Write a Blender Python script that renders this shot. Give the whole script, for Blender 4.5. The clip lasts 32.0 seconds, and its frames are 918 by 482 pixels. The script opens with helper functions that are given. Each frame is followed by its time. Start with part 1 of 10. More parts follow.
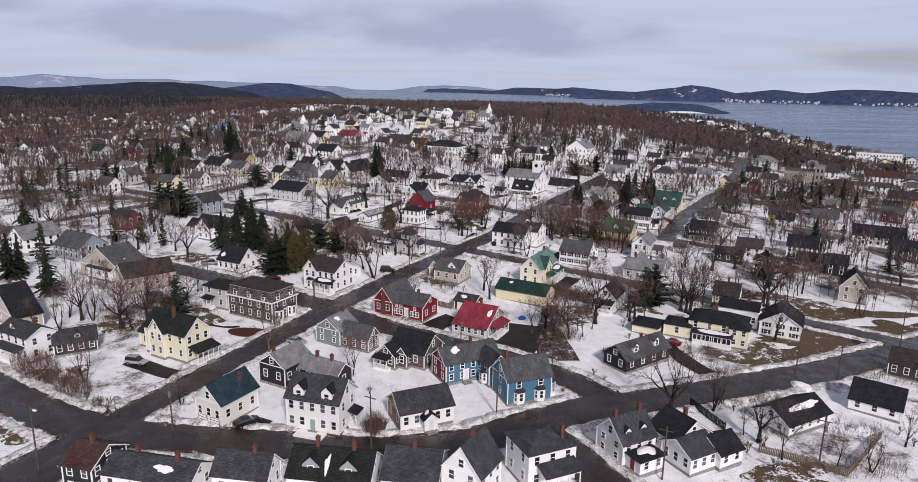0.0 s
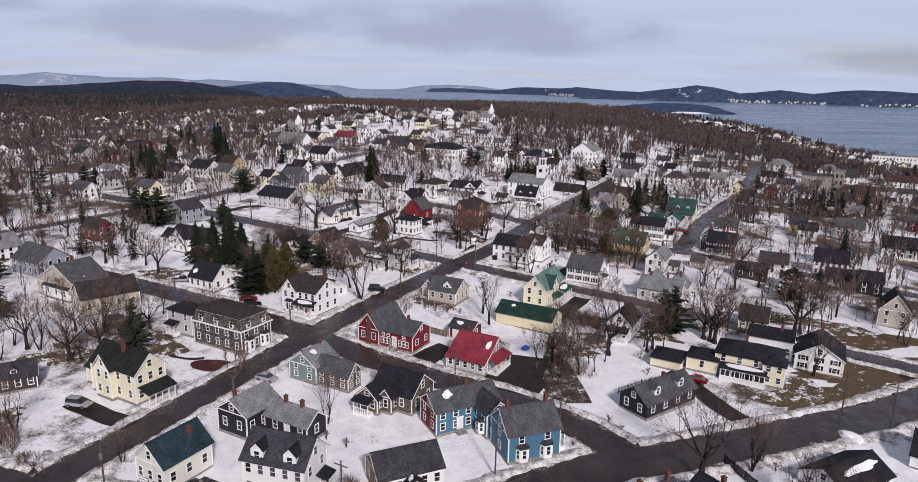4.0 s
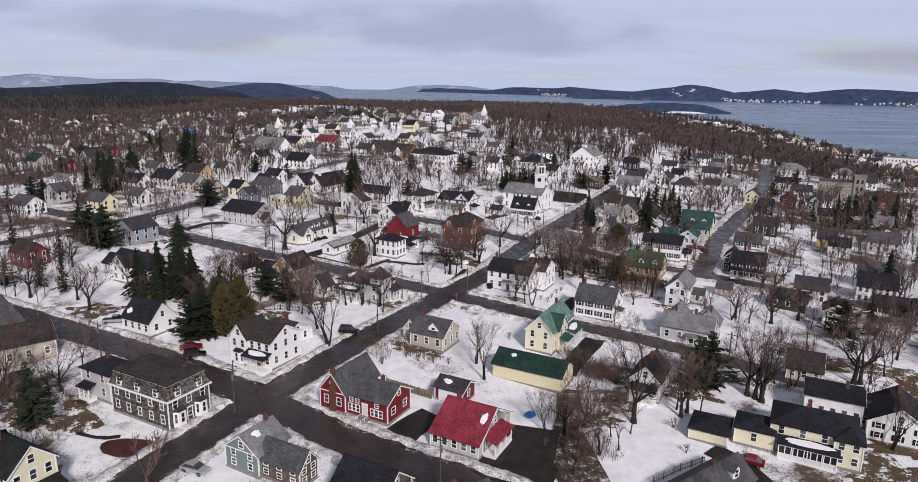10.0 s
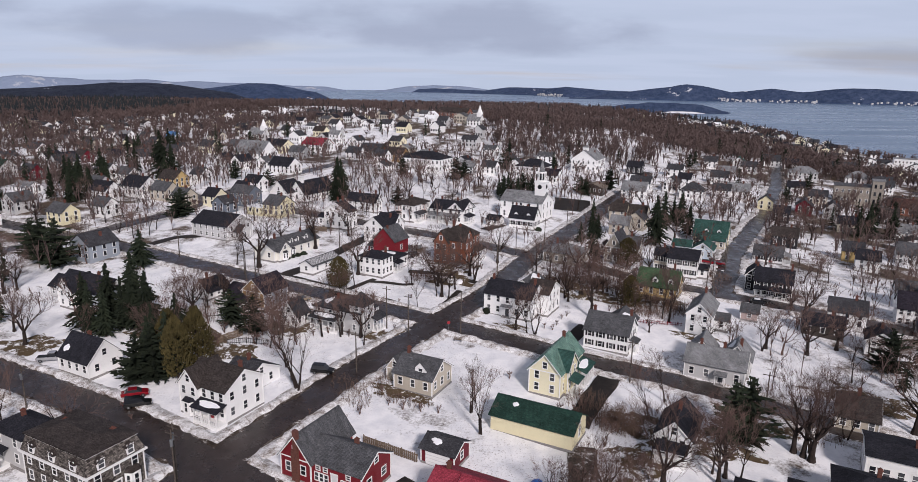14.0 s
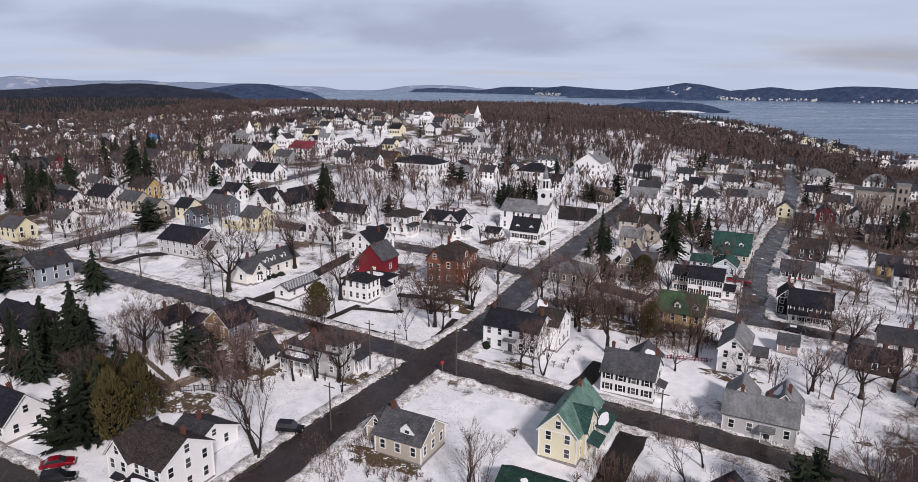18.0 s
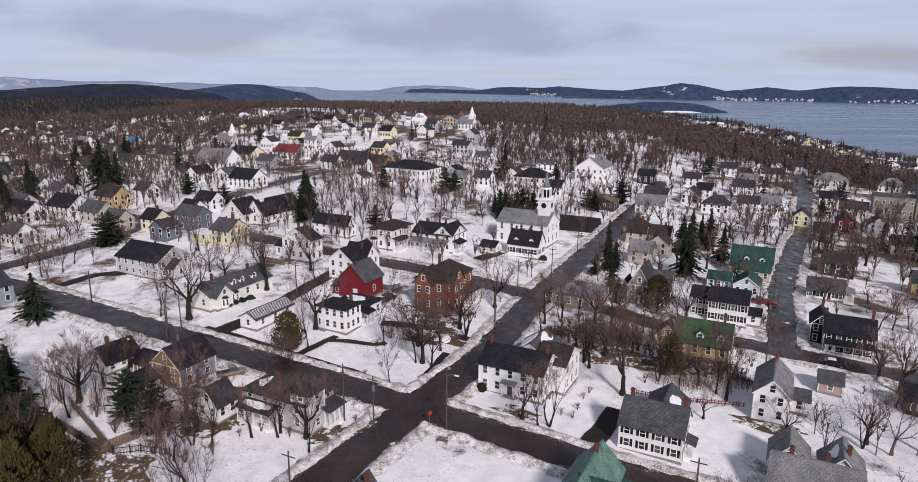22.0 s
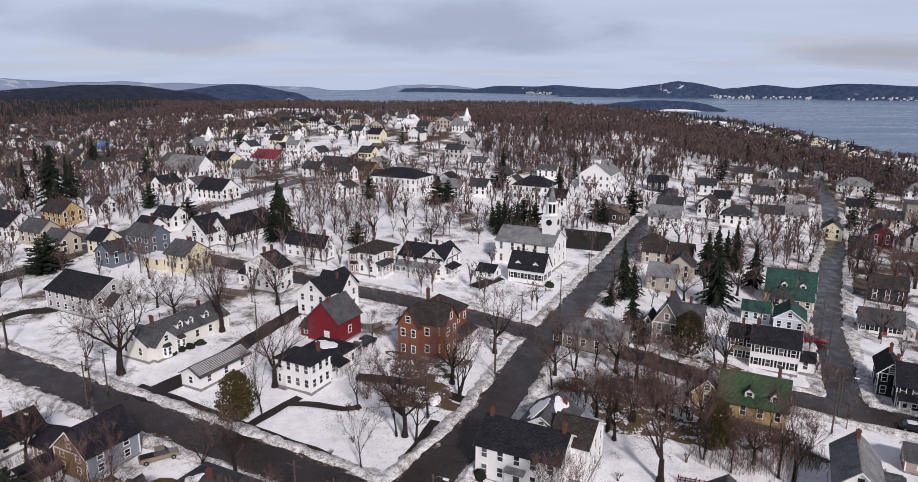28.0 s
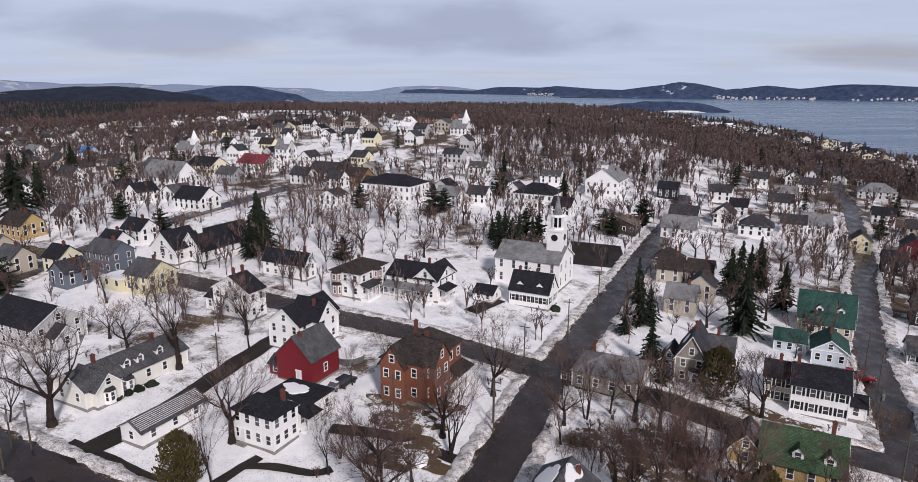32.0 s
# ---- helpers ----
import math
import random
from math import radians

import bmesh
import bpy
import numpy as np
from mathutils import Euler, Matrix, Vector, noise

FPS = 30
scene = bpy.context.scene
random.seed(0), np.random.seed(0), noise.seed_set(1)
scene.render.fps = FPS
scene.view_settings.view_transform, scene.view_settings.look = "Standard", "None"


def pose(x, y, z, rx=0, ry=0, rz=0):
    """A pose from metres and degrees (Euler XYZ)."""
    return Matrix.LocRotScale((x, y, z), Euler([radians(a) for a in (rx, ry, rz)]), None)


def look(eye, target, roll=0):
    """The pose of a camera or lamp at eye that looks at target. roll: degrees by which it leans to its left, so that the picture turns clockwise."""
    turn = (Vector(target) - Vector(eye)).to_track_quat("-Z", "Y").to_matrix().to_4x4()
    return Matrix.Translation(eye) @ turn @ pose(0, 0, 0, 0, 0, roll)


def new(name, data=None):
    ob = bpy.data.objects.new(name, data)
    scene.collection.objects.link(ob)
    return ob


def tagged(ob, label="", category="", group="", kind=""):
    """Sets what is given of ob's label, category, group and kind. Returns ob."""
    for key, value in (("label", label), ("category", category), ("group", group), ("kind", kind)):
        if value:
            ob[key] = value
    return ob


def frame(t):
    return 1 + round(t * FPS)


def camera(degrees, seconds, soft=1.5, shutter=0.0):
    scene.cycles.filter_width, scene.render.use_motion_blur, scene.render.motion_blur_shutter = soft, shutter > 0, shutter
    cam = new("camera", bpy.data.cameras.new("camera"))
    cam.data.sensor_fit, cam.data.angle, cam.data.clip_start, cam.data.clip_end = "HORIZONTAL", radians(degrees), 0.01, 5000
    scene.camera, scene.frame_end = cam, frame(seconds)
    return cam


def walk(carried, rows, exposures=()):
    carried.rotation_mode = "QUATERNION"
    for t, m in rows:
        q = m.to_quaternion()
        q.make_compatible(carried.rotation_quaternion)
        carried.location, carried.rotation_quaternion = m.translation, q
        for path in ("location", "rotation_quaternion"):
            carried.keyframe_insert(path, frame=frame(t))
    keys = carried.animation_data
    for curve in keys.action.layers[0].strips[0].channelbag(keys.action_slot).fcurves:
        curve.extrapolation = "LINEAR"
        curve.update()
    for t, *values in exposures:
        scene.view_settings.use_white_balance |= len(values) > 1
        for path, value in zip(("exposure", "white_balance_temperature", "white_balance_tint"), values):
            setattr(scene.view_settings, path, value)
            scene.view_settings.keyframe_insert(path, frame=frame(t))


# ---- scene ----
cam = camera(69.22, 32.0, soft=0.8)
PATH = [
    (0, (-0.421, 1.856, 60.277), (-0.267, 99.062, 36.805), 0.831),
    (1, (0.260, 6.923, 60.267), (0.248, 104.133, 36.813), 0.914),
    (2, (0.737, 11.893, 60.270), (0.626, 109.097, 36.789), 0.968),
    (3, (1.011, 16.735, 60.233), (0.741, 113.931, 36.720), 1.002),
    (3.5, (1.098, 19.154, 60.205), (0.832, 116.344, 36.668), 1.009),
    (5.5, (1.124, 28.904, 60.076), (1.131, 126.087, 36.507), 0.846),
    (6, (1.064, 31.447, 60.090), (1.251, 128.626, 36.505), 0.824),
    (7, (0.911, 36.614, 60.137), (1.383, 133.788, 36.535), 0.847),
    (8, (1.151, 41.816, 60.057), (1.908, 138.996, 36.487), 0.855),
    (9, (1.644, 47.022, 59.985), (2.454, 144.215, 36.475), 0.803),
    (10, (2.042, 52.258, 59.988), (2.836, 149.451, 36.474), 0.786),
    (11, (2.271, 57.723, 59.978), (3.224, 154.904, 36.420), 0.806),
    (12, (2.424, 63.253, 59.947), (3.550, 160.430, 36.382), 0.810),
    (13, (2.671, 68.548, 59.845), (3.989, 165.729, 36.308), 0.824),
    (14, (3.045, 73.689, 59.592), (4.401, 170.886, 36.121), 0.676),
    (14.5, (3.213, 76.349, 59.502), (4.567, 173.560, 36.087), 0.564),
    (16.5, (3.760, 87.608, 59.454), (5.242, 184.804, 35.983), 0.501),
    (17, (3.836, 90.378, 59.469), (5.358, 187.568, 35.978), 0.503),
    (18, (3.915, 95.853, 59.510), (5.570, 193.029, 35.972), 0.447),
    (19, (4.075, 101.225, 59.438), (5.999, 198.395, 35.896), 0.458),
    (20, (4.374, 106.463, 59.289), (6.454, 203.648, 35.821), 0.445),
    (21, (4.750, 111.510, 59.168), (6.926, 208.698, 35.723), 0.418),
    (22, (5.076, 116.304, 59.099), (7.418, 213.483, 35.633), 0.397),
    (23, (5.298, 120.820, 59.112), (7.743, 217.980, 35.577), 0.375),
    (24, (5.461, 125.194, 59.148), (7.985, 222.342, 35.572), 0.309),
    (25, (5.584, 129.664, 59.138), (8.261, 226.801, 35.532), 0.250),
    (25.5, (5.679, 131.968, 59.142), (8.425, 229.100, 35.524), 0.230),
    (27.5, (6.331, 141.530, 59.249), (9.233, 238.658, 35.635), 0.160),
    (28, (6.532, 143.942, 59.223), (9.455, 241.070, 35.611), 0.143),
    (29, (6.969, 148.816, 59.113), (9.848, 245.957, 35.547), 0.066),
    (30, (7.403, 153.644, 58.997), (10.256, 250.789, 35.448), 0.037),
    (31, (7.920, 158.326, 58.877), (10.768, 255.482, 35.371), 0.068),
    (32, (8.637, 162.767, 58.795), (11.329, 259.945, 35.358), 0.061),
]
walk(cam, [(t, look(eye, at, roll)) for t, eye, at, roll in PATH], [(0, -0.50, 6130, 20), (32, -0.50, 6130, 20)])

# ---- sky, sun ----
SUN_AZ, SUN_EL = radians(-72), radians(33)
world = bpy.data.worlds.new("sky")
scene.world = world
world.use_nodes = True
wn, wl = world.node_tree.nodes, world.node_tree.links
bg = wn["Background"]
sky = wn.new("ShaderNodeTexSky")
sky.sky_type = "NISHITA"
sky.sun_disc = False
sky.sun_elevation = SUN_EL
sky.sun_rotation = radians(90) - SUN_AZ
sky.dust_density = 0.4
sky.air_density = 1.4
sky.ozone_density = 2.0
tc = wn.new("ShaderNodeTexCoord")
sep = wn.new("ShaderNodeSeparateXYZ")
wl.new(tc.outputs["Generated"], sep.inputs[0])
up = wn.new("ShaderNodeMath"); up.operation = "MAXIMUM"; up.inputs[1].default_value = 0.0
wl.new(sep.outputs["Z"], up.inputs[0])
lift = wn.new("ShaderNodeMath"); lift.operation = "ADD"; lift.inputs[1].default_value = 0.09
wl.new(up.outputs[0], lift.inputs[0])
dx = wn.new("ShaderNodeMath"); dx.operation = "DIVIDE"
dy = wn.new("ShaderNodeMath"); dy.operation = "DIVIDE"
wl.new(sep.outputs["X"], dx.inputs[0]); wl.new(lift.outputs[0], dx.inputs[1])
wl.new(sep.outputs["Y"], dy.inputs[0]); wl.new(lift.outputs[0], dy.inputs[1])
com = wn.new("ShaderNodeCombineXYZ")
wl.new(dx.outputs[0], com.inputs[0]); wl.new(dy.outputs[0], com.inputs[1])


def sky_noise(scale, detail, offset, lo, hi):
    mp = wn.new("ShaderNodeMapping")
    mp.inputs["Location"].default_value = offset
    mp.inputs["Scale"].default_value = (0.55, 1.0, 1.0)
    wl.new(com.outputs[0], mp.inputs[0])
    nz = wn.new("ShaderNodeTexNoise")
    nz.inputs["Scale"].default_value = scale
    nz.inputs["Detail"].default_value = detail
    wl.new(mp.outputs[0], nz.inputs["Vector"])
    mr = wn.new("ShaderNodeMapRange")
    mr.interpolation_type = "SMOOTHSTEP"
    mr.inputs["From Min"].default_value, mr.inputs["From Max"].default_value = lo, hi
    wl.new(nz.outputs["Fac"], mr.inputs["Value"])
    return mr.outputs[0]


def sky_mix(fac, a, b):
    mx = wn.new("ShaderNodeMix"); mx.data_type = "RGBA"
    for sock, val in ((mx.inputs["Factor"], fac), (mx.inputs["A"], a), (mx.inputs["B"], b)):
        if isinstance(val, (tuple, float)):
            sock.default_value = val
        else:
            wl.new(val, sock)
    return mx.outputs["Result"]


def sky_math(op, a, b):
    t = wn.new("ShaderNodeMath"); t.operation = op
    for sock, val in ((t.inputs[0], a), (t.inputs[1], b)):
        if isinstance(val, (int, float)):
            sock.default_value = val
        else:
            wl.new(val, sock)
    return t.outputs[0]


tint = wn.new("ShaderNodeMix"); tint.data_type = "RGBA"; tint.blend_type = "MULTIPLY"
tint.inputs["Factor"].default_value = 1.0
wl.new(sky.outputs[0], tint.inputs["A"]); tint.inputs["B"].default_value = (0.95, 1.0, 1.42, 1)
veil = sky_noise(0.42, 5, (3.1, 1.7, 0), 0.20, 0.52)
wisp = sky_noise(1.1, 6, (7.3, 2.2, 0), 0.40, 0.62)
high = sky_mix(veil, tint.outputs["Result"], (6.95, 8.05, 9.25, 1))
high = sky_mix(sky_math("MULTIPLY", wisp, 0.45), high, (7.8, 8.85, 10.1, 1))
# veil overhead, out of view, set darker and greyer to cut fill light
dome = wn.new("ShaderNodeMapRange"); dome.interpolation_type = "SMOOTHSTEP"
for key, val in zip(("From Min", "From Max", "To Min", "To Max"), (0.2, 0.6, 0.0, 0.9)):
    dome.inputs[key].default_value = val
wl.new(sep.outputs["Z"], dome.inputs["Value"])
high = sky_mix(dome.outputs[0], high, (2.5, 2.6, 2.9, 1))
# the cloud banks, each a ragged lens of grey
az = sky_math("ARCTAN2", sep.outputs["X"], sep.outputs["Y"])
rag = wn.new("ShaderNodeTexNoise"); rag.inputs["Scale"].default_value = 7.0; rag.inputs["Detail"].default_value = 6
stretch = wn.new("ShaderNodeMapping"); stretch.inputs["Scale"].default_value = (1.0, 1.0, 3.0)
wl.new(tc.outputs["Generated"], stretch.inputs[0]); wl.new(stretch.outputs[0], rag.inputs["Vector"])
low = high
for a0, z0, ra, rz, k in ((-0.37, 0.062, 0.19, 0.036, 0.55), (0.04, 0.072, 0.27, 0.040, 0.62), (0.60, 0.030, 0.14, 0.020, 0.45), (-0.62, 0.095, 0.10, 0.025, 0.5), (1.3, 0.15, 0.4, 0.08, 0.7), (-1.5, 0.2, 0.5, 0.1, 0.7), (2.6, 0.2, 0.6, 0.1, 0.7), (0.4, 0.35, 0.5, 0.12, 0.6)):
    u = sky_math("DIVIDE", sky_math("SUBTRACT", az, a0), ra)
    v = sky_math("DIVIDE", sky_math("SUBTRACT", sky_math("ADD", sep.outputs["Z"], sky_math("MULTIPLY", u, rz * 0.22)), z0), rz)
    r2 = sky_math("ADD", sky_math("MULTIPLY", u, u), sky_math("MULTIPLY", v, v))
    d = sky_math("ADD", r2, sky_math("MULTIPLY", sky_math("SUBTRACT", rag.outputs["Fac"], 0.5), 2.6))
    mr = wn.new("ShaderNodeMapRange"); mr.interpolation_type = "SMOOTHSTEP"
    for key, val in zip(("From Min", "From Max", "To Min", "To Max"), (0.1, 1.15, k, 0.0)):
        mr.inputs[key].default_value = val
    wl.new(d, mr.inputs["Value"])
    low = sky_mix(mr.outputs[0], low, (4.5, 5.15, 6.3, 1))
wl.new(low, bg.inputs["Color"])
bg.inputs["Strength"].default_value = 0.101

lamp = bpy.data.lights.new("sun", "SUN")
lamp.energy, lamp.angle, lamp.color = 4.5, radians(7.0), (1.0, 0.92, 0.81)
sun = new("sun", lamp)
sun.matrix_world = look((200 * math.cos(SUN_AZ), 200 * math.sin(SUN_AZ), 200 * math.tan(SUN_EL)), (0, 0, 0))


# ---- materials ----
def material(name, rough=0.8, metal=0.0):
    m = bpy.data.materials.new(name)
    m.use_nodes = True
    b = m.node_tree.nodes["Principled BSDF"]
    b.inputs["Roughness"].default_value, b.inputs["Metallic"].default_value = rough, metal
    b.inputs["Specular IOR Level"].default_value = 0.5 if rough < 0.5 else 0.18
    return m, m.node_tree.nodes, m.node_tree.links, b


def n_noise(n, l, scale, detail=4, vec=None, rough=0.6):
    t = n.new("ShaderNodeTexNoise")
    t.inputs["Scale"].default_value, t.inputs["Detail"].default_value, t.inputs["Roughness"].default_value = scale, detail, rough
    if vec is not None:
        l.new(vec, t.inputs["Vector"])
    return t.outputs["Fac"]


def n_range(n, l, val, a, b, c=0.0, d=1.0):
    t = n.new("ShaderNodeMapRange")
    for key, v in zip(("From Min", "From Max", "To Min", "To Max"), (a, b, c, d)):
        t.inputs[key].default_value = v
    l.new(val, t.inputs["Value"])
    return t.outputs[0]


def n_math(n, l, op, a, b):
    t = n.new("ShaderNodeMath"); t.operation = op
    for sock, val in ((t.inputs[0], a), (t.inputs[1], b)):
        if isinstance(val, (int, float)):
            sock.default_value = val
        else:
            l.new(val, sock)
    return t.outputs[0]


def n_mix(n, l, fac, a, b):
    t = n.new("ShaderNodeMix"); t.data_type = "RGBA"
    for sock, val in ((t.inputs["Factor"], fac), (t.inputs["A"], a), (t.inputs["B"], b)):
        if isinstance(val, tuple):
            sock.default_value = (*val, 1) if len(val) == 3 else val
        elif isinstance(val, (int, float)):
            sock.default_value = val
        else:
            l.new(val, sock)
    return t.outputs["Result"]


def n_bump(n, l, b, height, dist, strength=1.0):
    t = n.new("ShaderNodeBump")
    t.inputs["Distance"].default_value, t.inputs["Strength"].default_value = dist, strength
    l.new(height, t.inputs["Height"])
    l.new(t.outputs[0], b.inputs["Normal"])


def n_coord(n, l, kind="Object"):
    return n.new("ShaderNodeTexCoord").outputs[kind]


def mottled(name, a, b, scale=1.5, rough=0.85, bump=0.0, fine=12.0, metal=0.0, per_object=0.0):
    """Two tones in broad and fine noise."""
    m, n, l, p = material(name, rough, metal)
    v = n_coord(n, l)
    f = n_math(n, l, "ADD", n_math(n, l, "MULTIPLY", n_noise(n, l, scale, 4, v), 0.6), n_math(n, l, "MULTIPLY", n_noise(n, l, fine, 3, v), 0.4))
    c = n_mix(n, l, n_range(n, l, f, 0.35, 0.65), a, b)
    if per_object:
        o = n.new("ShaderNodeObjectInfo").outputs["Random"]
        h = n.new("ShaderNodeHueSaturation")
        l.new(c, h.inputs["Color"])
        l.new(n_range(n, l, o, 0, 1, 1 - per_object, 1 + per_object), h.inputs["Value"])
        c = h.outputs[0]
    l.new(c, p.inputs["Base Color"])
    if bump:
        n_bump(n, l, p, f, bump)
    return m


def siding(name, col, dirt=0.12, board=0.14):
    """Painted clapboard: shadow line under each board put into the colour, weathering in streaks."""
    m, n, l, p = material(name, 0.6)
    v = n_coord(n, l)
    s = n.new("ShaderNodeSeparateXYZ"); l.new(v, s.inputs[0])
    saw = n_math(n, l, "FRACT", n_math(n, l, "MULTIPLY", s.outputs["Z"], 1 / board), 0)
    # board-edge shade, drawn as a darker stripe of the base colour
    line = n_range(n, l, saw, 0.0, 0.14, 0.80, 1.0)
    streak = n.new("ShaderNodeMapping"); streak.inputs["Scale"].default_value = (1.2, 1.2, 0.25)
    l.new(v, streak.inputs[0])
    w = n_range(n, l, n_noise(n, l, 1.1, 5, streak.outputs[0]), 0.3, 0.75, 1.0, 1.0 - dirt)
    grime = n_range(n, l, n_noise(n, l, 7.0, 3, v), 0.3, 0.7, 1.0 - dirt * 0.5, 1.0)
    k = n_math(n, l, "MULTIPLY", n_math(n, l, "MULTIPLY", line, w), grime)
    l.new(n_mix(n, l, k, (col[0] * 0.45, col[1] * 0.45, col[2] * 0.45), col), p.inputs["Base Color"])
    n_bump(n, l, p, saw, 0.02)
    return m


def shingles(name, a, b, row=0.16, rough=0.85, upright=False):
    """Asphalt or wood shingles: rows and single tabs of slightly different tone."""
    m, n, l, p = material(name, rough)
    v = n_coord(n, l)
    br = n.new("ShaderNodeTexBrick")
    br.inputs["Scale"].default_value = 1.0
    br.inputs["Brick Width"].default_value, br.inputs["Row Height"].default_value = 0.42, row
    br.inputs["Mortar Size"].default_value = 0.012
    br.inputs["Color1"].default_value, br.inputs["Color2"].default_value = (*a, 1), (*b, 1)
    br.inputs["Mortar"].default_value = (a[0] * 0.4, a[1] * 0.4, a[2] * 0.4, 1)
    if upright:
        s = n.new("ShaderNodeSeparateXYZ"); l.new(v, s.inputs[0])
        f = n.new("ShaderNodeCombineXYZ")
        l.new(n_math(n, l, "ADD", s.outputs["X"], s.outputs["Y"]), f.inputs[0]); l.new(s.outputs["Z"], f.inputs[1])
        l.new(f.outputs[0], br.inputs["Vector"])
    else:
        l.new(v, br.inputs["Vector"])
    w = n_range(n, l, n_noise(n, l, 0.5, 5, v), 0.3, 0.7, 0.62, 1.25)
    w2 = n_range(n, l, n_noise(n, l, 4.0, 4, v, 0.75), 0.3, 0.7, 0.74, 1.28)
    t = n.new("ShaderNodeVectorMath"); t.operation = "SCALE"
    l.new(br.outputs["Color"], t.inputs[0]); l.new(n_math(n, l, "MULTIPLY", w, w2), t.inputs["Scale"])
    l.new(t.outputs[0], p.inputs["Base Color"])
    n_bump(n, l, p, br.outputs["Fac"], 0.015)
    return m


def plain(name, col, rough=0.6, metal=0.0, vary=0.15):
    return mottled(name, tuple(c * (1 - vary) for c in col), col, 1.2, rough, 0, 9, metal)


def ground_material():
    """Thawing snow over dead grass and leaf litter, in world-size patches."""
    m, n, l, p = material("snow_ground", 0.75)
    v = n_coord(n, l)
    big = n_noise(n, l, 0.022, 5, v, 0.62)
    mid = n_noise(n, l, 0.16, 5, v, 0.65)
    fine = n_noise(n, l, 2.2, 4, v, 0.6)
    s = n_math(n, l, "ADD", n_math(n, l, "MULTIPLY", big, 0.60), n_math(n, l, "ADD", n_math(n, l, "MULTIPLY", mid, 0.28), n_math(n, l, "MULTIPLY", fine, 0.12)))
    # the thaw has gone furthest in the outer streets
    at = n.new("ShaderNodeSeparateXYZ"); l.new(v, at.inputs[0])
    off = n_math(n, l, "ABSOLUTE", n_math(n, l, "SUBTRACT", at.outputs["X"], 5.0), 0)
    outer = n_range(n, l, n_math(n, l, "SUBTRACT", off, n_math(n, l, "MULTIPLY", at.outputs["Y"], 0.12)), 40.0, 130.0, 0.0, 0.05)
    east = n_range(n, l, n_math(n, l, "SUBTRACT", at.outputs["X"], n_math(n, l, "MULTIPLY", at.outputs["Y"], 0.20)), 20.0, 70.0, 0.0, 0.012)
    outer = n_math(n, l, "ADD", outer, east)
    woody = n_range(n, l, at.outputs["Y"], 260.0, 560.0, 0.0, 0.03)
    bare = n_range(n, l, n_math(n, l, "ADD", s, n_math(n, l, "ADD", outer, woody)), 0.54, 0.60)
    snow = n_mix(n, l, n_range(n, l, n_noise(n, l, 0.35, 7, v, 0.65), 0.32, 0.62), (0.74, 0.75, 0.785), (0.925, 0.925, 0.94))
    # blown twigs, bark and grit
    litter = n_math(n, l, "MULTIPLY", n_range(n, l, n_noise(n, l, 3.2, 4, v, 0.75), 0.56, 0.66), n_range(n, l, n_noise(n, l, 0.05, 4, v), 0.44, 0.60, 0.0, 0.85))
    snow = n_mix(n, l, litter, snow, (0.17, 0.13, 0.105))
    earth = n_mix(n, l, n_noise(n, l, 0.9, 5, v), (0.050, 0.036, 0.027), (0.145, 0.106, 0.075))
    l.new(n_mix(n, l, bare, snow, earth), p.inputs["Base Color"])
    n_bump(n, l, p, n_math(n, l, "ADD", mid, n_math(n, l, "MULTIPLY", fine, 0.18)), 0.45, 0.5)
    return m


def asphalt_material():
    m, n, l, p = material("wet_asphalt", 0.55)
    p.inputs["Specular IOR Level"].default_value = 0.5
    v = n_coord(n, l)
    w = n_noise(n, l, 0.12, 6, v, 0.7)
    c = n_mix(n, l, n_range(n, l, w, 0.35, 0.65), (0.017, 0.0115, 0.0100), (0.046, 0.033, 0.029))
    c = n_mix(n, l, n_range(n, l, n_noise(n, l, 1.4, 5, v, 0.7), 0.60, 0.76, 0, 0.6), c, (0.085, 0.066, 0.056))
    crack = n.new("ShaderNodeTexVoronoi"); crack.feature = "DISTANCE_TO_EDGE"; crack.inputs["Scale"].default_value = 0.22
    warp = n.new("ShaderNodeVectorMath"); warp.operation = "ADD"
    wob = n.new("ShaderNodeTexNoise"); wob.inputs["Scale"].default_value = 0.6; wob.inputs["Detail"].default_value = 4
    l.new(v, wob.inputs["Vector"])
    big = n.new("ShaderNodeVectorMath"); big.operation = "SCALE"; big.inputs["Scale"].default_value = 3.0
    l.new(wob.outputs["Color"], big.inputs[0]); l.new(v, warp.inputs[0]); l.new(big.outputs[0], warp.inputs[1])
    l.new(warp.outputs[0], crack.inputs["Vector"])
    c = n_mix(n, l, n_range(n, l, crack.outputs["Distance"], 0.0, 0.035, 0.55, 0.0), c, (0.010, 0.008, 0.008))
    c = n_mix(n, l, n_range(n, l, n_noise(n, l, 5.0, 4, v, 0.75), 0.52, 0.72, 0, 0.6), c, (0.088, 0.066, 0.058))
    l.new(c, p.inputs["Base Color"])
    l.new(n_range(n, l, n_noise(n, l, 0.35, 4, v), 0.35, 0.65, 0.17, 0.48), p.inputs["Roughness"])
    n_bump(n, l, p, n_noise(n, l, 30, 2, v), 0.01)
    return m


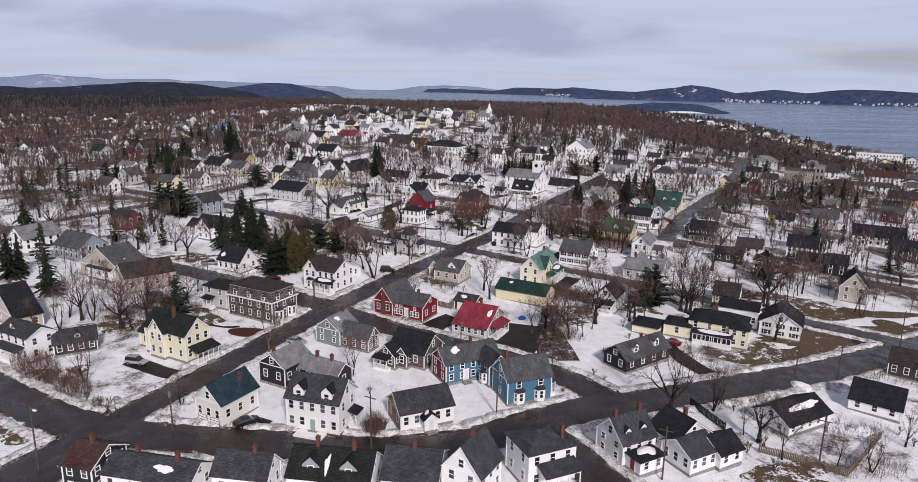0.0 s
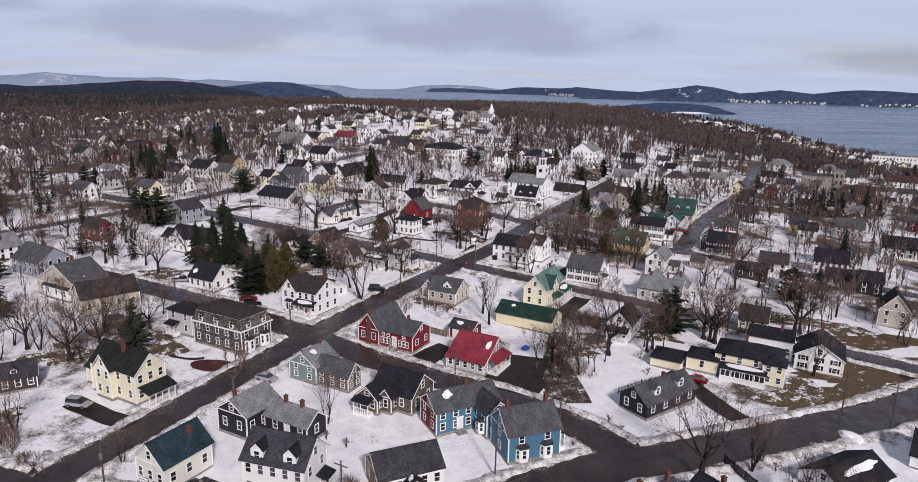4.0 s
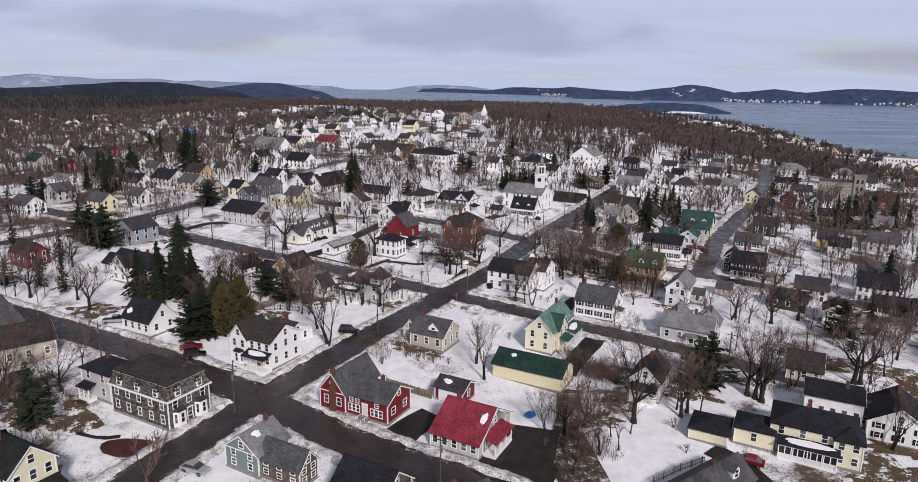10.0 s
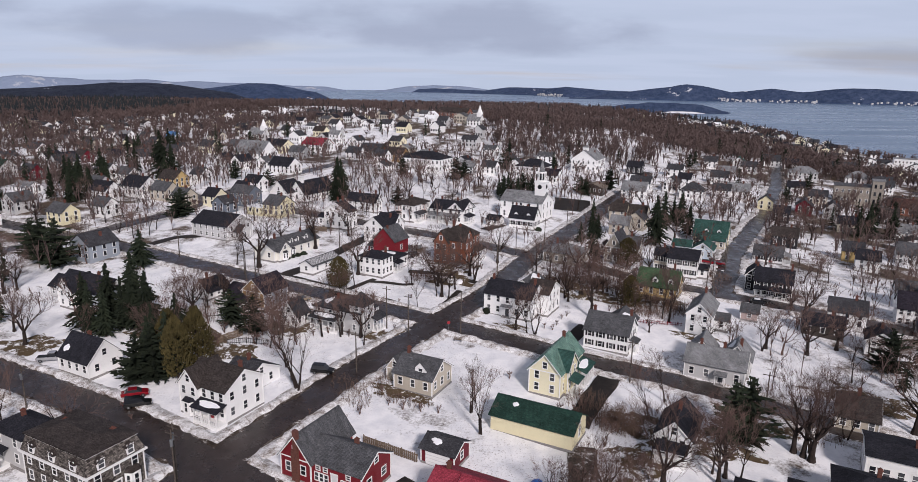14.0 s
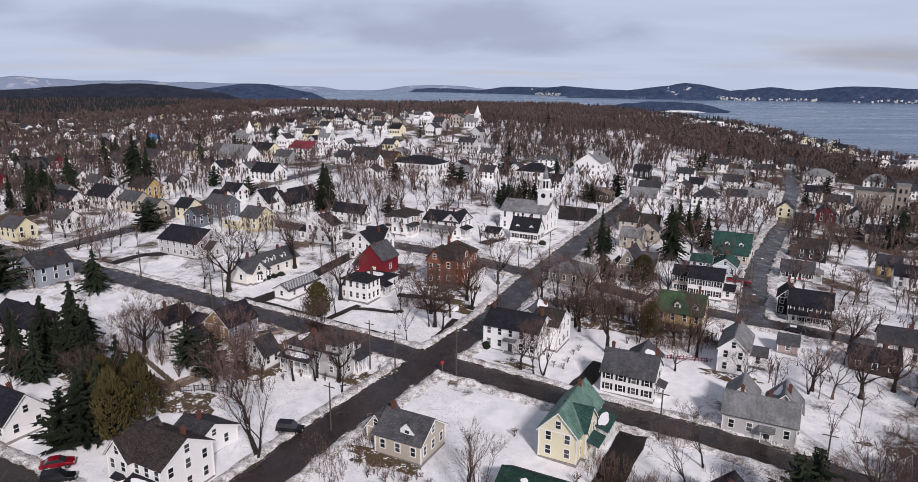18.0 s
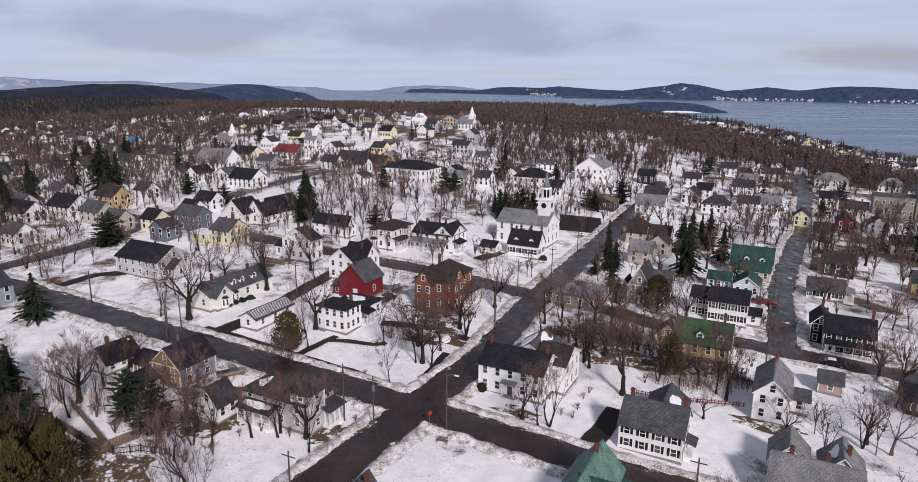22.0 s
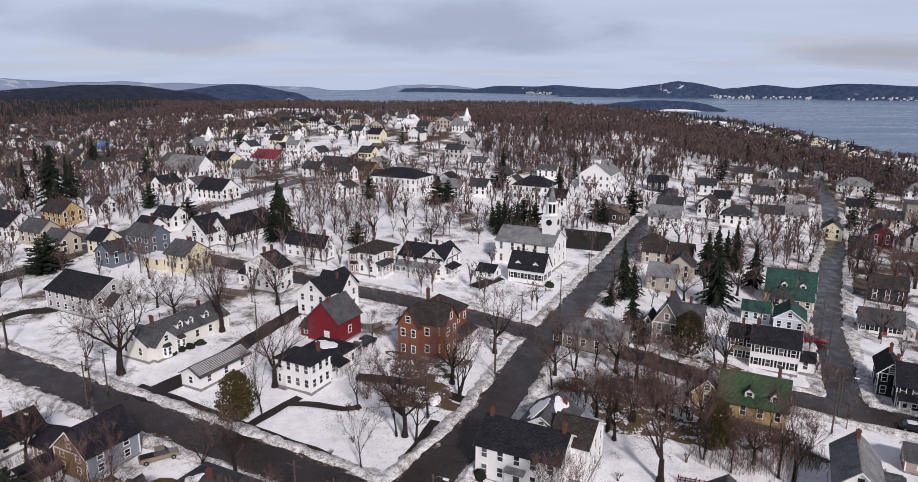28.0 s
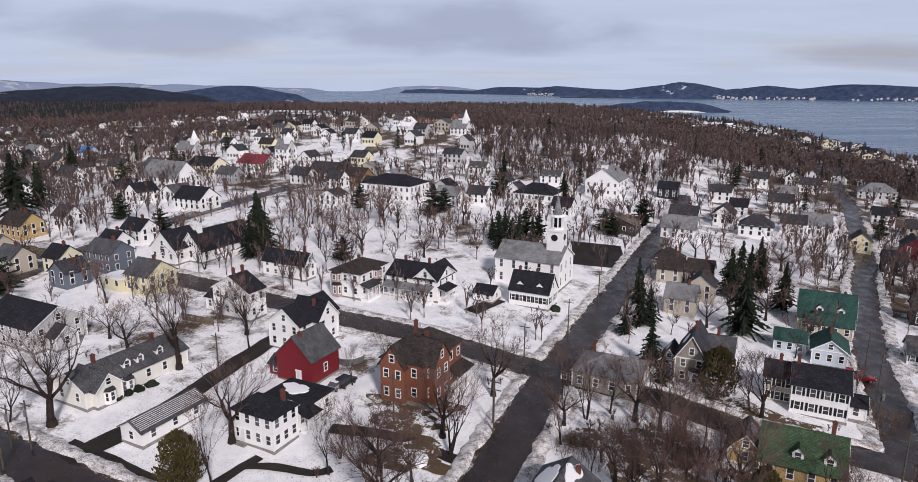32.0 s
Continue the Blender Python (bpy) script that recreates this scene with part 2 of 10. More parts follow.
def bank_material():
    m, n, l, p = material("dirty_snowbank", 0.8)
    v = n_coord(n, l)
    f = n_math(n, l, "ADD", n_math(n, l, "MULTIPLY", n_noise(n, l, 0.7, 5, v, 0.7), 0.6), n_math(n, l, "MULTIPLY", n_noise(n, l, 4.0, 4, v), 0.4))
    c = n_mix(n, l, n_range(n, l, f, 0.43, 0.60), (0.82, 0.82, 0.83), (0.20, 0.165, 0.14))
    l.new(c, p.inputs["Base Color"])
    n_bump(n, l, p, f, 0.3)
    return m


def water_material():
    m, n, l, p = material("sea_water", 0.3)
    p.inputs["Specular IOR Level"].default_value = 0.38
    v = n_coord(n, l)
    mp = n.new("ShaderNodeMapping"); mp.inputs["Scale"].default_value = (0.22, 1.0, 1.0)
    l.new(v, mp.inputs[0])
    f = n_noise(n, l, 0.018, 6, mp.outputs[0])
    l.new(n_mix(n, l, n_range(n, l, f, 0.35, 0.65), (0.070, 0.128, 0.222), (0.105, 0.170, 0.268)), p.inputs["Base Color"])
    l.new(n_range(n, l, f, 0.3, 0.7, 0.16, 0.42), p.inputs["Roughness"])
    n_bump(n, l, p, n_noise(n, l, 0.25, 6, mp.outputs[0]), 0.9, 0.6)
    return m


def forest_material(name, a, b, snow, amount):
    m, n, l, p = material(name, 0.95)
    v = n_coord(n, l)
    f = n_noise(n, l, 0.045, 8, v, 0.8)
    c = n_mix(n, l, n_range(n, l, f, 0.40, 0.60), a, b)
    g = n_range(n, l, n_noise(n, l, 0.010, 6, v, 0.7), amount, amount + 0.03)
    l.new(n_mix(n, l, g, c, snow), p.inputs["Base Color"])
    n_bump(n, l, p, f, 9.0)
    return m


M_GROUND, M_ROAD, M_BANK, M_SEA = ground_material(), asphalt_material(), bank_material(), water_material()
M_SNOW = mottled("clean_snow", (0.80, 0.81, 0.84), (0.89, 0.89, 0.90), 0.8, 0.7, 0.1, 5)
def mud_material(name="thawed_brown_grass", lo=0.515, hi=0.56):
    m, n, l, p = material(name, 0.95)
    v = n_coord(n, l)
    c = n_mix(n, l, n_noise(n, l, 1.6, 6, v, 0.7), (0.045, 0.032, 0.019), (0.155, 0.112, 0.066))
    s = n_math(n, l, "ADD", n_math(n, l, "MULTIPLY", n_noise(n, l, 0.42, 6, v, 0.7), 0.7), n_math(n, l, "MULTIPLY", n_noise(n, l, 2.5, 3, v), 0.3))
    l.new(n_mix(n, l, n_range(n, l, s, lo, hi), c, (0.82, 0.83, 0.85)), p.inputs["Base Color"])
    n_bump(n, l, p, s, 0.3)
    return m


def slush_material():
    m, n, l, p = material("slush", 0.7)
    v = n_coord(n, l)
    s = n_math(n, l, "ADD", n_math(n, l, "MULTIPLY", n_noise(n, l, 0.5, 5, v, 0.65), 0.6), n_math(n, l, "MULTIPLY", n_noise(n, l, 3.0, 4, v), 0.4))
    c = n_mix(n, l, n_range(n, l, s, 0.40, 0.52), (0.030, 0.023, 0.019), (0.085, 0.065, 0.052))
    l.new(n_mix(n, l, n_range(n, l, s, 0.53, 0.62), c, (0.66, 0.65, 0.65)), p.inputs["Base Color"])
    n_bump(n, l, p, s, 0.15)
    return m


M_MUD, M_SLUSH = mud_material(), slush_material()
M_LAWN = mud_material("bare_brown_lawn", 0.58, 0.63)
M_DRIVE = mottled("wet_driveway", (0.014, 0.012, 0.011), (0.040, 0.032, 0.027), 0.4, 0.6, 0.02, 3)
M_TRIM = plain("white_trim", (0.84, 0.84, 0.83), 0.55, 0, 0.05)
M_STONE = mottled("granite_foundation", (0.16, 0.15, 0.145), (0.33, 0.32, 0.31), 2, 0.9, 0.03)
M_BRICK = mottled("chimney_brick", (0.085, 0.036, 0.029), (0.17, 0.072, 0.054), 4, 0.9, 0.02, 20)
M_BARK = mottled("bark", (0.016, 0.012, 0.0105), (0.046, 0.035, 0.031), 2.0, 0.95, 0.02, 14)
M_TWIG = mottled("bare_twigs", (0.072, 0.047, 0.041), (0.165, 0.110, 0.095), 0.25, 0.95, 0, 3, 0, 0.3)
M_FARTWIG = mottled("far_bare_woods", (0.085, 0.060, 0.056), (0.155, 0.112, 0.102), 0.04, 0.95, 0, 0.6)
# far needles carry the distance haze as a bluish tint in their base colour
M_FARNEEDLE = mottled("far_spruce_haze_tint", (0.014, 0.019, 0.022), (0.030, 0.036, 0.040), 0.1, 0.95, 0, 0.8)
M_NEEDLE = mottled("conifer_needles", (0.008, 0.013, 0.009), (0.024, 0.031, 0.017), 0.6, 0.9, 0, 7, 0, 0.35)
M_CEDAR = mottled("cedar_needles", (0.024, 0.021, 0.008), (0.088, 0.070, 0.026), 0.8, 0.9, 0, 7, 0, 0.2)
M_BRUSH = mottled("brown_brush", (0.10, 0.066, 0.053), (0.23, 0.158, 0.122), 0.5, 0.95, 0, 3)
M_POLE = mottled("weathered_pole", (0.05, 0.042, 0.036), (0.12, 0.10, 0.085), 3, 0.9)
M_METAL = plain("grey_metal", (0.35, 0.36, 0.37), 0.45, 0.8)
M_TYRE = plain("tyre_rubber", (0.02, 0.02, 0.02), 0.8)


def glass_material():
    m, n, l, p = material("window_glass", 0.06)
    v = n_coord(n, l)
    o = n.new("ShaderNodeObjectInfo").outputs["Random"]
    l.new(n_mix(n, l, n_range(n, l, o, 0.45, 0.95), (0.018, 0.020, 0.025), (0.11, 0.115, 0.125)), p.inputs["Base Color"])
    n_bump(n, l, p, n_noise(n, l, 1.3, 2, v), 0.01, 0.3)
    return m


M_GLASS = glass_material()


# ---- mesh helpers ----
def box(bm, x0, y0, z0, x1, y1, z1, mi=0):
    vs = [bm.verts.new(c) for c in ((x0, y0, z0), (x1, y0, z0), (x1, y1, z0), (x0, y1, z0), (x0, y0, z1), (x1, y0, z1), (x1, y1, z1), (x0, y1, z1))]
    for f in ((3, 2, 1, 0), (4, 5, 6, 7), (0, 1, 5, 4), (1, 2, 6, 5), (2, 3, 7, 6), (3, 0, 4, 7)):
        bm.faces.new([vs[i] for i in f]).material_index = mi


def solid(bm, low, high):
    """A closed solid between two rings of the same number of points."""
    a = [bm.verts.new(c) for c in low]
    b = [bm.verts.new(c) for c in high]
    k = len(a)
    bm.faces.new(a[::-1]); bm.faces.new(b)
    for i in range(k):
        bm.faces.new((a[i], a[(i + 1) % k], b[(i + 1) % k], b[i]))


def tube(bm, p0, p1, r0, r1, sides=5):
    p0, p1 = Vector(p0), Vector(p1)
    ax = (p1 - p0).normalized()
    u = ax.orthogonal().normalized(); w = ax.cross(u)
    ring = []
    for p, r in ((p0, r0), (p1, r1)):
        ring.append([bm.verts.new(p + r * (u * math.cos(6.2832 * i / sides) + w * math.sin(6.2832 * i / sides))) for i in range(sides)])
    for i in range(sides):
        bm.faces.new((ring[0][i], ring[0][(i + 1) % sides], ring[1][(i + 1) % sides], ring[1][i]))
    bm.faces.new(ring[1])


def mesh_of(name, bm, *mats):
    me = bpy.data.meshes.new(name)
    bm.normal_update()
    bm.to_mesh(me); bm.free()
    for m in mats:
        me.materials.append(m)
    return me


def part(name, bm, mat, parent, label="", m=None):
    ob = new(name, mesh_of(name, bm, mat) if isinstance(bm, bmesh.types.BMesh) else bm)
    ob.parent = parent
    if m is not None:
        ob.matrix_local = m
    if label:
        ob["label"] = label
    return ob


# ---- lie of the land ----
def smooth(a, b, v):
    t = min(max((v - a) / (b - a), 0.0), 1.0)
    return t * t * (3 - 2 * t)


def ground(x, y):
    xc = 2 * math.tanh(x / 200.0)
    yc = (min(max(y, 40), 420) - 200) / 100.0
    near = 4.022 - 2.198 * xc + 3.431 * yc - 1.205 * xc * yc - 2.358 * xc * xc + 0.738 * yc * yc
    far = 8 + 22 * math.exp(-((x - 10) / 170.0) ** 2 - ((y - 600) / 150.0) ** 2) + 6 * math.exp(-((x + 250) / 250.0) ** 2 - ((y - 900) / 300.0) ** 2)
    far += 10 * math.exp(-((x - 90) / 270.0) ** 2 - ((y - 960) / 190.0) ** 2) + 8 * math.exp(-((x + 210) / 140.0) ** 2 - ((y - 950) / 200.0) ** 2)
    k = smooth(360, 520, y)
    z = near * (1 - k) + far * k
    east = 0.22 * min(max(y - 600, 0), 400)
    e = smooth(120 + east, 420 + east, x)
    z = z * (1 - e) - 6 * e
    return z


SEA = -12.0


def shore_x(y):
    """Where the east shore runs at a given y."""
    if y < 708:
        return 456 + 0.10 * (708 - y)
    if y < 1205:
        return 456 + 0.143 * (y - 708)
    if y < 1600:
        return 527 - 0.06 * (y - 1205)
    return max(503 - 2.1 * (y - 1600), -0.27 * y)


def land(x, y):
    z = ground(x, y)
    s = shore_x(y)
    k = max(smooth(s - 90, s + 20, x), smooth(1560, 1760, y))
    return z * (1 - k) + (SEA - 3) * k


def spaced(lo, fine0, fine1, hi, step, grow):
    out = [fine0 + step * i for i in range(int((fine1 - fine0) / step) + 1)]
    s, v = step, out[-1]
    while v < hi:
        s *= grow; v += s; out.append(min(v, hi))
    s, v = step, fine0
    while v > lo:
        s *= grow; v -= s; out.insert(0, max(v, lo))
    return out


def sheet(name, xs, ys, height, mat, label, category):
    co = [(x, y, height(x, y)) for y in ys for x in xs]
    w = len(xs)
    fs = [(j * w + i, j * w + i + 1, (j + 1) * w + i + 1, (j + 1) * w + i) for j in range(len(ys) - 1) for i in range(w - 1)]
    me = bpy.data.meshes.new(name)
    me.from_pydata(co, [], fs)
    me.polygons.foreach_set("use_smooth", [True] * len(fs))
    me.materials.append(mat)
    return tagged(new(name, me), label, category, "", "structure")


def snow_height(x, y):
    q = noise.noise((x * 0.11, y * 0.11, 0.0)) * 0.10 + noise.noise((x * 0.35, y * 0.35, 4.0)) * 0.05
    return land(x, y) + q - 0.08


sheet("ground", spaced(-4600, -150, 190, 4600, 3.0, 1.12), spaced(-500, 70, 420, 4700, 3.0, 1.12), snow_height, M_GROUND, "thawing snow over brown dead grass across the town", "ground")
sheet("water", [-4700, -2000, -600, 0, 400, 800, 1600, 3000, 4700], [-600, 0, 600, 1200, 2000, 3200, 4800], lambda x, y: SEA, M_SEA, "cold grey-blue sea bay with wind ripples", "water")


# ---- roads ----
def strip(name, pts, width, lift, mat, label, category, edge=0.0, seed=0, step=2.0):
    """A ribbon along a line of points, draped on the land, with slightly uneven edges."""
    line = []
    for (x0, y0), (x1, y1) in zip(pts, pts[1:]):
        k = max(1, int(math.hypot(x1 - x0, y1 - y0) / step))
        line += [(x0 + (x1 - x0) * i / k, y0 + (y1 - y0) * i / k) for i in range(k)]
    line.append(pts[-1])
    for _ in range(3):
        line = [line[0]] + [tuple((a + 2 * b + c) / 4 for a, b, c in zip(p, q, r)) for p, q, r in zip(line, line[1:], line[2:])] + [line[-1]]
    co, fs = [], []
    cols = (-1.0, -0.75, -0.25, 0.25, 0.75, 1.0)
    for i, (x, y) in enumerate(line):
        a, b = line[max(i - 1, 0)], line[min(i + 1, len(line) - 1)]
        t = math.atan2(b[1] - a[1], b[0] - a[0])
        for c in cols:
            q = c * (width / 2 + (edge * noise.noise((x * 0.3, y * 0.3, c * 3 + seed)) if abs(c) == 1 else 0))
            px, py = x - q * math.sin(t), y + q * math.cos(t)
            co.append((px, py, land(px, py) + lift * (1 - 1.6 * max(abs(c) - 0.75, 0))))
    w = len(cols)
    for i in range(len(line) - 1):
        for j in range(w - 1):
            fs.append((i * w + j + 1, i * w + j, (i + 1) * w + j, (i + 1) * w + j + 1))
    me = bpy.data.meshes.new(name)
    me.from_pydata(co, [], fs)
    me.polygons.foreach_set("use_smooth", [True] * len(fs))
    me.materials.append(mat)
    return tagged(new(name, me), label, category, "", "structure")


ROADS = {
    "main": ([(-82, 66), (-54, 119), (-34, 160), (-15, 195), (1, 221), (14, 242), (27, 272), (52, 320), (79, 373), (104, 420), (112, 445)], 6.4),
    "cross_near": ([(-190, 252), (-104, 204), (-57, 179), (-33, 163.5), (-18.5, 152.3), (-5.6, 144.6), (11.6, 135.2), (23.2, 126.2), (30, 117)], 6.6),
    "cross_mid": ([(-190, 322), (-102, 278), (-50, 248), (0, 220.5), (34, 201), (47, 195), (60, 187), (76, 176), (96, 164), (113, 154)], 6.0),
    "cross_far": ([(-120, 352), (-60, 325), (-14, 300.5), (7, 290.5), (26, 278), (47, 268), (58, 258), (82, 247.5), (98, 240), (130, 222), (180, 195)], 6.5),
    "front": ([(-150, 160), (-87, 118), (-70, 108), (-55, 103.5), (-37, 101), (-13, 99), (2, 102), (13, 109), (26, 116), (36, 118.5), (56, 126.5), (79, 136), (112, 154), (170, 186)], 7.6),
    "east": ([(79.5, 251), (98.8, 291), (132, 346), (142, 360), (185, 440), (240, 560), (300, 700)], 5.8),
    "west": ([(-190, 215), (-117, 290), (-100, 318), (-88, 357), (-60, 420), (-25, 520)], 6.5),
    "front_spur": ([(13, 109), (20, 97), (29, 78), (40, 55)], 7.0),
    "corner_spur": ([(-55, 103.5), (-66, 88), (-80, 66)], 6.5),
}
for i, (key, (pts, width)) in enumerate(ROADS.items()):
    strip("road", pts, width, 0.10 + 0.012 * i, M_ROAD, "dark wet asphalt street with salt-stained edges", "road", 1.3, i)


for i, (key, (pts, width)) in enumerate(ROADS.items()):
    strip("trim", pts, width + 3.0, 0.045 + 0.004 * i, M_SLUSH, "brown slush and grit on the road shoulder", "shoulder", 1.6, i + 20)


def on_road(x, y, margin=0.0):
    for pts, width in ROADS.values():
        for (x0, y0), (x1, y1) in zip(pts, pts[1:]):
            dx, dy = x1 - x0, y1 - y0
            t = min(max(((x - x0) * dx + (y - y0) * dy) / (dx * dx + dy * dy), 0), 1)
            if math.hypot(x - x0 - t * dx, y - y0 - t * dy) < width / 2 + margin:
                return True
    return False


def snowbank(pts, width, side, seed):
    """Ploughed snow heaped along one edge of a road, broken where roads meet."""
    line = []
    for (x0, y0), (x1, y1) in zip(pts, pts[1:]):
        k = max(1, int(math.hypot(x1 - x0, y1 - y0) / 1.1))
        line += [(x0 + (x1 - x0) * i / k, y0 + (y1 - y0) * i / k) for i in range(k)]
    for _ in range(4):
        line = [line[0]] + [tuple((a + 2 * b + c) / 4 for a, b, c in zip(p, q, r)) for p, q, r in zip(line, line[1:], line[2:])] + [line[-1]]
    co, fs, prev = [], [], None
    prof = ((0.0, 0.0), (0.45, 0.5), (1.0, 1.0), (1.6, 0.75), (2.3, 0.25), (3.0, -0.35))
    for i, (x, y) in enumerate(line):
        a, b = line[max(i - 1, 0)], line[min(i + 1, len(line) - 1)]
        t = math.atan2(b[1] - a[1], b[0] - a[0])
        cx, cy = x - side * (width / 2 + 1.2) * math.sin(t), y + side * (width / 2 + 1.2) * math.cos(t)
        h = 0.40 + 0.30 * noise.noise((cx * 0.22, cy * 0.22, seed)) + 0.28 * noise.noise((cx * 0.9, cy * 0.9, seed))
        if on_road(cx, cy, 0.3) or h < 0.05 or not (60 < y < 430):
            prev = None
            continue
        base = len(co)
        for u, v in prof:
            q = side * (width / 2 + 0.35 + u * 0.85 + 0.7 * noise.noise((cx * 0.5, cy * 0.5, u + seed)))
            px, py = x - q * math.sin(t), y + q * math.cos(t)
            co.append((px, py, land(px, py) + 0.10 + v * h * (1 - 0.55 * smooth(240, 320, py)) + (0.10 * noise.noise((px * 1.7, py * 1.7, seed)) if v > 0 else 0)))
        if prev is not None:
            for j in range(len(prof) - 1):
                f = (prev + j, prev + j + 1, base + j + 1, base + j)
                fs.append(f if side < 0 else f[::-1])
        prev = base
    me = bpy.data.meshes.new("snowbank")
    me.from_pydata(co, [], fs)
    me.polygons.foreach_set("use_smooth", [True] * len(fs))
    me.materials.append(M_BANK)
    tagged(new("snowbank", me), "ploughed dirty snowbank heaped along the kerb", "snowbank", "", "structure")


for i, (key, (pts, width)) in enumerate(ROADS.items()):
    for side in (-1, 1):
        snowbank(pts, width, side, i * 2.7 + side)


def patch(name, x, y, rx, ry, rz, mat, label, category, lift=0.07, seed=0.0, wob=0.25, square=2.0):
    """A ground patch with a wandering outline, draped on the land."""
    k, rings = 40, 5
    ca, sa = math.cos(radians(rz)), math.sin(radians(rz))
    co, fs = [(x, y, land(x, y) + lift + 0.04)], []
    for r in range(1, rings + 1):
        for i in range(k):
            a = 2 * math.pi * i / k
            c, s = math.cos(a), math.sin(a)
            q = (abs(c) ** square + abs(s) ** square) ** (-1 / square)
            q *= (r / rings) * (1 + wob * noise.noise((c * 1.3 + seed, s * 1.3, seed)) + 0.5 * wob * noise.noise((c * 4 + seed, s * 4, seed)))
            px, py = q * c * rx, q * s * ry
            wx, wy = x + ca * px - sa * py, y + sa * px + ca * py
            co.append((wx, wy, land(wx, wy) + lift + (0.04 if r < rings else -0.05)))
    for i in range(k):
        fs.append((0, 1 + i, 1 + (i + 1) % k))
        for r in range(rings - 1):
            a, b = 1 + r * k, 1 + (r + 1) * k
            fs.append((a + i, b + i, b + (i + 1) % k, a + (i + 1) % k))
    me = bpy.data.meshes.new(name)
    me.from_pydata(co, [], fs)
    me.polygons.foreach_set("use_smooth", [True] * len(fs))
    me.materials.append(mat)
    return tagged(new(name, me), label, category, "", "structure")


# ---- far shores and hills ----
def ridge(name, pts, width, mat, label, seed, base=SEA):
    """A long wooded hill: pts are (x, y, top); the sides fall away over the width."""
    line = []
    for p, q in zip(pts, pts[1:]):
        k = max(2, int(math.hypot(q[0] - p[0], q[1] - p[1]) / 35))
        line += [tuple(a + (b - a) * i / k for a, b in zip(p, q)) for i in range(k)]
    line.append(pts[-1])
    co, fs = [], []
    prof = ((-1.0, -0.05), (-0.92, 0.10), (-0.75, 0.28), (-0.5, 0.58), (-0.22, 0.88), (0.0, 1.0), (0.3, 0.85), (0.65, 0.45), (1.0, -0.05))
    for x, y, top in line:
        t = math.atan2(y, x)
        for u, v in prof:
            r = width * u
            px, py = x + r * math.cos(t), y + r * math.sin(t)
            z = base + (top - base) * v
            if v > 0:
                z += 0.16 * (top - base + 4) * noise.noise((px * 0.006, py * 0.004, seed)) + 1.6 * noise.noise((px * 0.03, py * 0.02, seed)) + 1.7 * noise.noise((px * 0.11, py * 0.05, seed))
            co.append((px, py, z))
    w = len(prof)
    for i in range(len(line) - 1):
        for j in range(w - 1):
            fs.append((i * w + j, i * w + j + 1, (i + 1) * w + j + 1, (i + 1) * w + j))
    me = bpy.data.meshes.new(name)
    me.from_pydata(co, [], fs)
    me.polygons.foreach_set("use_smooth", [True] * len(fs))
    me.materials.append(mat)
    return tagged(new(name, me), label, "hill", "", "structure")


# the blue of these hills is distance haze put into the base colours
M_FAR = forest_material("far_hills_haze_tint", (0.24, 0.30, 0.42), (0.28, 0.34, 0.46), (0.45, 0.48, 0.55), 0.60)
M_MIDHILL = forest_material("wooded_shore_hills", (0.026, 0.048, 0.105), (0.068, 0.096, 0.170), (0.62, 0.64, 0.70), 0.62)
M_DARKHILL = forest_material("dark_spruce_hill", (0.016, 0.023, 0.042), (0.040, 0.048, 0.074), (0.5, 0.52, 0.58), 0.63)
ridge("backdrop", [(-2900, 3200, 26), (-2622, 3406, 30), (-2416, 3558, 42), (-2236, 3676, 57), (-2134, 3737, 53), (-1992, 3816, 43), (-1785, 3919, 43), (-1503, 4038, 37), (-1132, 4159, 28), (-764, 4244, 12), (-640, 4260, -6)], 150, M_FAR, "hills on the horizon with haze put into their blue colour", 1.0)
ridge("backdrop", [(-470, 4260, -9), (-409, 4263, -1), (-265, 4275, 19), (-103, 4282, 28), (59, 4283, 23), (204, 4278, 11), (330, 4260, -8)], 120, M_FAR, "hills far beyond the bay with haze put into their blue colour", 7.0)
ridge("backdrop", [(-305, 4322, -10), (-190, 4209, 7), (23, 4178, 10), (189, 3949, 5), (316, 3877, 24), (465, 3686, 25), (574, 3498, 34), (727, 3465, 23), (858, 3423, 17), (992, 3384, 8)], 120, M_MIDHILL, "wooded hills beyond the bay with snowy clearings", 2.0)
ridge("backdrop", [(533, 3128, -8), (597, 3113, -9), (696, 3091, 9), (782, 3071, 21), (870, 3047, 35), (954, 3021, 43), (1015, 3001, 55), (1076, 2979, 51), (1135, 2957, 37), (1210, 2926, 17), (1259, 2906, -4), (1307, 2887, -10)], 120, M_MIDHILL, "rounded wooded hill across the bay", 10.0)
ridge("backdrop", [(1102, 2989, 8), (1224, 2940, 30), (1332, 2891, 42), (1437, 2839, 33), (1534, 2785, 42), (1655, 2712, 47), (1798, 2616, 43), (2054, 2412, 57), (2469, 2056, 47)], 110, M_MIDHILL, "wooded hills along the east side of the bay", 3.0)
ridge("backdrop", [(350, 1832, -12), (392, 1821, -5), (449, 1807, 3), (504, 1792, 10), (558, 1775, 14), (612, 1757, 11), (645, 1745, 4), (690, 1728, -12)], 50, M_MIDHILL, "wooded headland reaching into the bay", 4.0)
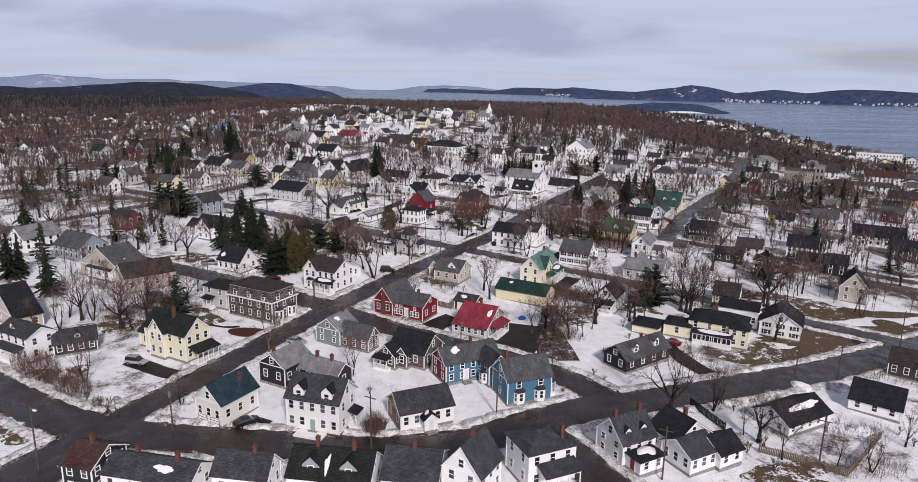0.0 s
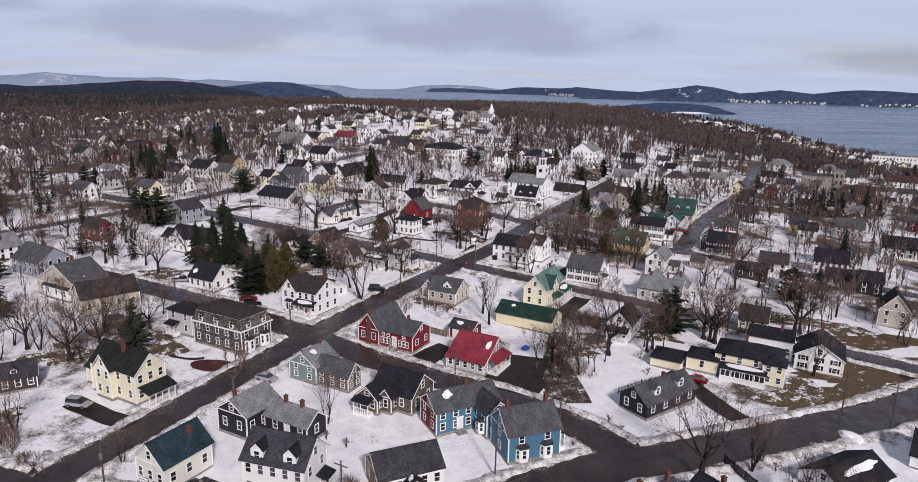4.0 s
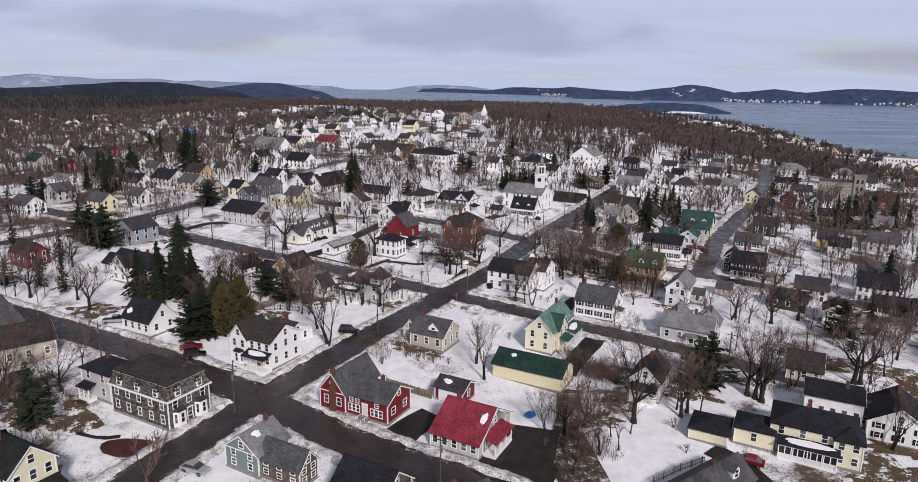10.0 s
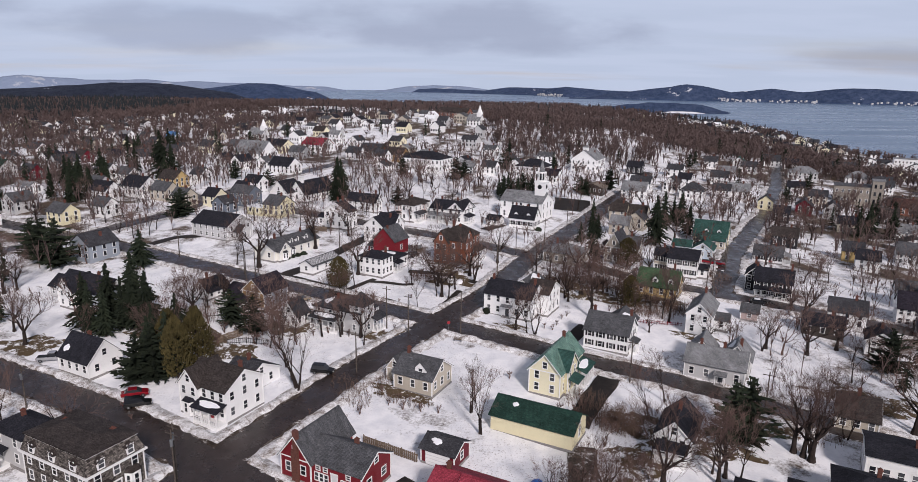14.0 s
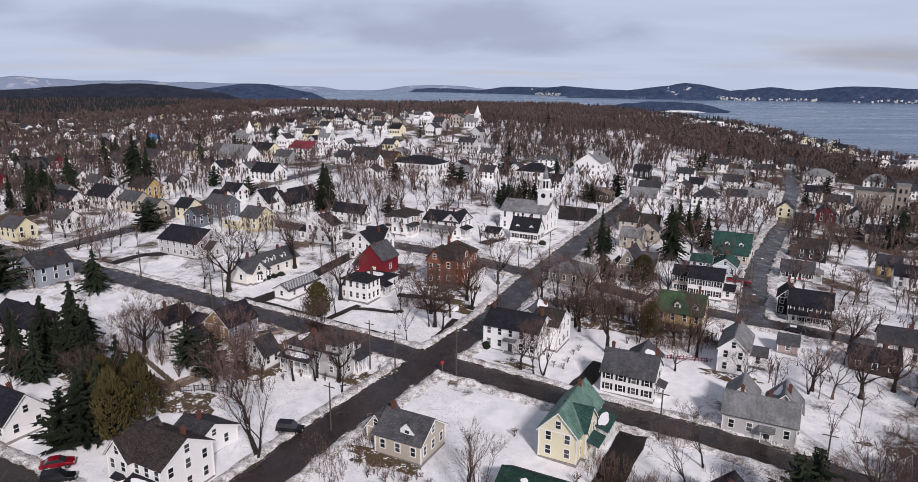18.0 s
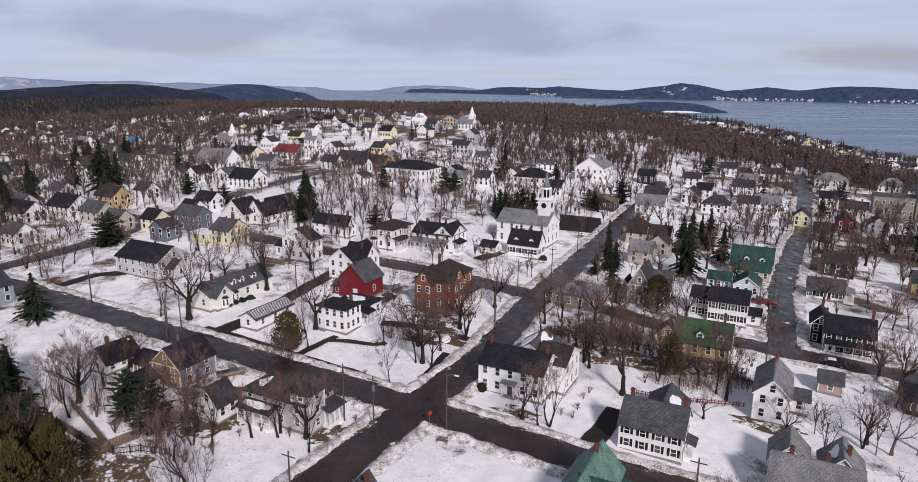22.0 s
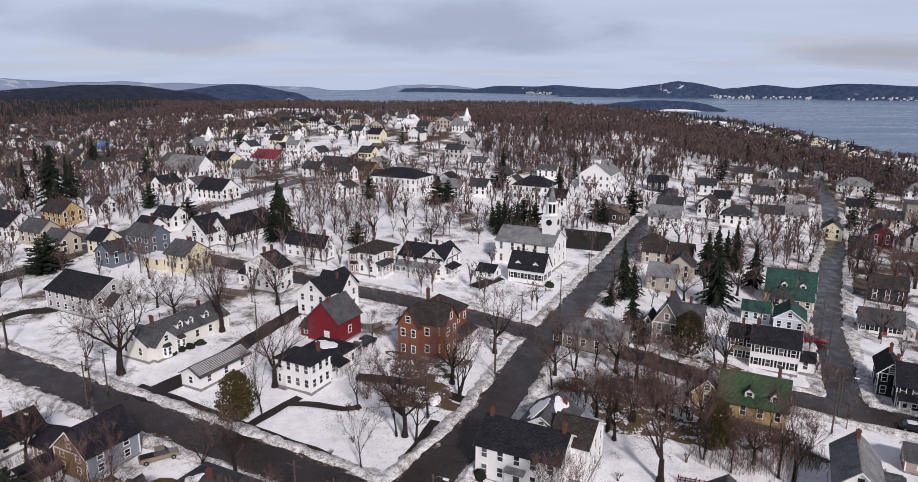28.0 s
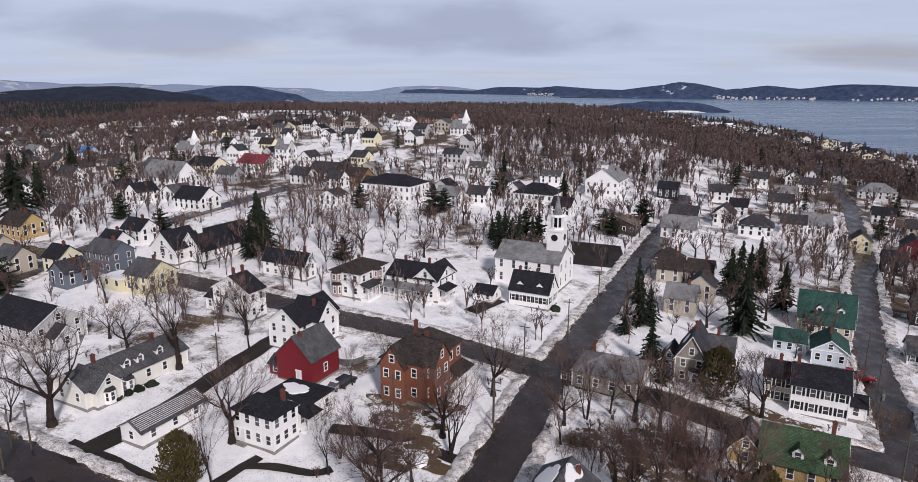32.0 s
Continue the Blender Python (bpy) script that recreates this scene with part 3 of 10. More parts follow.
ridge("backdrop", [(-1500, 1200, 38), (-1128, 1425, 37), (-1024, 1505, 35), (-974, 1540, 32), (-919, 1575, 36), (-870, 1603, 41), (-798, 1642, 46), (-754, 1663, 46), (-662, 1704, 43), (-601, 1727, 36), (-538, 1749, 26), (-470, 1770, 0)], 170, M_DARKHILL, "dark spruce-covered hill west of the town", 5.0, 0.0)
ridge("backdrop", [(-860, 2040, 14), (-762, 2073, 23), (-685, 2100, 32), (-605, 2126, 38), (-531, 2146, 39), (-472, 2160, 32), (-412, 2173, 22), (-369, 2181, 0), (-345, 2186, -11)], 150, M_MIDHILL, "wooded ridge behind the town", 6.0)

ridge("backdrop", [(500, 1745, -13), (545, 1733, -9), (590, 1718, -9), (625, 1706, -13)], 14, M_SNOW, "snowy ledge at the foot of the headland", 12.0)

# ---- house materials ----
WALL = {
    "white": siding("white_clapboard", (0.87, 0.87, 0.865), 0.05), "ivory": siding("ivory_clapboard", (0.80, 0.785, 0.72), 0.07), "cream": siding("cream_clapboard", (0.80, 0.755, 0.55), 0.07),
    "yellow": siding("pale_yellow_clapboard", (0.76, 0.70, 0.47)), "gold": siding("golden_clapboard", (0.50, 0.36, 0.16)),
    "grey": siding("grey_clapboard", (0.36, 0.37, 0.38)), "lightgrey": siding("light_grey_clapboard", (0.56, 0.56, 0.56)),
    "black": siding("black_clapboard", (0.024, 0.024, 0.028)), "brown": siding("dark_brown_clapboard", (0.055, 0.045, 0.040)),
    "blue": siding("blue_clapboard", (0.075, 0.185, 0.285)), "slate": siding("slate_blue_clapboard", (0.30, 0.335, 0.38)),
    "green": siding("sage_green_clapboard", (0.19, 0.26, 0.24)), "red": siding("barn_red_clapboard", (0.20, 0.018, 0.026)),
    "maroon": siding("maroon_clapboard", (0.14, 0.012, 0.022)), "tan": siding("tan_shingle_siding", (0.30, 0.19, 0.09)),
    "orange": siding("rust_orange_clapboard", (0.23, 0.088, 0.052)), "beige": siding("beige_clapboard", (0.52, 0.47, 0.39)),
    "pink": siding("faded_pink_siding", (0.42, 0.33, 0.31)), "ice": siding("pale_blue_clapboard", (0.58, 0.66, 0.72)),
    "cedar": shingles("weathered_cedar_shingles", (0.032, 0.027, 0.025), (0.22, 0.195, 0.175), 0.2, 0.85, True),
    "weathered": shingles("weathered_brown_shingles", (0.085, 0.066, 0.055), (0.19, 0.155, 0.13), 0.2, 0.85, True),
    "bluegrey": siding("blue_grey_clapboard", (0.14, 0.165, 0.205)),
    "stone": mottled("rubble_stone_wall", (0.20, 0.18, 0.155), (0.39, 0.35, 0.30), 3, 0.9, 0.05),
    "brick": mottled("red_brick_wall", (0.17, 0.07, 0.05), (0.27, 0.12, 0.085), 3, 0.9, 0.02, 18),
}
ROOF = {
    "snow": M_SNOW,
    "dark": shingles("charcoal_shingles", (0.016, 0.0165, 0.0225), (0.032, 0.032, 0.041)), "grey": shingles("grey_shingles", (0.075, 0.077, 0.084), (0.12, 0.122, 0.13)),
    "light": shingles("light_grey_shingles", (0.215, 0.22, 0.23), (0.26, 0.265, 0.27)), "brown": shingles("brown_shingles", (0.036, 0.029, 0.027), (0.070, 0.058, 0.053)),
    "rust": shingles("rust_brown_shingles", (0.060, 0.031, 0.027), (0.092, 0.052, 0.044)), "red": shingles("red_shingles", (0.245, 0.032, 0.052), (0.33, 0.052, 0.075)),
    "green": shingles("green_metal_roof", (0.027, 0.074, 0.064), (0.045, 0.106, 0.090)), "seam": shingles("pale_green_metal_roof", (0.105, 0.20, 0.165), (0.16, 0.265, 0.22), 0.45, 0.6), "deep": shingles("dark_green_shingles", (0.013, 0.040, 0.031), (0.026, 0.062, 0.048)),
    "teal": shingles("dark_teal_shingles", (0.018, 0.038, 0.050), (0.030, 0.057, 0.072)), "moss": shingles("faded_green_shingles", (0.045, 0.085, 0.045), (0.075, 0.12, 0.065)),
    "purple": shingles("purple_grey_shingles", (0.020, 0.017, 0.025), (0.034, 0.029, 0.040)), "mid": shingles("mid_grey_shingles", (0.040, 0.041, 0.047), (0.072, 0.072, 0.080)),
    "azure": shingles("bright_blue_metal_roof", (0.055, 0.16, 0.36), (0.08, 0.21, 0.44), 0.45, 0.6),
    "tan": shingles("tan_shingles", (0.20, 0.165, 0.13), (0.29, 0.245, 0.20)),
    "slate": shingles("blue_grey_shingles", (0.046, 0.046, 0.057), (0.078, 0.078, 0.092)),
    "olive": shingles("olive_black_shingles", (0.016, 0.019, 0.018), (0.030, 0.033, 0.031)),
}
M_SHUT = plain("black_shutter_paint", (0.018, 0.019, 0.022), 0.5)
M_DOOR = {"red": plain("red_door_paint", (0.32, 0.02, 0.03), 0.45), "dark": plain("dark_door_paint", (0.04, 0.045, 0.055), 0.45), "white": plain("white_door_paint", (0.72, 0.72, 0.72), 0.5), "green": plain("green_door_paint", (0.30, 0.42, 0.36), 0.5), "blue": plain("blue_door_paint", (0.05, 0.09, 0.28), 0.5)}
FACE = {"-y": 0, "+x": 90, "+y": 180, "-x": -90}
_cache = {}


def face_pose(face, u, z, w, d, out=0.0):
    """A pose on one wall of a block w by d: u metres along the wall from its middle, facing out."""
    a = FACE[face]
    half = (d if face[1] == "y" else w) / 2 + out
    m = pose(0, 0, 0, 0, 0, a)
    return m @ pose(u, -half, z)


def lattice(bm, xs, zs, solid_cell, y0, y1):
    """A flat pierced plate: cells of a grid, joined where they meet."""
    f = {(i, j): (bm.verts.new((x, y0, z)), bm.verts.new((x, y1, z))) for i, x in enumerate(xs) for j, z in enumerate(zs)}
    cells = {(i, j) for i in range(len(xs) - 1) for j in range(len(zs) - 1) if solid_cell(i, j)}
    for i, j in cells:
        a, b, c, d = f[i, j], f[i + 1, j], f[i + 1, j + 1], f[i, j + 1]
        bm.faces.new((a[0], b[0], c[0], d[0])); bm.faces.new((d[1], c[1], b[1], a[1]))
        for p, q, n in ((a, b, (i, j - 1)), (b, c, (i + 1, j)), (c, d, (i, j + 1)), (d, a, (i - 1, j))):
            if n not in cells:
                bm.faces.new((q[0], p[0], p[1], q[1]))
    bmesh.ops.delete(bm, geom=[v for v in bm.verts if not v.link_faces], context="VERTS")


def window_mesh(w, h):
    key = ("win", w, h)
    if key not in _cache:
        bm = bmesh.new()
        c = 0.13
        lattice(bm, (-w / 2 - c, -w / 2, w / 2, w / 2 + c), (-c, 0, h / 2 - 0.035, h / 2 + 0.035, h, h + c), lambda i, j: i in (0, 2) or j in (0, 2, 4), -0.06, 0.02)
        _cache[key] = mesh_of("window", bm, M_TRIM)
        g = bmesh.new()
        box(g, -w / 2, -0.012, 0, w / 2, 0.02, h)
        _cache[("pane", w, h)] = mesh_of("pane", g, M_GLASS)
        for tag, off in (("shut", -w / 2 - c - 0.21), ("shut2", w / 2 + c + 0.21)):
            s = bmesh.new()
            lattice(s, (off - 0.2, off - 0.16, off + 0.16, off + 0.2), tuple(-0.02 + (h + 0.04) * q / 9 for q in range(10)), lambda i, j: True, -0.06, 0.0)
            _cache[(tag, w, h)] = mesh_of("shutter", s, M_SHUT)
    return _cache[key], _cache[("pane", w, h)]


def add_window(root, m, w=0.9, h=1.45, shutters=False):
    w, h = round(w * 5) / 5, round(h * 5) / 5
    a, b = window_mesh(w, h)
    win = part("window", a, None, root, "", m)
    part("pane", b, None, win)
    if shutters:
        part("shutter", _cache[("shut", w, h)], None, win)
        part("shutter", _cache[("shut2", w, h)], None, win)
    return win


def add_door(root, m, colour="dark", steps=True):
    bm = bmesh.new()
    box(bm, -0.62, -0.06, 0, -0.47, 0.03, 2.15); box(bm, 0.47, -0.06, 0, 0.62, 0.03, 2.15); box(bm, -0.68, -0.10, 2.10, 0.68, 0.03, 2.32)
    fr = part("door", bm, M_TRIM, root, "", m)
    bm = bmesh.new()
    box(bm, -0.47, -0.03, 0, 0.47, 0.02, 2.10); box(bm, -0.33, -0.045, 1.15, 0.33, -0.03, 1.9); box(bm, -0.33, -0.045, 0.25, 0.33, -0.03, 0.95)
    part("door_leaf", bm, M_DOOR[colour], fr)
    if steps:
        bm = bmesh.new()
        for i in range(3):
            box(bm, -0.9, -0.5 - 0.32 * i, -0.22 * (i + 1) - 0.6, 0.9, 0.0, -0.22 * i - 0.02)
        part("steps", bm, M_STONE, root, "", m)


def prism(bm, w, d, z0, eave, rise, kind):
    """Wall solid of a block, with its gables."""
    a, b = w / 2, d / 2
    lo = [(-a, -b, z0), (a, -b, z0), (a, b, z0), (-a, b, z0)]
    hi = [(x, y, eave) for x, y, _ in lo]
    v = [bm.verts.new(c) for c in lo + hi]
    bm.faces.new((v[3], v[2], v[1], v[0]))
    sides = [(0, 1), (1, 2), (2, 3), (3, 0)]
    peaks = {}
    if kind == "x":
        peaks = {1: bm.verts.new((a, 0, eave + rise)), 3: bm.verts.new((-a, 0, eave + rise))}
    elif kind == "y":
        peaks = {0: bm.verts.new((0, -b, eave + rise)), 2: bm.verts.new((0, b, eave + rise))}
    for i, (p, q) in enumerate(sides):
        ring = [v[p], v[q], v[q + 4]] + ([peaks[i]] if i in peaks else []) + [v[p + 4]]
        bm.faces.new(ring)
    if not peaks:
        bm.faces.new(v[4:])


def slab(bm, quad, thick):
    """A roof plane: the four points are its underside; it is as thick as given along its normal."""
    p = [Vector(c) for c in quad]
    nrm = (p[1] - p[0]).cross(p[-1] - p[0]).normalized()
    if nrm.z < 0:
        p = p[::-1]; nrm = -nrm
    solid(bm, p, [c + nrm * thick for c in p])


def roof_mesh(w, d, eave, rise, kind, over=0.35, thick=0.16):
    bm = bmesh.new()
    if kind == "y":
        w, d = d, w
    a, b = w / 2 + over, d / 2
    drop = over * rise / b
    z, top = eave - drop, eave + rise
    e = b + over
    if kind in "xy":
        slab(bm, ((-a, -e, z), (a, -e, z), (a, 0.0, top), (-a, 0.0, top)), thick)
        slab(bm, ((a, e, z), (-a, e, z), (-a, 0.0, top), (a, 0.0, top)), thick)
        box(bm, -a, -0.14, top + thick * 0.9, a, 0.14, top + thick * 1.35)
    elif kind == "hip":
        r = max(w - d, 0) / 2
        q = max(d - w, 0) / 2
        aa = w / 2 + over
        o = [(-aa, -e, z), (aa, -e, z), (aa, e, z), (-aa, e, z)]
        v = [bm.verts.new(c) for c in o] + [bm.verts.new((x, y, zz + 0.16)) for x, y, zz in o]
        t0, t1 = bm.verts.new((-r - 0.05, -q - 0.05, top)), bm.verts.new((r + 0.05, q + 0.05, top))
        bm.faces.new((v[3], v[2], v[1], v[0]))
        for i in range(4):
            bm.faces.new((v[i], v[(i + 1) % 4], v[(i + 1) % 4 + 4], v[i + 4]))
        if w >= d:
            bm.faces.new((v[4], v[5], t1, t0)); bm.faces.new((v[5], v[6], t1)); bm.faces.new((v[6], v[7], t0, t1)); bm.faces.new((v[7], v[4], t0))
        else:
            bm.faces.new((v[4], v[5], t0)); bm.faces.new((v[5], v[6], t1, t0)); bm.faces.new((v[6], v[7], t1)); bm.faces.new((v[7], v[4], t0, t1))
    elif kind == "mansard":
        aa, s = w / 2 + over, 0.75
        lo = [(-aa, -e, eave), (aa, -e, eave), (aa, e, eave), (-aa, e, eave)]
        solid(bm, lo, [(x - math.copysign(s, x), y - math.copysign(s, y), eave + rise) for x, y, _ in lo])
    elif kind == "flat":
        box(bm, -a, -e, eave, a, e, eave + 0.25)
    if kind == "y":
        bmesh.ops.rotate(bm, verts=bm.verts, cent=(0, 0, 0), matrix=Matrix.Rotation(radians(90), 3, "Z"))
    return bm


def chimney(root, x, y, top, h=1.6, s=0.54):
    bm = bmesh.new()
    box(bm, -s / 2, -s / 2, -2.0, s / 2, s / 2, h)
    box(bm, -s / 2 - 0.07, -s / 2 - 0.07, h, s / 2 + 0.07, s / 2 + 0.07, h + 0.14)
    box(bm, -s / 4, -s / 4, h + 0.14, s / 4, s / 4, h + 0.36)
    part("chimney", bm, M_BRICK, root, "red brick chimney", pose(x, y, top))


def block(root, x, y, w, d, eave, rise, kind, wall, roof, bays=(3, 2), storeys=2, shutters=False, sides=("-y", "+x", "-x"), trim=True, chim=(), found=0.45, skip=(), over=0.35, snow=(), attic=True, wsize=(0.8, 1.4)):
    """One box of a house with its roof, windows and trim; all parts go under root."""
    at = pose(x, y, 0)
    bm = bmesh.new(); box(bm, -w / 2 - 0.05, -d / 2 - 0.05, -1.6, w / 2 + 0.05, d / 2 + 0.05, found)
    part("foundation", bm, M_STONE, root, "", at)
    bm = bmesh.new(); prism(bm, w, d, found, eave, rise, kind)
    part("wall", bm, WALL[wall], root, "", at)
    part("roof", roof_mesh(w, d, eave, rise, kind, over), WALL[wall] if kind == "mansard" else ROOF[roof], root, "", at)
    if kind == "mansard":
        bm = bmesh.new(); lattice(bm, (-w / 2 - 0.45, -w / 2 - 0.3, w / 2 + 0.3, w / 2 + 0.45), (eave - 0.2, eave + 0.08), lambda i, j: True, -d / 2 - 0.45, d / 2 + 0.45)
        part("cornice", bm, M_TRIM, root, "", at)
        bm = bmesh.new(); box(bm, -w / 2 + 0.32, -d / 2 + 0.32, eave + rise, w / 2 - 0.32, d / 2 - 0.32, eave + rise + 0.16)
        part("upper_cornice", bm, M_TRIM, root, "", at)
        part("upper_roof", roof_mesh(w - 0.7, d - 0.7, eave + rise + 0.17, 0.8, "hip", 0.15), ROOF[roof], root, "", at)
    if trim:
        bm = bmesh.new(); box(bm, -0.09, -0.09, found, 0.09, 0.09, eave - 0.02)
        post = mesh_of("corner_board", bm, M_TRIM)
        for sx in (-1, 1):
            for sy in ((-1, 1) if sx > 0 else (-1,)):
                part("corner_board", post, None, root, "", at @ pose(sx * w / 2, sy * d / 2, 0))
        if kind in ("x", "y"):
            along, half = (w, d / 2) if kind == "x" else (d, w / 2)
            e, z0, z1 = half + over, eave - over * rise / half - 0.12, eave + rise - 0.12
            bm = bmesh.new()
            q = [(-e, z0), (0, z1), (e, z0), (e, z0 + 0.22), (0, z1 + 0.22), (-e, z0 + 0.22)]
            lo = [bm.verts.new((0, a, b)) for a, b in q]
            hi = [bm.verts.new((0.04, a, b)) for a, b in q]
            for i in range(6):
                bm.faces.new((lo[i], lo[(i + 1) % 6], hi[(i + 1) % 6], hi[i]))
            for vs in (lo, hi):
                bm.faces.new((vs[0], vs[1], vs[4], vs[5])); bm.faces.new((vs[1], vs[2], vs[3], vs[4]))
            bmesh.ops.recalc_face_normals(bm, faces=bm.faces)
            me = mesh_of("bargeboard", bm, M_TRIM)
            for end in (0, 180):
                part("bargeboard", me, None, root, "", at @ pose(0, 0, 0, 0, 0, end + (90 if kind == "y" else 0)) @ pose(along / 2 + over, 0, 0))
        bm = bmesh.new(); box(bm, -w / 2 - 0.03, -d / 2 - 0.06, eave - 0.20, w / 2 + 0.03, -d / 2 + 0.02, eave - 0.03)
        part("frieze_board", bm, M_TRIM, root, "", at)
    sh = (eave - found) / storeys
    ww, wh = wsize
    wh = min(wh, sh * 0.56)
    for face in sides:
        length = w if face[1] == "y" else d
        n = bays[0] if face[1] == "y" else bays[1]
        if face in ("+y", "-x"):
            n = (n + 1) // 2
        for s in range(storeys):
            for i in range(n):
                if (face, s, i) in skip:
                    continue
                u = (i + 0.5) / n * length - length / 2
                add_window(root, at @ face_pose(face, u, found + s * sh + sh * 0.30, w, d), min(ww, length / n * 0.5), wh, shutters)
        if attic and kind == face[1].replace("x", "x") and kind in "xy" and rise > 1.8:
            add_window(root, at @ face_pose(face, 0, eave + rise * 0.16, w, d), 0.8, min(1.2, rise * 0.45))
    for cx, cy, h in chim:
        zt = eave + rise * (1 - (abs(cy) / (d / 2) if kind == "x" else abs(cx) / (w / 2) if kind == "y" else 0.3))
        chimney(root, x + cx, y + cy, zt, h)
    for cx, cy, sx, sy, seed in snow:
        roof_snow(root, at, w, d, eave, rise, kind, cx, cy, sx, sy, seed)


def roof_snow(root, at, w, d, eave, rise, kind, cx, cy, sx, sy, seed):
    """Old snow left on a roof: a thin pad with a melted outline that lies on the slope."""
    def surf(px, py):
        half, q = (d / 2, abs(py)) if kind == "x" else (w / 2, abs(px))
        if kind == "hip":
            k = min((w / 2 - abs(px)), (d / 2 - abs(py))) / (min(w, d) / 2)
            return eave + rise * min(max(k, 0), 1) + 0.16
        if kind in ("mansard", "flat"):
            return eave + rise + 0.04
        return eave + rise * (1 - q / half) + 0.18 * math.sqrt(1 + (rise / half) ** 2)
    k, bm = 26, bmesh.new()
    vs = []
    for r, lift in ((1.0, -0.02), (0.93, 0.09), (0.5, 0.13)):
        ring = []
        for i in range(k):
            a = 6.2832 * i / k
            q = r * (0.9 + 0.62 * noise.noise((math.cos(a) * 1.1 + seed, math.sin(a) * 1.1, seed)) + 0.16 * noise.noise((math.cos(a) * 3.0, math.sin(a) * 3.0, seed + 7)))
            px, py = cx + sx * q * math.cos(a), cy + sy * q * math.sin(a)
            ring.append(bm.verts.new((px, py, surf(px, py) + lift)))
        vs.append(ring)
    for lo, hi in zip(vs, vs[1:]):
        for i in range(k):
            bm.faces.new((lo[i], lo[(i + 1) % k], hi[(i + 1) % k], hi[i]))
    bm.faces.new(vs[-1])
    part("roof_snow", bm, M_SNOW, root, "patch of old snow on the roof", at)


def dormer(root, x, y, z, face, wall="white", roof="dark", w=1.5, h=1.5, depth=2.2, at=None):
    m = (at if at is not None else Matrix()) @ pose(x, y, z, 0, 0, FACE[face])
    bm = bmesh.new()
    lo = [(-w / 2, 0, 0), (w / 2, 0, 0), (w / 2, 0, h), (0, 0, h + w * 0.5), (-w / 2, 0, h)]
    solid(bm, lo, [(px, depth, pz) for px, _, pz in lo])
    bmesh.ops.recalc_face_normals(bm, faces=bm.faces)
    dm = part("dormer", bm, WALL[wall], root, "", m)
    bm = bmesh.new()
    o = 0.18
    for s in (-1, 1):
        slab(bm, ((s * (w / 2 + o), -o, h - o), (0, -o, h + w * 0.5), (0, depth, h + w * 0.5), (s * (w / 2 + o), depth, h - o)), 0.10)
    part("dormer_roof", bm, ROOF[roof], dm)
    a, b = window_mesh(0.8, 1.2)
    part("window", a, None, dm, "", pose(0, -0.01, 0.22))
    part("pane", b, None, dm, "", pose(0, -0.01, 0.22))


def porch(root, m, w, d, h, roof="dark", posts=4, rail=True, floor=0.5, pitch=0.35, glazed=False, snow=False):
    """A porch against a wall; m is the pose of the middle of its foot on that wall, facing out."""
    bm = bmesh.new(); box(bm, -w / 2, -d, -0.8, w / 2, 0, floor)
    part("porch_floor", bm, M_TRIM if rail else M_STONE, root, "", m)
    bm = bmesh.new(); box(bm, -0.07, -0.07, floor, 0.07, 0.07, h)
    post = mesh_of("porch_post", bm, M_TRIM)
    for i in range(posts):
        part("porch_post", post, None, root, "", m @ pose(-w / 2 + 0.12 + (w - 0.24) * i / max(posts - 1, 1), -d + 0.13, 0))
    if rail or glazed:
        bm = bmesh.new()
        n = int(w / 0.4)
        xs = tuple(q for i in range(n) for q in (-w / 2 + i * w / n, -w / 2 + i * w / n + 0.07)) + (w / 2,)
        lattice(bm, xs, (floor + 0.08, floor + 0.16, floor + 0.85, floor + 0.95), lambda i, j: j != 1 or i % 2 == 0, -d + 0.10, -d + 0.16)
        part("porch_rail", bm, M_TRIM, root, "", m)
    if glazed:
        bm = bmesh.new(); box(bm, -w / 2, -d + 0.2, floor, w / 2, -0.05, floor + 0.9)
        part("porch_wall", bm, M_TRIM, root, "", m)
        bm = bmesh.new(); box(bm, -w / 2 + 0.05, -d + 0.22, floor + 0.9, w / 2 - 0.05, -0.06, h - 0.25)
        part("porch_glass", bm, M_GLASS, root, "", m)
        for i in range(posts * 2):
            part("mullion", post, None, root, "", m @ pose(-w / 2 + 0.12 + (w - 0.24) * i / (posts * 2 - 1), -d + 0.2, 0))
    bm = bmesh.new(); box(bm, -w / 2 - 0.05, -d + 0.02, h - 0.28, w / 2 + 0.05, -d + 0.25, h)
    part("porch_beam", bm, M_TRIM, root, "", m)
    bm = bmesh.new()
    slab(bm, ((-w / 2 - 0.25, -d - 0.25, h), (w / 2 + 0.25, -d - 0.25, h), (w / 2 + 0.25, 0, h + pitch * d), (-w / 2 - 0.25, 0, h + pitch * d)), 0.14)
    part("porch_roof", bm, ROOF[roof], root, "", m)
    if snow:
        bm = bmesh.new()
        k = 20
        lo, hi = [], []
        for i in range(k):
            q = 6.2832 * i / k
            r = 1 + 0.3 * noise.noise((math.cos(q) * 2, math.sin(q) * 2, w))
            px, py = w * 0.42 * r * math.cos(q), -d * 0.5 + d * 0.30 * r * math.sin(q)
            z = h + pitch * (d + py) + 0.16
            lo.append((px, py, z)); hi.append((px * 0.95, -d * .5 + (py + d * .5) * 0.95, z + 0.12))
        solid(bm, lo, hi)
        part("roof_snow", bm, M_SNOW, root, "old snow lying on the porch roof", m)


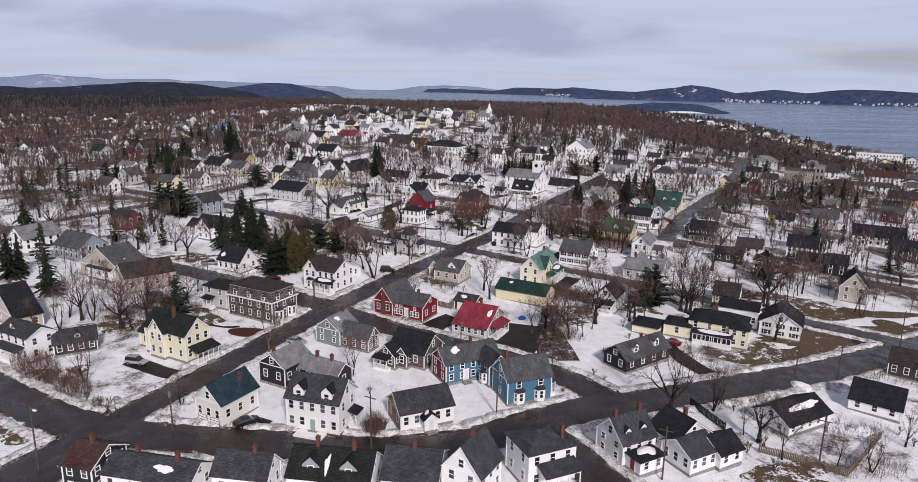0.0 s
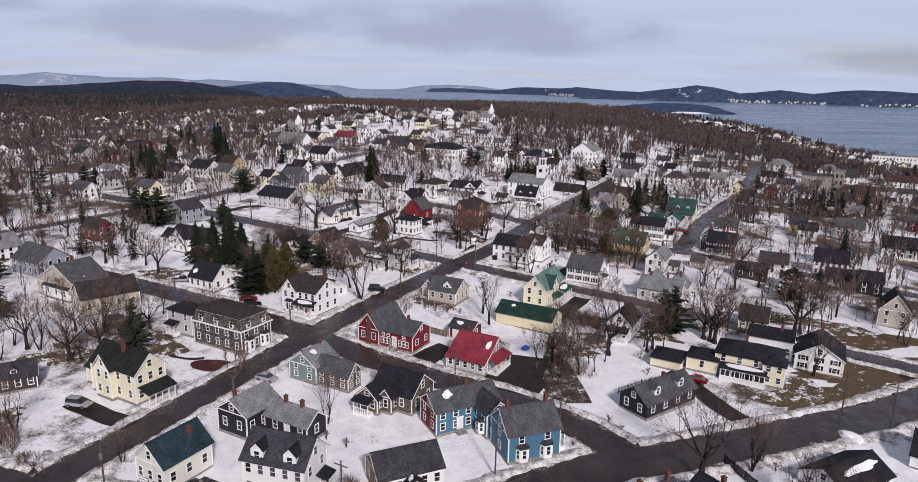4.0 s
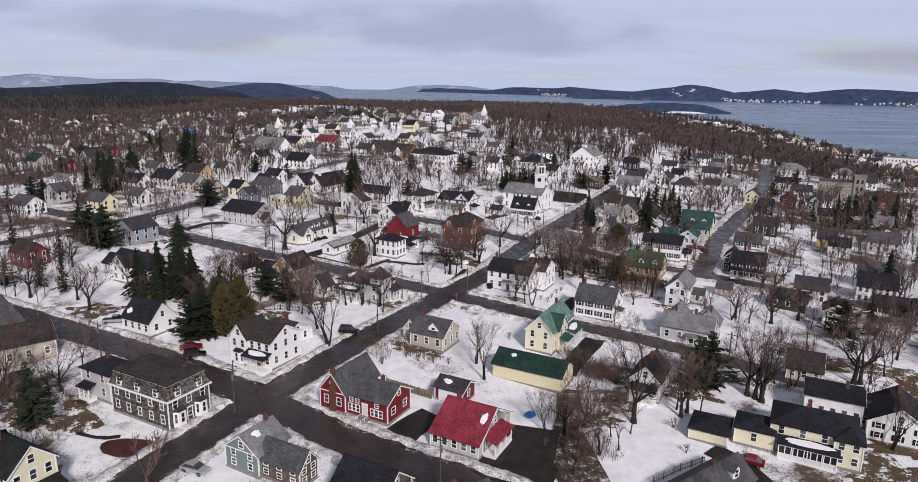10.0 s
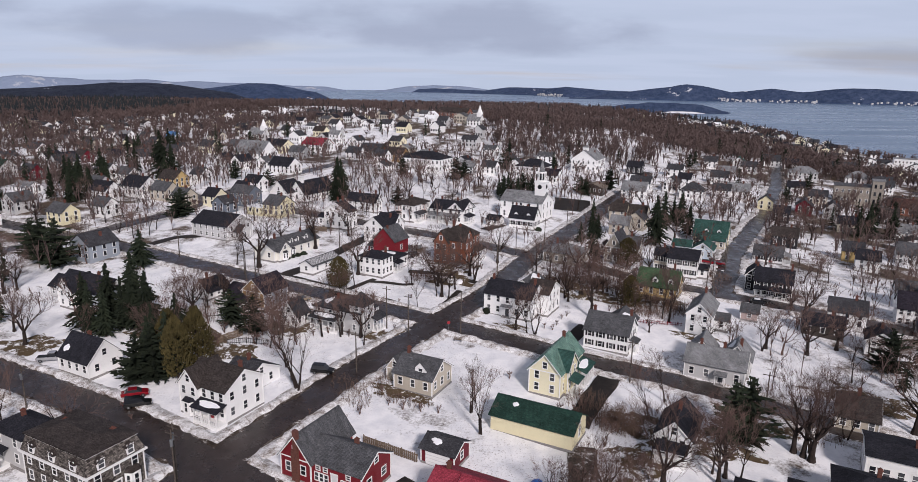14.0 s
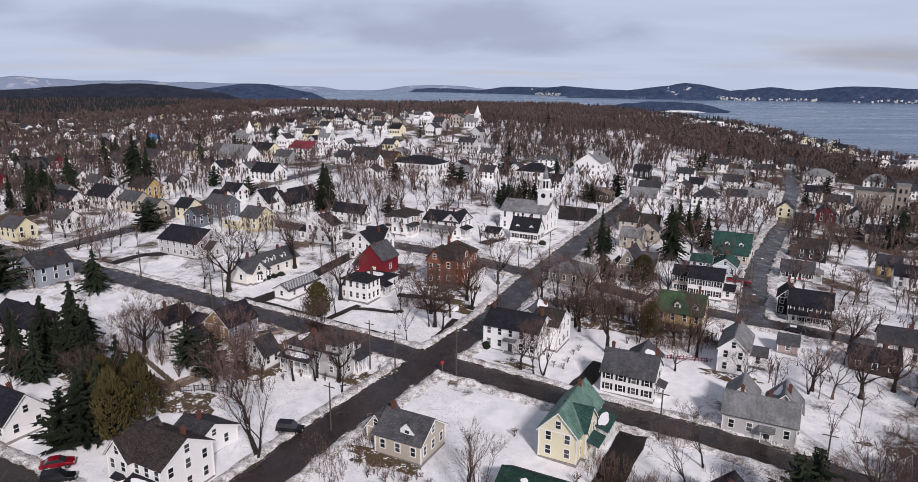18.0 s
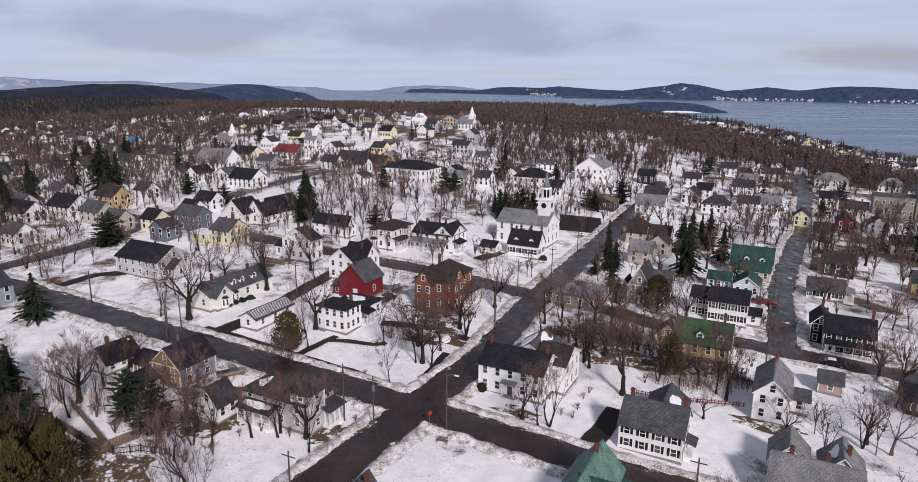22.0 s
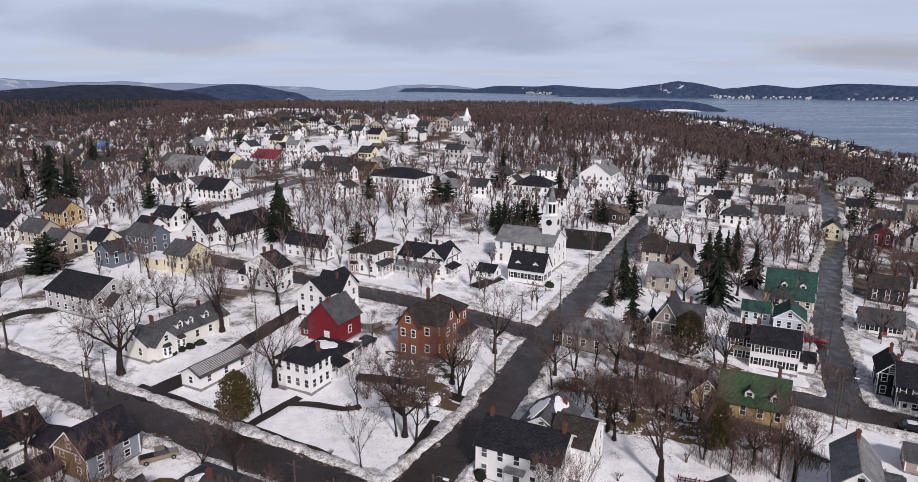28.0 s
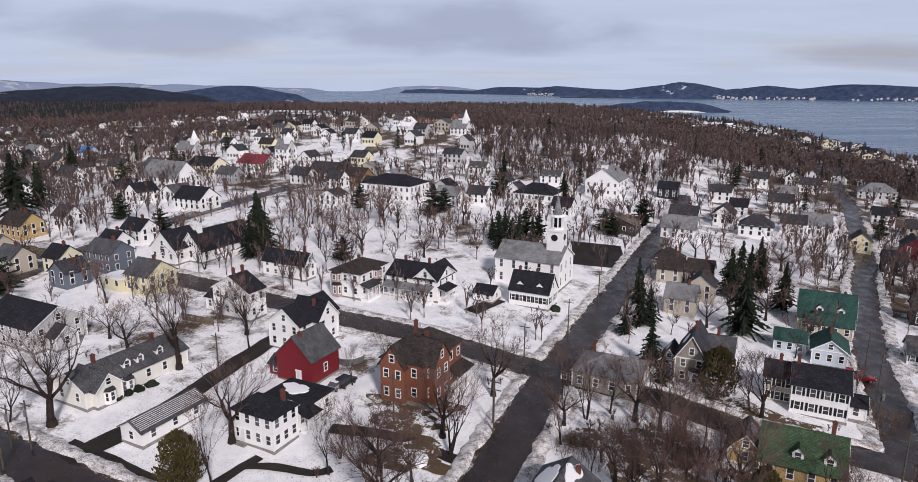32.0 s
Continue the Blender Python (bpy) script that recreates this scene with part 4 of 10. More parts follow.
def bay(root, m, w=2.0, d=0.8, z0=0.3, z1=3.0, roof="dark", wall="white"):
    """A three-sided bay window with a small roof."""
    q = [(-w / 2, 0.02), (-w / 2 + 0.5, -d), (w / 2 - 0.5, -d), (w / 2, 0.02)]
    bm = bmesh.new(); solid(bm, [(x, y, z0) for x, y in q], [(x, y, z1) for x, y in q])
    bmesh.ops.recalc_face_normals(bm, faces=bm.faces)
    b = part("bay_window", bm, WALL[wall], root, "", m)
    bm = bmesh.new(); solid(bm, [(x * 1.12, y * 1.15 - 0.05 if y < 0 else y, z1) for x, y in q], [(x * 0.7, y * 0.3, z1 + 0.5) for x, y in q])
    bmesh.ops.recalc_face_normals(bm, faces=bm.faces)
    part("bay_roof", bm, ROOF[roof], b)
    hw = round(min(1.6, (z1 - z0) * 0.6) * 5) / 5
    for x, y, a, ww in ((0, -d, 0, 0.6), (-w / 2 + 0.25, -d / 2, -58, 0.4), (w / 2 - 0.25, -d / 2, 58, 0.4)):
        f, g = window_mesh(ww, hw)
        mm = pose(x, y - 0.02, z0 + 0.28 * (z1 - z0), 0, 0, a)
        part("window", f, None, b, "", mm); part("pane", g, None, b, "", mm)


def garage_door(root, m, w=2.6, h=2.1, colour="white"):
    bm = bmesh.new()
    lattice(bm, (-w / 2, -w / 2 + 0.07, -w / 6, w / 6, w / 2 - 0.07, w / 2), tuple(h * i / 8 for i in range(9)), lambda i, j: True, -0.05, 0.02)
    g = part("garage_door", bm, M_DOOR[colour], root, "", m)
    for j in range(4):
        bm = bmesh.new(); box(bm, -w / 2 + 0.12, -0.075, h * (j * 2 + 0.25) / 8, w / 2 - 0.12, -0.05, h * (j * 2 + 1.75) / 8)
        part("door_panel", bm, M_TRIM, g)


def house(label, x, y, z, rz):
    """The root of a house: an empty on the ground, with its local -y and +x walls towards the south."""
    ob = new("house")
    ob.matrix_world = pose(x, y, z, 0, 0, rz)
    ob.empty_display_size = 0.5
    return tagged(ob, label, "house")


def gable_panel(root, w, d, found, eave, rise, wall):
    """A differently painted end wall, lying on the -y gable."""
    bm = bmesh.new()
    q = [(-w / 2, found), (w / 2, found), (w / 2, eave), (0, eave + rise), (-w / 2, eave)]
    solid(bm, [(x, -d / 2 + 0.01, z) for x, z in q], [(x, -d / 2 - 0.03, z) for x, z in q])
    bmesh.ops.recalc_face_normals(bm, faces=bm.faces)
    part("gable_wall", bm, WALL[wall], root, "%s end wall" % wall)


def small_house(label, x, y, z, rz, w, d, eave, rise, kind, wall, roof, bays=(3, 2), storeys=2, chim=((0, 0, 1.2),), **more):
    ob = house(label, x, y, z, rz)
    block(ob, 0, 0, w, d, eave, rise, kind, wall, roof, bays, storeys, chim=chim, **more)
    return ob


# ---- the houses, street by street ----
h_dkbrown = small_house("dark brown house with rust shingle roof by the corner", -53.7, 89.9, 0.88, -14.0, 5.0, 6.9, 5.05, 1.92, "x", "black", "rust", (2, 3), 2)
h_bot2 = small_house("low dark-roofed house with white gable end", -44.3, 88.9, 1.02, -12.0, 14.4, 6.0, 3.40, 1.81, "x", "white", "slate", (4, 2), 1, chim=((-3, 0.4, 1.2), (4, -0.2, 1.4)), snow=((2.5, -1.6, 1.6, 0.5, 2.0),))
h_bot3 = small_house("grey-roofed white house beside the street", -30.8, 88.5, 1.11, -8.0, 8.1, 5.1, 3.90, 2.49, "x", "white", "mid", (3, 2), 1, chim=((1.5, 0, 1.0),))
h_bot4 = small_house("dark-roofed house with two front gables", -18.0, 89.3, 1.12, -8.0, 12.0, 7.3, 3.79, 2.86, "x", "white", "olive", (4, 2), 1, chim=((-2.5, 0, 1.5), (3.0, 0, 1.5)), snow=((-0.5, -2.2, 0.4, 1.2, 4.0),))
dormer(h_bot4, -2.8, -2.6, 3.6, "-y", "grey", "olive", 2.6, 1.6, 3.0)
dormer(h_bot4, 2.8, -2.6, 3.6, "-y", "grey", "olive", 2.6, 1.6, 3.0)
h_bot5 = small_house("charcoal-roofed white house with brick chimney", -6.3, 90.2, 1.08, -8.0, 8.0, 9.0, 3.80, 2.52, "x", "white", "slate", (3, 3), 1)
h_bot6 = small_house("white gabled house with dark shingle roof near the street", 2.1, 88.9, 1.02, -30.0, 6.2, 6.5, 5.28, 3.85, "y", "white", "slate", (2, 3), 2)
h_greyhip = small_house("tall white hip-roofed house with charcoal shingles", 12.7, 93.8, 1.01, -66.0, 7.0, 8.0, 6.15, 1.62, "hip", "white", "slate", (2, 3), 2, chim=((2, 2.4, 1.6),))
porch(h_greyhip, face_pose("+x", 0.5, 0, 7.0, 8.0), 6.0, 2.6, 3.4, "mid", 4)
h_wfarm = small_house("white farmhouse with charcoal gable roof and dormers", 27.5, 100.4, 0.85, -62.0, 6.4, 6.7, 4.15, 3.02, "y", "white", "slate", (2, 3), 2, chim=((0, 2.4, 1.3), (0, -2.6, 1.3)))
dormer(h_wfarm, 2.2, 1.6, 4.0, "+x", "white", "dark", 1.5, 1.4, 2.4)
dormer(h_wfarm, 2.2, -1.6, 4.0, "+x", "white", "dark", 1.5, 1.4, 2.4)
block(h_wfarm, 4.8, -0.2, 3.4, 5.0, 2.7, 0.6, "hip", "white", "dark", (0, 2), 1, trim=False, snow=((0, 0, 1.3, 1.8, 6.0),))
add_door(h_wfarm, pose(4.8, -0.2, 0) @ face_pose("-y", 0, 0.45, 3.4, 5.0), "red")
h_wfarm2 = small_house("white gabled wing of a farmhouse with grouped windows", 37.3, 98.2, 0.59, -62.0, 6.2, 5.8, 3.31, 1.72, "y", "white", "slate", (3, 3), 1, chim=())
block(h_wfarm2, -3.8, 1.6, 6.0, 7.5, 4.0, 2.6, "x", "white", "dark", (2, 2), 1, chim=((0, 1, 1.3),))
block(h_wfarm2, 1.2, 5.2, 5.6, 5.0, 2.8, 1.8, "y", "white", "dark", (2, 2), 1)
h_longlow = small_house("long low white building with dark roof", 61.2, 113.2, 0.08, -62.0, 7.5, 11.50, 2.30, 2.11, "y", "white", "dark", (2, 5), 1, chim=(), snow=((1.6, 1.0, 0.6, 4.5, 3.0),))
h_wbarn = small_house("white barn with broad charcoal roof", 81.8, 120.7, -0.67, -38.0, 8.50, 9.50, 2.53, 2.52, "x", "white", "dark", (3, 2), 1, chim=())
h_brownsh = small_house("weathered brown shed behind the white barn", 98.9, 137.7, -1.21, -38.0, 6.7, 8.0, 3.37, 2.24, "x", "brown", "brown", (3, 2), 1, chim=())
h_blueR = small_house("blue clapboard house with white bay windows", 12.2, 119.7, 1.51, -70.0, 7.0, 9.0, 4.98, 2.97, "y", "blue", "grey", (1, 2), 2, chim=((0, 3.4, 1.5), (0, -3.4, 1.3)), skip=(("+x", 0, 0), ("+x", 0, 1)))
bay(h_blueR, face_pose("+x", -2.1, 0, 7.0, 9.0), 2.3, 0.8, 0.4, 2.7, "mid")
bay(h_blueR, face_pose("+x", 2.1, 0, 7.0, 9.0), 2.3, 0.8, 0.4, 2.7, "mid")
porch(h_blueR, face_pose("+y", 0, 0, 7.0, 9.0), 4.0, 1.8, 2.7, "mid", 3)
h_blueL = small_house("long blue house with maroon gable end", 1.5, 127.8, 1.83, -62.0, 6.2, 12.1, 4.48, 2.15, "y", "blue", "grey", (2, 5), 2, chim=((0, 1, 1.2),), snow=((0.9, -3.0, 0.7, 1.0, 8.0),))
gable_panel(h_blueL, 6.2, 12.1, 0.45, 4.5, 2.2, "maroon")
block(h_blueL, 4.6, 3.6, 5.2, 4.6, 4.4, 1.9, "x", "blue", "mid", (2, 2), 2, chim=())
bay(h_blueL, pose(4.6, 3.6, 0) @ face_pose("-y", 0.8, 0, 5.2, 4.6), 2.0, 0.8, 0.4, 2.6, "mid")
add_door(h_blueL, face_pose("+x", -1.6, 0.5, 6.2, 12.1), "white")
h_redroof = small_house("grey house with bright red shingle roof", 5.4, 152.4, 2.26, -28.5, 8.6, 12.3, 2.75, 3.47, "x", "lightgrey", "red", (5, 2), 1, chim=((-2.6, 0.2, 1.1),), wsize=(0.9, 1.5))
block(h_redroof, 2.1, -0.3, 4.4, 8.6, 3.4, 3.0, "x", "lightgrey", "red", (0, 2), 1, trim=True, snow=((1.2, -2.0, 0.6, 0.8, 5.0),))
porch(h_redroof, pose(2.1, -0.3, 0) @ face_pose("+x", -1.0, 0, 4.4, 8.6), 6.5, 2.2, 2.6, "red", 4)
h_redmain = small_house("barn-red long house with grey shingle roof", -11.7, 160.2, 2.74, -28.5, 10.5, 7.1, 4.05, 1.98, "x", "red", "grey", (0, 2), 1, chim=((1.6, 0.5, 0.9),), wsize=(1.0, 1.3))
add_door(h_redmain, face_pose("-y", 0.55, 0.75, 10.5, 7.1), "white")
for u_ in (-2.6, -1.75, -0.9, 2.1, 2.95, 3.8):
    add_window(h_redmain, face_pose("-y", u_, 1.15, 10.5, 7.1), 0.6, 1.2)
for u_ in (-2.3, -1.0, 3.0):
    add_window(h_redmain, face_pose("-y", u_, 2.85, 10.5, 7.1), 0.6, 0.6)
for s_ in (-0.75, 0.75):
    at_ = face_pose("-y", 0.55 + s_, 0, 10.5, 7.1)
    bm = bmesh.new(); box(bm, -0.03, -2.40, 0.90, 0.03, -0.05, 1.00)
    rail_ = part("stair_rail", bm, M_TRIM, h_redmain, "white front stair rail", at_)
    for y_, z_ in ((-2.36, -0.4), (-1.20, -0.2)):
        bm = bmesh.new(); box(bm, -0.04, y_ - 0.04, z_, 0.04, y_ + 0.04, 0.90)
        part("rail_post", bm, M_TRIM, rail_)
dormer(h_redmain, 3.6, 0.6, 3.4, "+x", "red", "grey", 1.6, 1.6, 2.0)
h_redleft = small_house("barn-red gabled house front with brick chimney", -16.5, 163.7, 2.93, -28.5, 5.5, 9.9, 3.81, 3.41, "y", "red", "grey", (2, 3), 1, chim=(), snow=((-0.6, -3.2, 0.5, 1.0, 3.0),))
bm = bmesh.new(); box(bm, -0.55, -0.5, -1.0, 0.55, 0.3, 5.2); box(bm, -0.35, -0.35, 5.2, 0.35, 0.3, 8.2)
part("brick_chimney", bm, M_BRICK, h_redleft, "broad exterior brick chimney", face_pose("-y", 0.2, 0, 5.5, 9.9))
h_garage = small_house("red garage with white overhead door", 2.6, 165.4, 2.75, -28.5, 5.7, 4.9, 2.70, 1.20, "x", "maroon", "mid", (0, 1), 1, chim=(), snow=((-0.8, -1.2, 0.9, 0.5, 2.0),))
garage_door(h_garage, face_pose("-y", 0, 0.1, 5.7, 4.9), 4.2, 2.2)
h_wh = small_house("white two-storey farmhouse with twin gables and brown roof", -35.9, 180.2, 3.54, -28.5, 9.80, 8.5, 5.91, 2.47, "x", "white", "brown", (5, 3), 2, chim=((3.0, 1.2, 1.2),))
block(h_wh, -3.05, -1.6, 4.4, 6.5, 5.9, 2.6, "y", "white", "brown", (2, 0), 2, chim=())
bay(h_wh, pose(-3.05, -1.6, 0) @ face_pose("-y", 0.1, 0, 4.4, 6.5), 2.6, 0.8, 0.4, 3.0, "dark")
porch(h_wh, face_pose("-y", 2.2, 0, 10.5, 8.5), 5.6, 2.2, 3.0, "dark", 4, snow=True)
add_door(h_wh, face_pose("-y", 1.6, 0.5, 10.5, 8.5), "red", False)
block(h_wh, -2.5, 8.5, 6.0, 9.0, 3.0, 2.2, "x", "white", "mid", (2, 2), 1, chim=((0, 0, 1.2),))
bm = bmesh.new()
for i in range(6):
    box(bm, 0.8, -7.0 + i * 0.3, -0.6, 2.8, -6.7 + i * 0.3, -0.1 + i * 0.11)
part("front_steps", bm, M_STONE, h_wh)
h_mans = small_house("weathered cedar-shingled mansard house with white bays", -48.8, 159.1, 2.80, -28.5, 14.4, 8.4, 5.40, 2.30, "mansard", "cedar", "brown", (5, 3), 2, chim=((3.4, 2.6, 1.2), (-5.0, 1.0, 1.2)), over=0.25)
for k_ in (-4.6, 0.0, 4.6):
    dormer(h_mans, k_, -4.42, 5.65, "-y", "white", "brown", 1.1, 1.2, 1.4)
for k_ in (-2.2, 2.2):
    dormer(h_mans, 7.42, k_, 5.65, "+x", "white", "brown", 1.1, 1.2, 1.4)
    bay(h_mans, face_pose("+x", k_, 0, 14.4, 8.4), 2.4, 0.9, 0.4, 3.2, "brown")
add_door(h_mans, face_pose("+x", 0, 0.5, 14.4, 8.4), "dark")
h_greyw = small_house("light grey hip-roofed house with dark shingles", -60.6, 165.2, 3.01, -28.5, 8.0, 5.6, 5.57, 1.59, "hip", "lightgrey", "dark", (2, 3), 2)
porch(h_greyw, face_pose("-y", -1.6, 0, 8.0, 5.6), 3.0, 1.6, 2.5, "dark", 3)
h_yellow = small_house("pale cream-yellow house with dark green-black roof", -60.6, 136.4, 2.03, -28.5, 12.60, 6.3, 6.14, 2.98, "x", "cream", "olive", (4, 3), 2, chim=((0.5, -0.8, 2.2),))
porch(h_yellow, face_pose("+x", -0.2, 0, 14.1, 6.3), 5.6, 2.6, 2.9, "olive", 5)
block(h_yellow, -1.5, -1.6, 4.4, 5.0, 6.1, 2.6, "y", "cream", "olive", (2, 0), 2, chim=())
block(h_yellow, -8.6, 0.6, 3.4, 4.6, 3.6, 1.6, "x", "cream", "olive", (1, 1), 1, chim=())
bm = bmesh.new()
for i in range(6):
    box(bm, 9.7, -1.0, -0.6, 11.6 - i * 0.3, 1.0, -0.2 + i * 0.13)
part("front_steps", bm, M_STONE, h_yellow)
h_dkwhite = small_house("white-fronted dark brown house with grey roof", -92.7, 135.9, 1.49, -28.5, 10.7, 6.0, 5.50, 1.67, "x", "white", "mid", (4, 2), 2, chim=((3.0, 0.3, 1.4),))
dormer(h_dkwhite, -1.5, -2.0, 5.4, "-y", "white", "mid", 1.8, 1.2, 2.0)
porch(h_dkwhite, face_pose("-y", 0, 0, 10.7, 6.0), 8.0, 1.8, 2.7, "mid", 5)
h_dkell = small_house("dark brown ell with grey shingle roof", -83.8, 138.1, 1.66, -60.0, 6.0, 8.1, 2.94, 2.01, "y", "brown", "mid", (1, 4), 1, chim=())
dormer(h_dkell, 2.2, 0.5, 2.8, "+x", "brown", "mid", 1.5, 1.1, 1.6)
h_grey21 = small_house("beige house with dark shingle roof", -108.4, 155.4, 1.77, -40.0, 20.0, 5.8, 3.61, 5.59, "y", "beige", "dark", (3, 2), 1)
h_left22a = small_house("white cape house with grey roof", -100.7, 187.9, 3.27, -28.5, 10.6, 8.4, 3.44, 2.78, "x", "white", "mid", (3, 3), 1)
h_left22b = small_house("brown-roofed beige house among bare trees", -87.7, 180.3, 3.03, -50.0, 10.3, 13.0, 4.44, 2.87, "y", "beige", "brown", (2, 4), 1)
h_cream = small_house("ivory gabled house with dark teal roof", -41.2, 110.6, 1.49, -28.5, 6.3, 8.4, 4.45, 2.85, "y", "ivory", "teal", (3, 3), 1, chim=((1.2, 2.0, 1.2),))
garage_door(h_cream, face_pose("-y", -1.6, -0.4, 6.3, 8.4), 2.2, 1.9, "dark")
garage_door(h_cream, face_pose("-y", 1.4, -0.4, 6.3, 8.4), 2.2, 1.9, "dark")
h_black = small_house("black clapboard house with pale grey roof", -34.4, 124.8, 1.91, -28.5, 6.60, 7.60, 4.30, 2.20, "y", "black", "light", (2, 3), 1, chim=((-1.0, -2.0, 1.2),))
block(h_black, 7.2, 2.4, 11.0, 4.8, 3.2, 1.8, "x", "black", "light", (4, 1), 1, chim=((-1, 0, 1.1), (2.6, 0, 1.1)))
add_door(h_black, pose(7.2, 2.4, 0) @ face_pose("-y", 1.2, 0.4, 11.0, 4.8), "white")
h_wmans = small_house("white five-bay house with dark roof and dormers", -23.7, 107.6, 1.50, -16.0, 9.8, 6.8, 6.10, 2.96, "x", "white", "slate", (5, 2), 2, chim=(), skip=(("-y", 0, 2),))
add_door(h_wmans, face_pose("-y", 0, 0.5, 9.8, 6.8), "green")
dormer(h_wmans, -2.6, -3.1, 6.0, "-y", "white", "dark", 2.0, 1.7, 2.4)
dormer(h_wmans, 2.6, -3.1, 6.0, "-y", "white", "dark", 2.0, 1.7, 2.4)
bm = bmesh.new(); box(bm, -5.0, -3.5, -1.0, 5.0, 3.5, 0.42)
part("basement", bm, M_BRICK, h_wmans, "red brick basement wall")
porch(h_wmans, face_pose("+x", 1.2, 0, 9.8, 6.8), 2.4, 1.6, 2.7, "dark", 2)
bm = bmesh.new(); box(bm, -2.6, -5.6, -0.8, 2.6, -3.4, 0.45)
part("front_deck", bm, M_TRIM, h_wmans, "white wooden front deck")
h_tancape = small_house("white cape house with tan shingled gable", -6.7, 109.8, 1.50, -66.0, 7.0, 9.7, 3.54, 2.31, "y", "white", "mid", (2, 5), 1, chim=(), skip=(("+x", 0, 2),))
gable_panel(h_tancape, 7.0, 9.7, 0.45, 3.5, 2.3, "tan")
block(h_tancape, 4.3, 0, 1.8, 2.2, 2.6, 0.9, "x", "white", "dark", (0, 0), 1, chim=(), snow=((0, -0.4, 0.5, 0.4, 3.0),))
add_door(h_tancape, pose(4.3, 0, 0) @ face_pose("+x", 0, 0.4, 1.8, 2.2), "white")
h_greyA = small_house("weathered brown-shingled gabled house with white bargeboards", -9.0, 134.2, 2.05, -28.5, 8.5, 7.4, 3.56, 2.94, "x", "weathered", "dark", (2, 2), 1, chim=())
block(h_greyA, -3.2, -4.4, 4.4, 4.6, 3.1, 2.0, "y", "weathered", "dark", (2, 2), 1, chim=())
porch(h_greyA, pose(-3.2, -4.4, 0) @ face_pose("-y", -0.4, 0, 4.4, 4.6), 3.4, 1.6, 2.5, "dark", 3)
block(h_greyA, -0.2, -4.0, 2.4, 2.6, 3.3, 1.4, "y", "weathered", "dark", (1, 1), 1, chim=())
h_grgreenA = small_house("sage green gabled house with pale grey roof", -27.6, 143.9, 2.44, -28.5, 6.7, 6.4, 3.73, 2.38, "y", "green", "light", (2, 2), 2, chim=((0, 2.0, 1.0),), snow=((1.0, -1.0, 0.5, 0.7, 9.0),))
h_grgreenB = small_house("brown-shingled ell with sage green end and grey roof", -22.0, 140.2, 2.34, -28.5, 7.7, 3.9, 3.27, 2.18, "x", "weathered", "grey", (3, 2), 2, chim=())
h_cream29 = small_house("weathered beige cape house with grey roof behind shrubs", -1.8, 189.3, 3.50, -28.5, 8.1, 7.4, 3.55, 2.50, "x", "beige", "grey", (3, 3), 1, chim=((-3, 0, 1.2),))
dormer(h_cream29, 1.2, -2.9, 3.5, "-y", "white", "grey", 2.4, 1.4, 2.6)
block(h_cream29, -5.4, 1.0, 3.4, 5.0, 3.0, 2.2, "y", "beige", "grey", (1, 1), 1, chim=())
h_yelgreen = small_house("tall yellow house with pale green metal roof", 23.7, 192.0, 2.93, -28.5, 6.0, 13.0, 5.12, 3.16, "y", "cream", "seam", (2, 3), 2, chim=((0, 3.6, 1.0),))
block(h_yelgreen, 1.6, -1.6, 4.2, 5.2, 5.1, 2.6, "x", "yellow", "green", (1, 2), 2, chim=())
porch(h_yelgreen, face_pose("+x", 3.6, 0, 6.0, 13.0), 5.6, 2.6, 2.9, "green", 5, snow=True)
porch(h_yelgreen, pose(1.6, -1.6, 0) @ face_pose("+x", -0.6, 0, 4.2, 5.2), 3.4, 1.8, 2.7, "green", 3)
h_yelshed = small_house("long yellow outbuilding with dark green roof", 18.0, 174.3, 2.47, -28.5, 14.2, 7.0, 3.22, 1.96, "x", "yellow", "deep", (0, 1), 1, chim=(), snow=((-3.6, -1.2, 0.6, 0.4, 1.0),), trim=False)
h_white2 = small_house("white house with black shutters and grey roof", 38.5, 210.7, 2.91, -28.5, 9.5, 7.5, 4.57, 3.00, "x", "white", "grey", (4, 2), 2, chim=((-4.0, 1.0, 1.6), (4.2, 0.4, 1.6)), shutters=True)
roof_snow(h_white2, Matrix(), 9.5, 7.5, 4.6, 2.1, "x", 2.6, 1.2, 1.4, 1.2, 4.0)
porch(h_white2, face_pose("+x", -0.6, 0, 9.5, 7.5), 2.6, 1.5, 2.5, "grey", 2)
block(h_white2, 0.5, 7.0, 6.0, 7.0, 4.0, 2.2, "y", "white", "grey", (2, 2), 2, chim=(), snow=((1.4, -1.0, 1.0, 2.0, 5.0),))
h_wdark = small_house("white five-bay colonial house with black roof", 18.8, 228.4, 4.15, -28.5, 12.1, 8.0, 5.50, 2.50, "x", "white", "dark", (5, 2), 2, chim=((5.4, 0, 1.3), (-5.4, 0, 1.1)), skip=(("-y", 0, 2),))
add_door(h_wdark, face_pose("-y", 0, 0.5, 12.1, 8.0), "dark")
porch(h_wdark, face_pose("-y", 0, 0, 12.1, 8.0), 2.4, 0.9, 2.9, "light", 2, False)
block(h_wdark, 0.6, 8.2, 7.0, 8.4, 5.2, 2.2, "y", "white", "grey", (2, 3), 2, chim=((1.5, 2.5, 1.0),), snow=((-1.9, -0.4, 1.5, 3.8, 2.0), (1.0, 1.6, 1.0, 2.6, 6.0)))
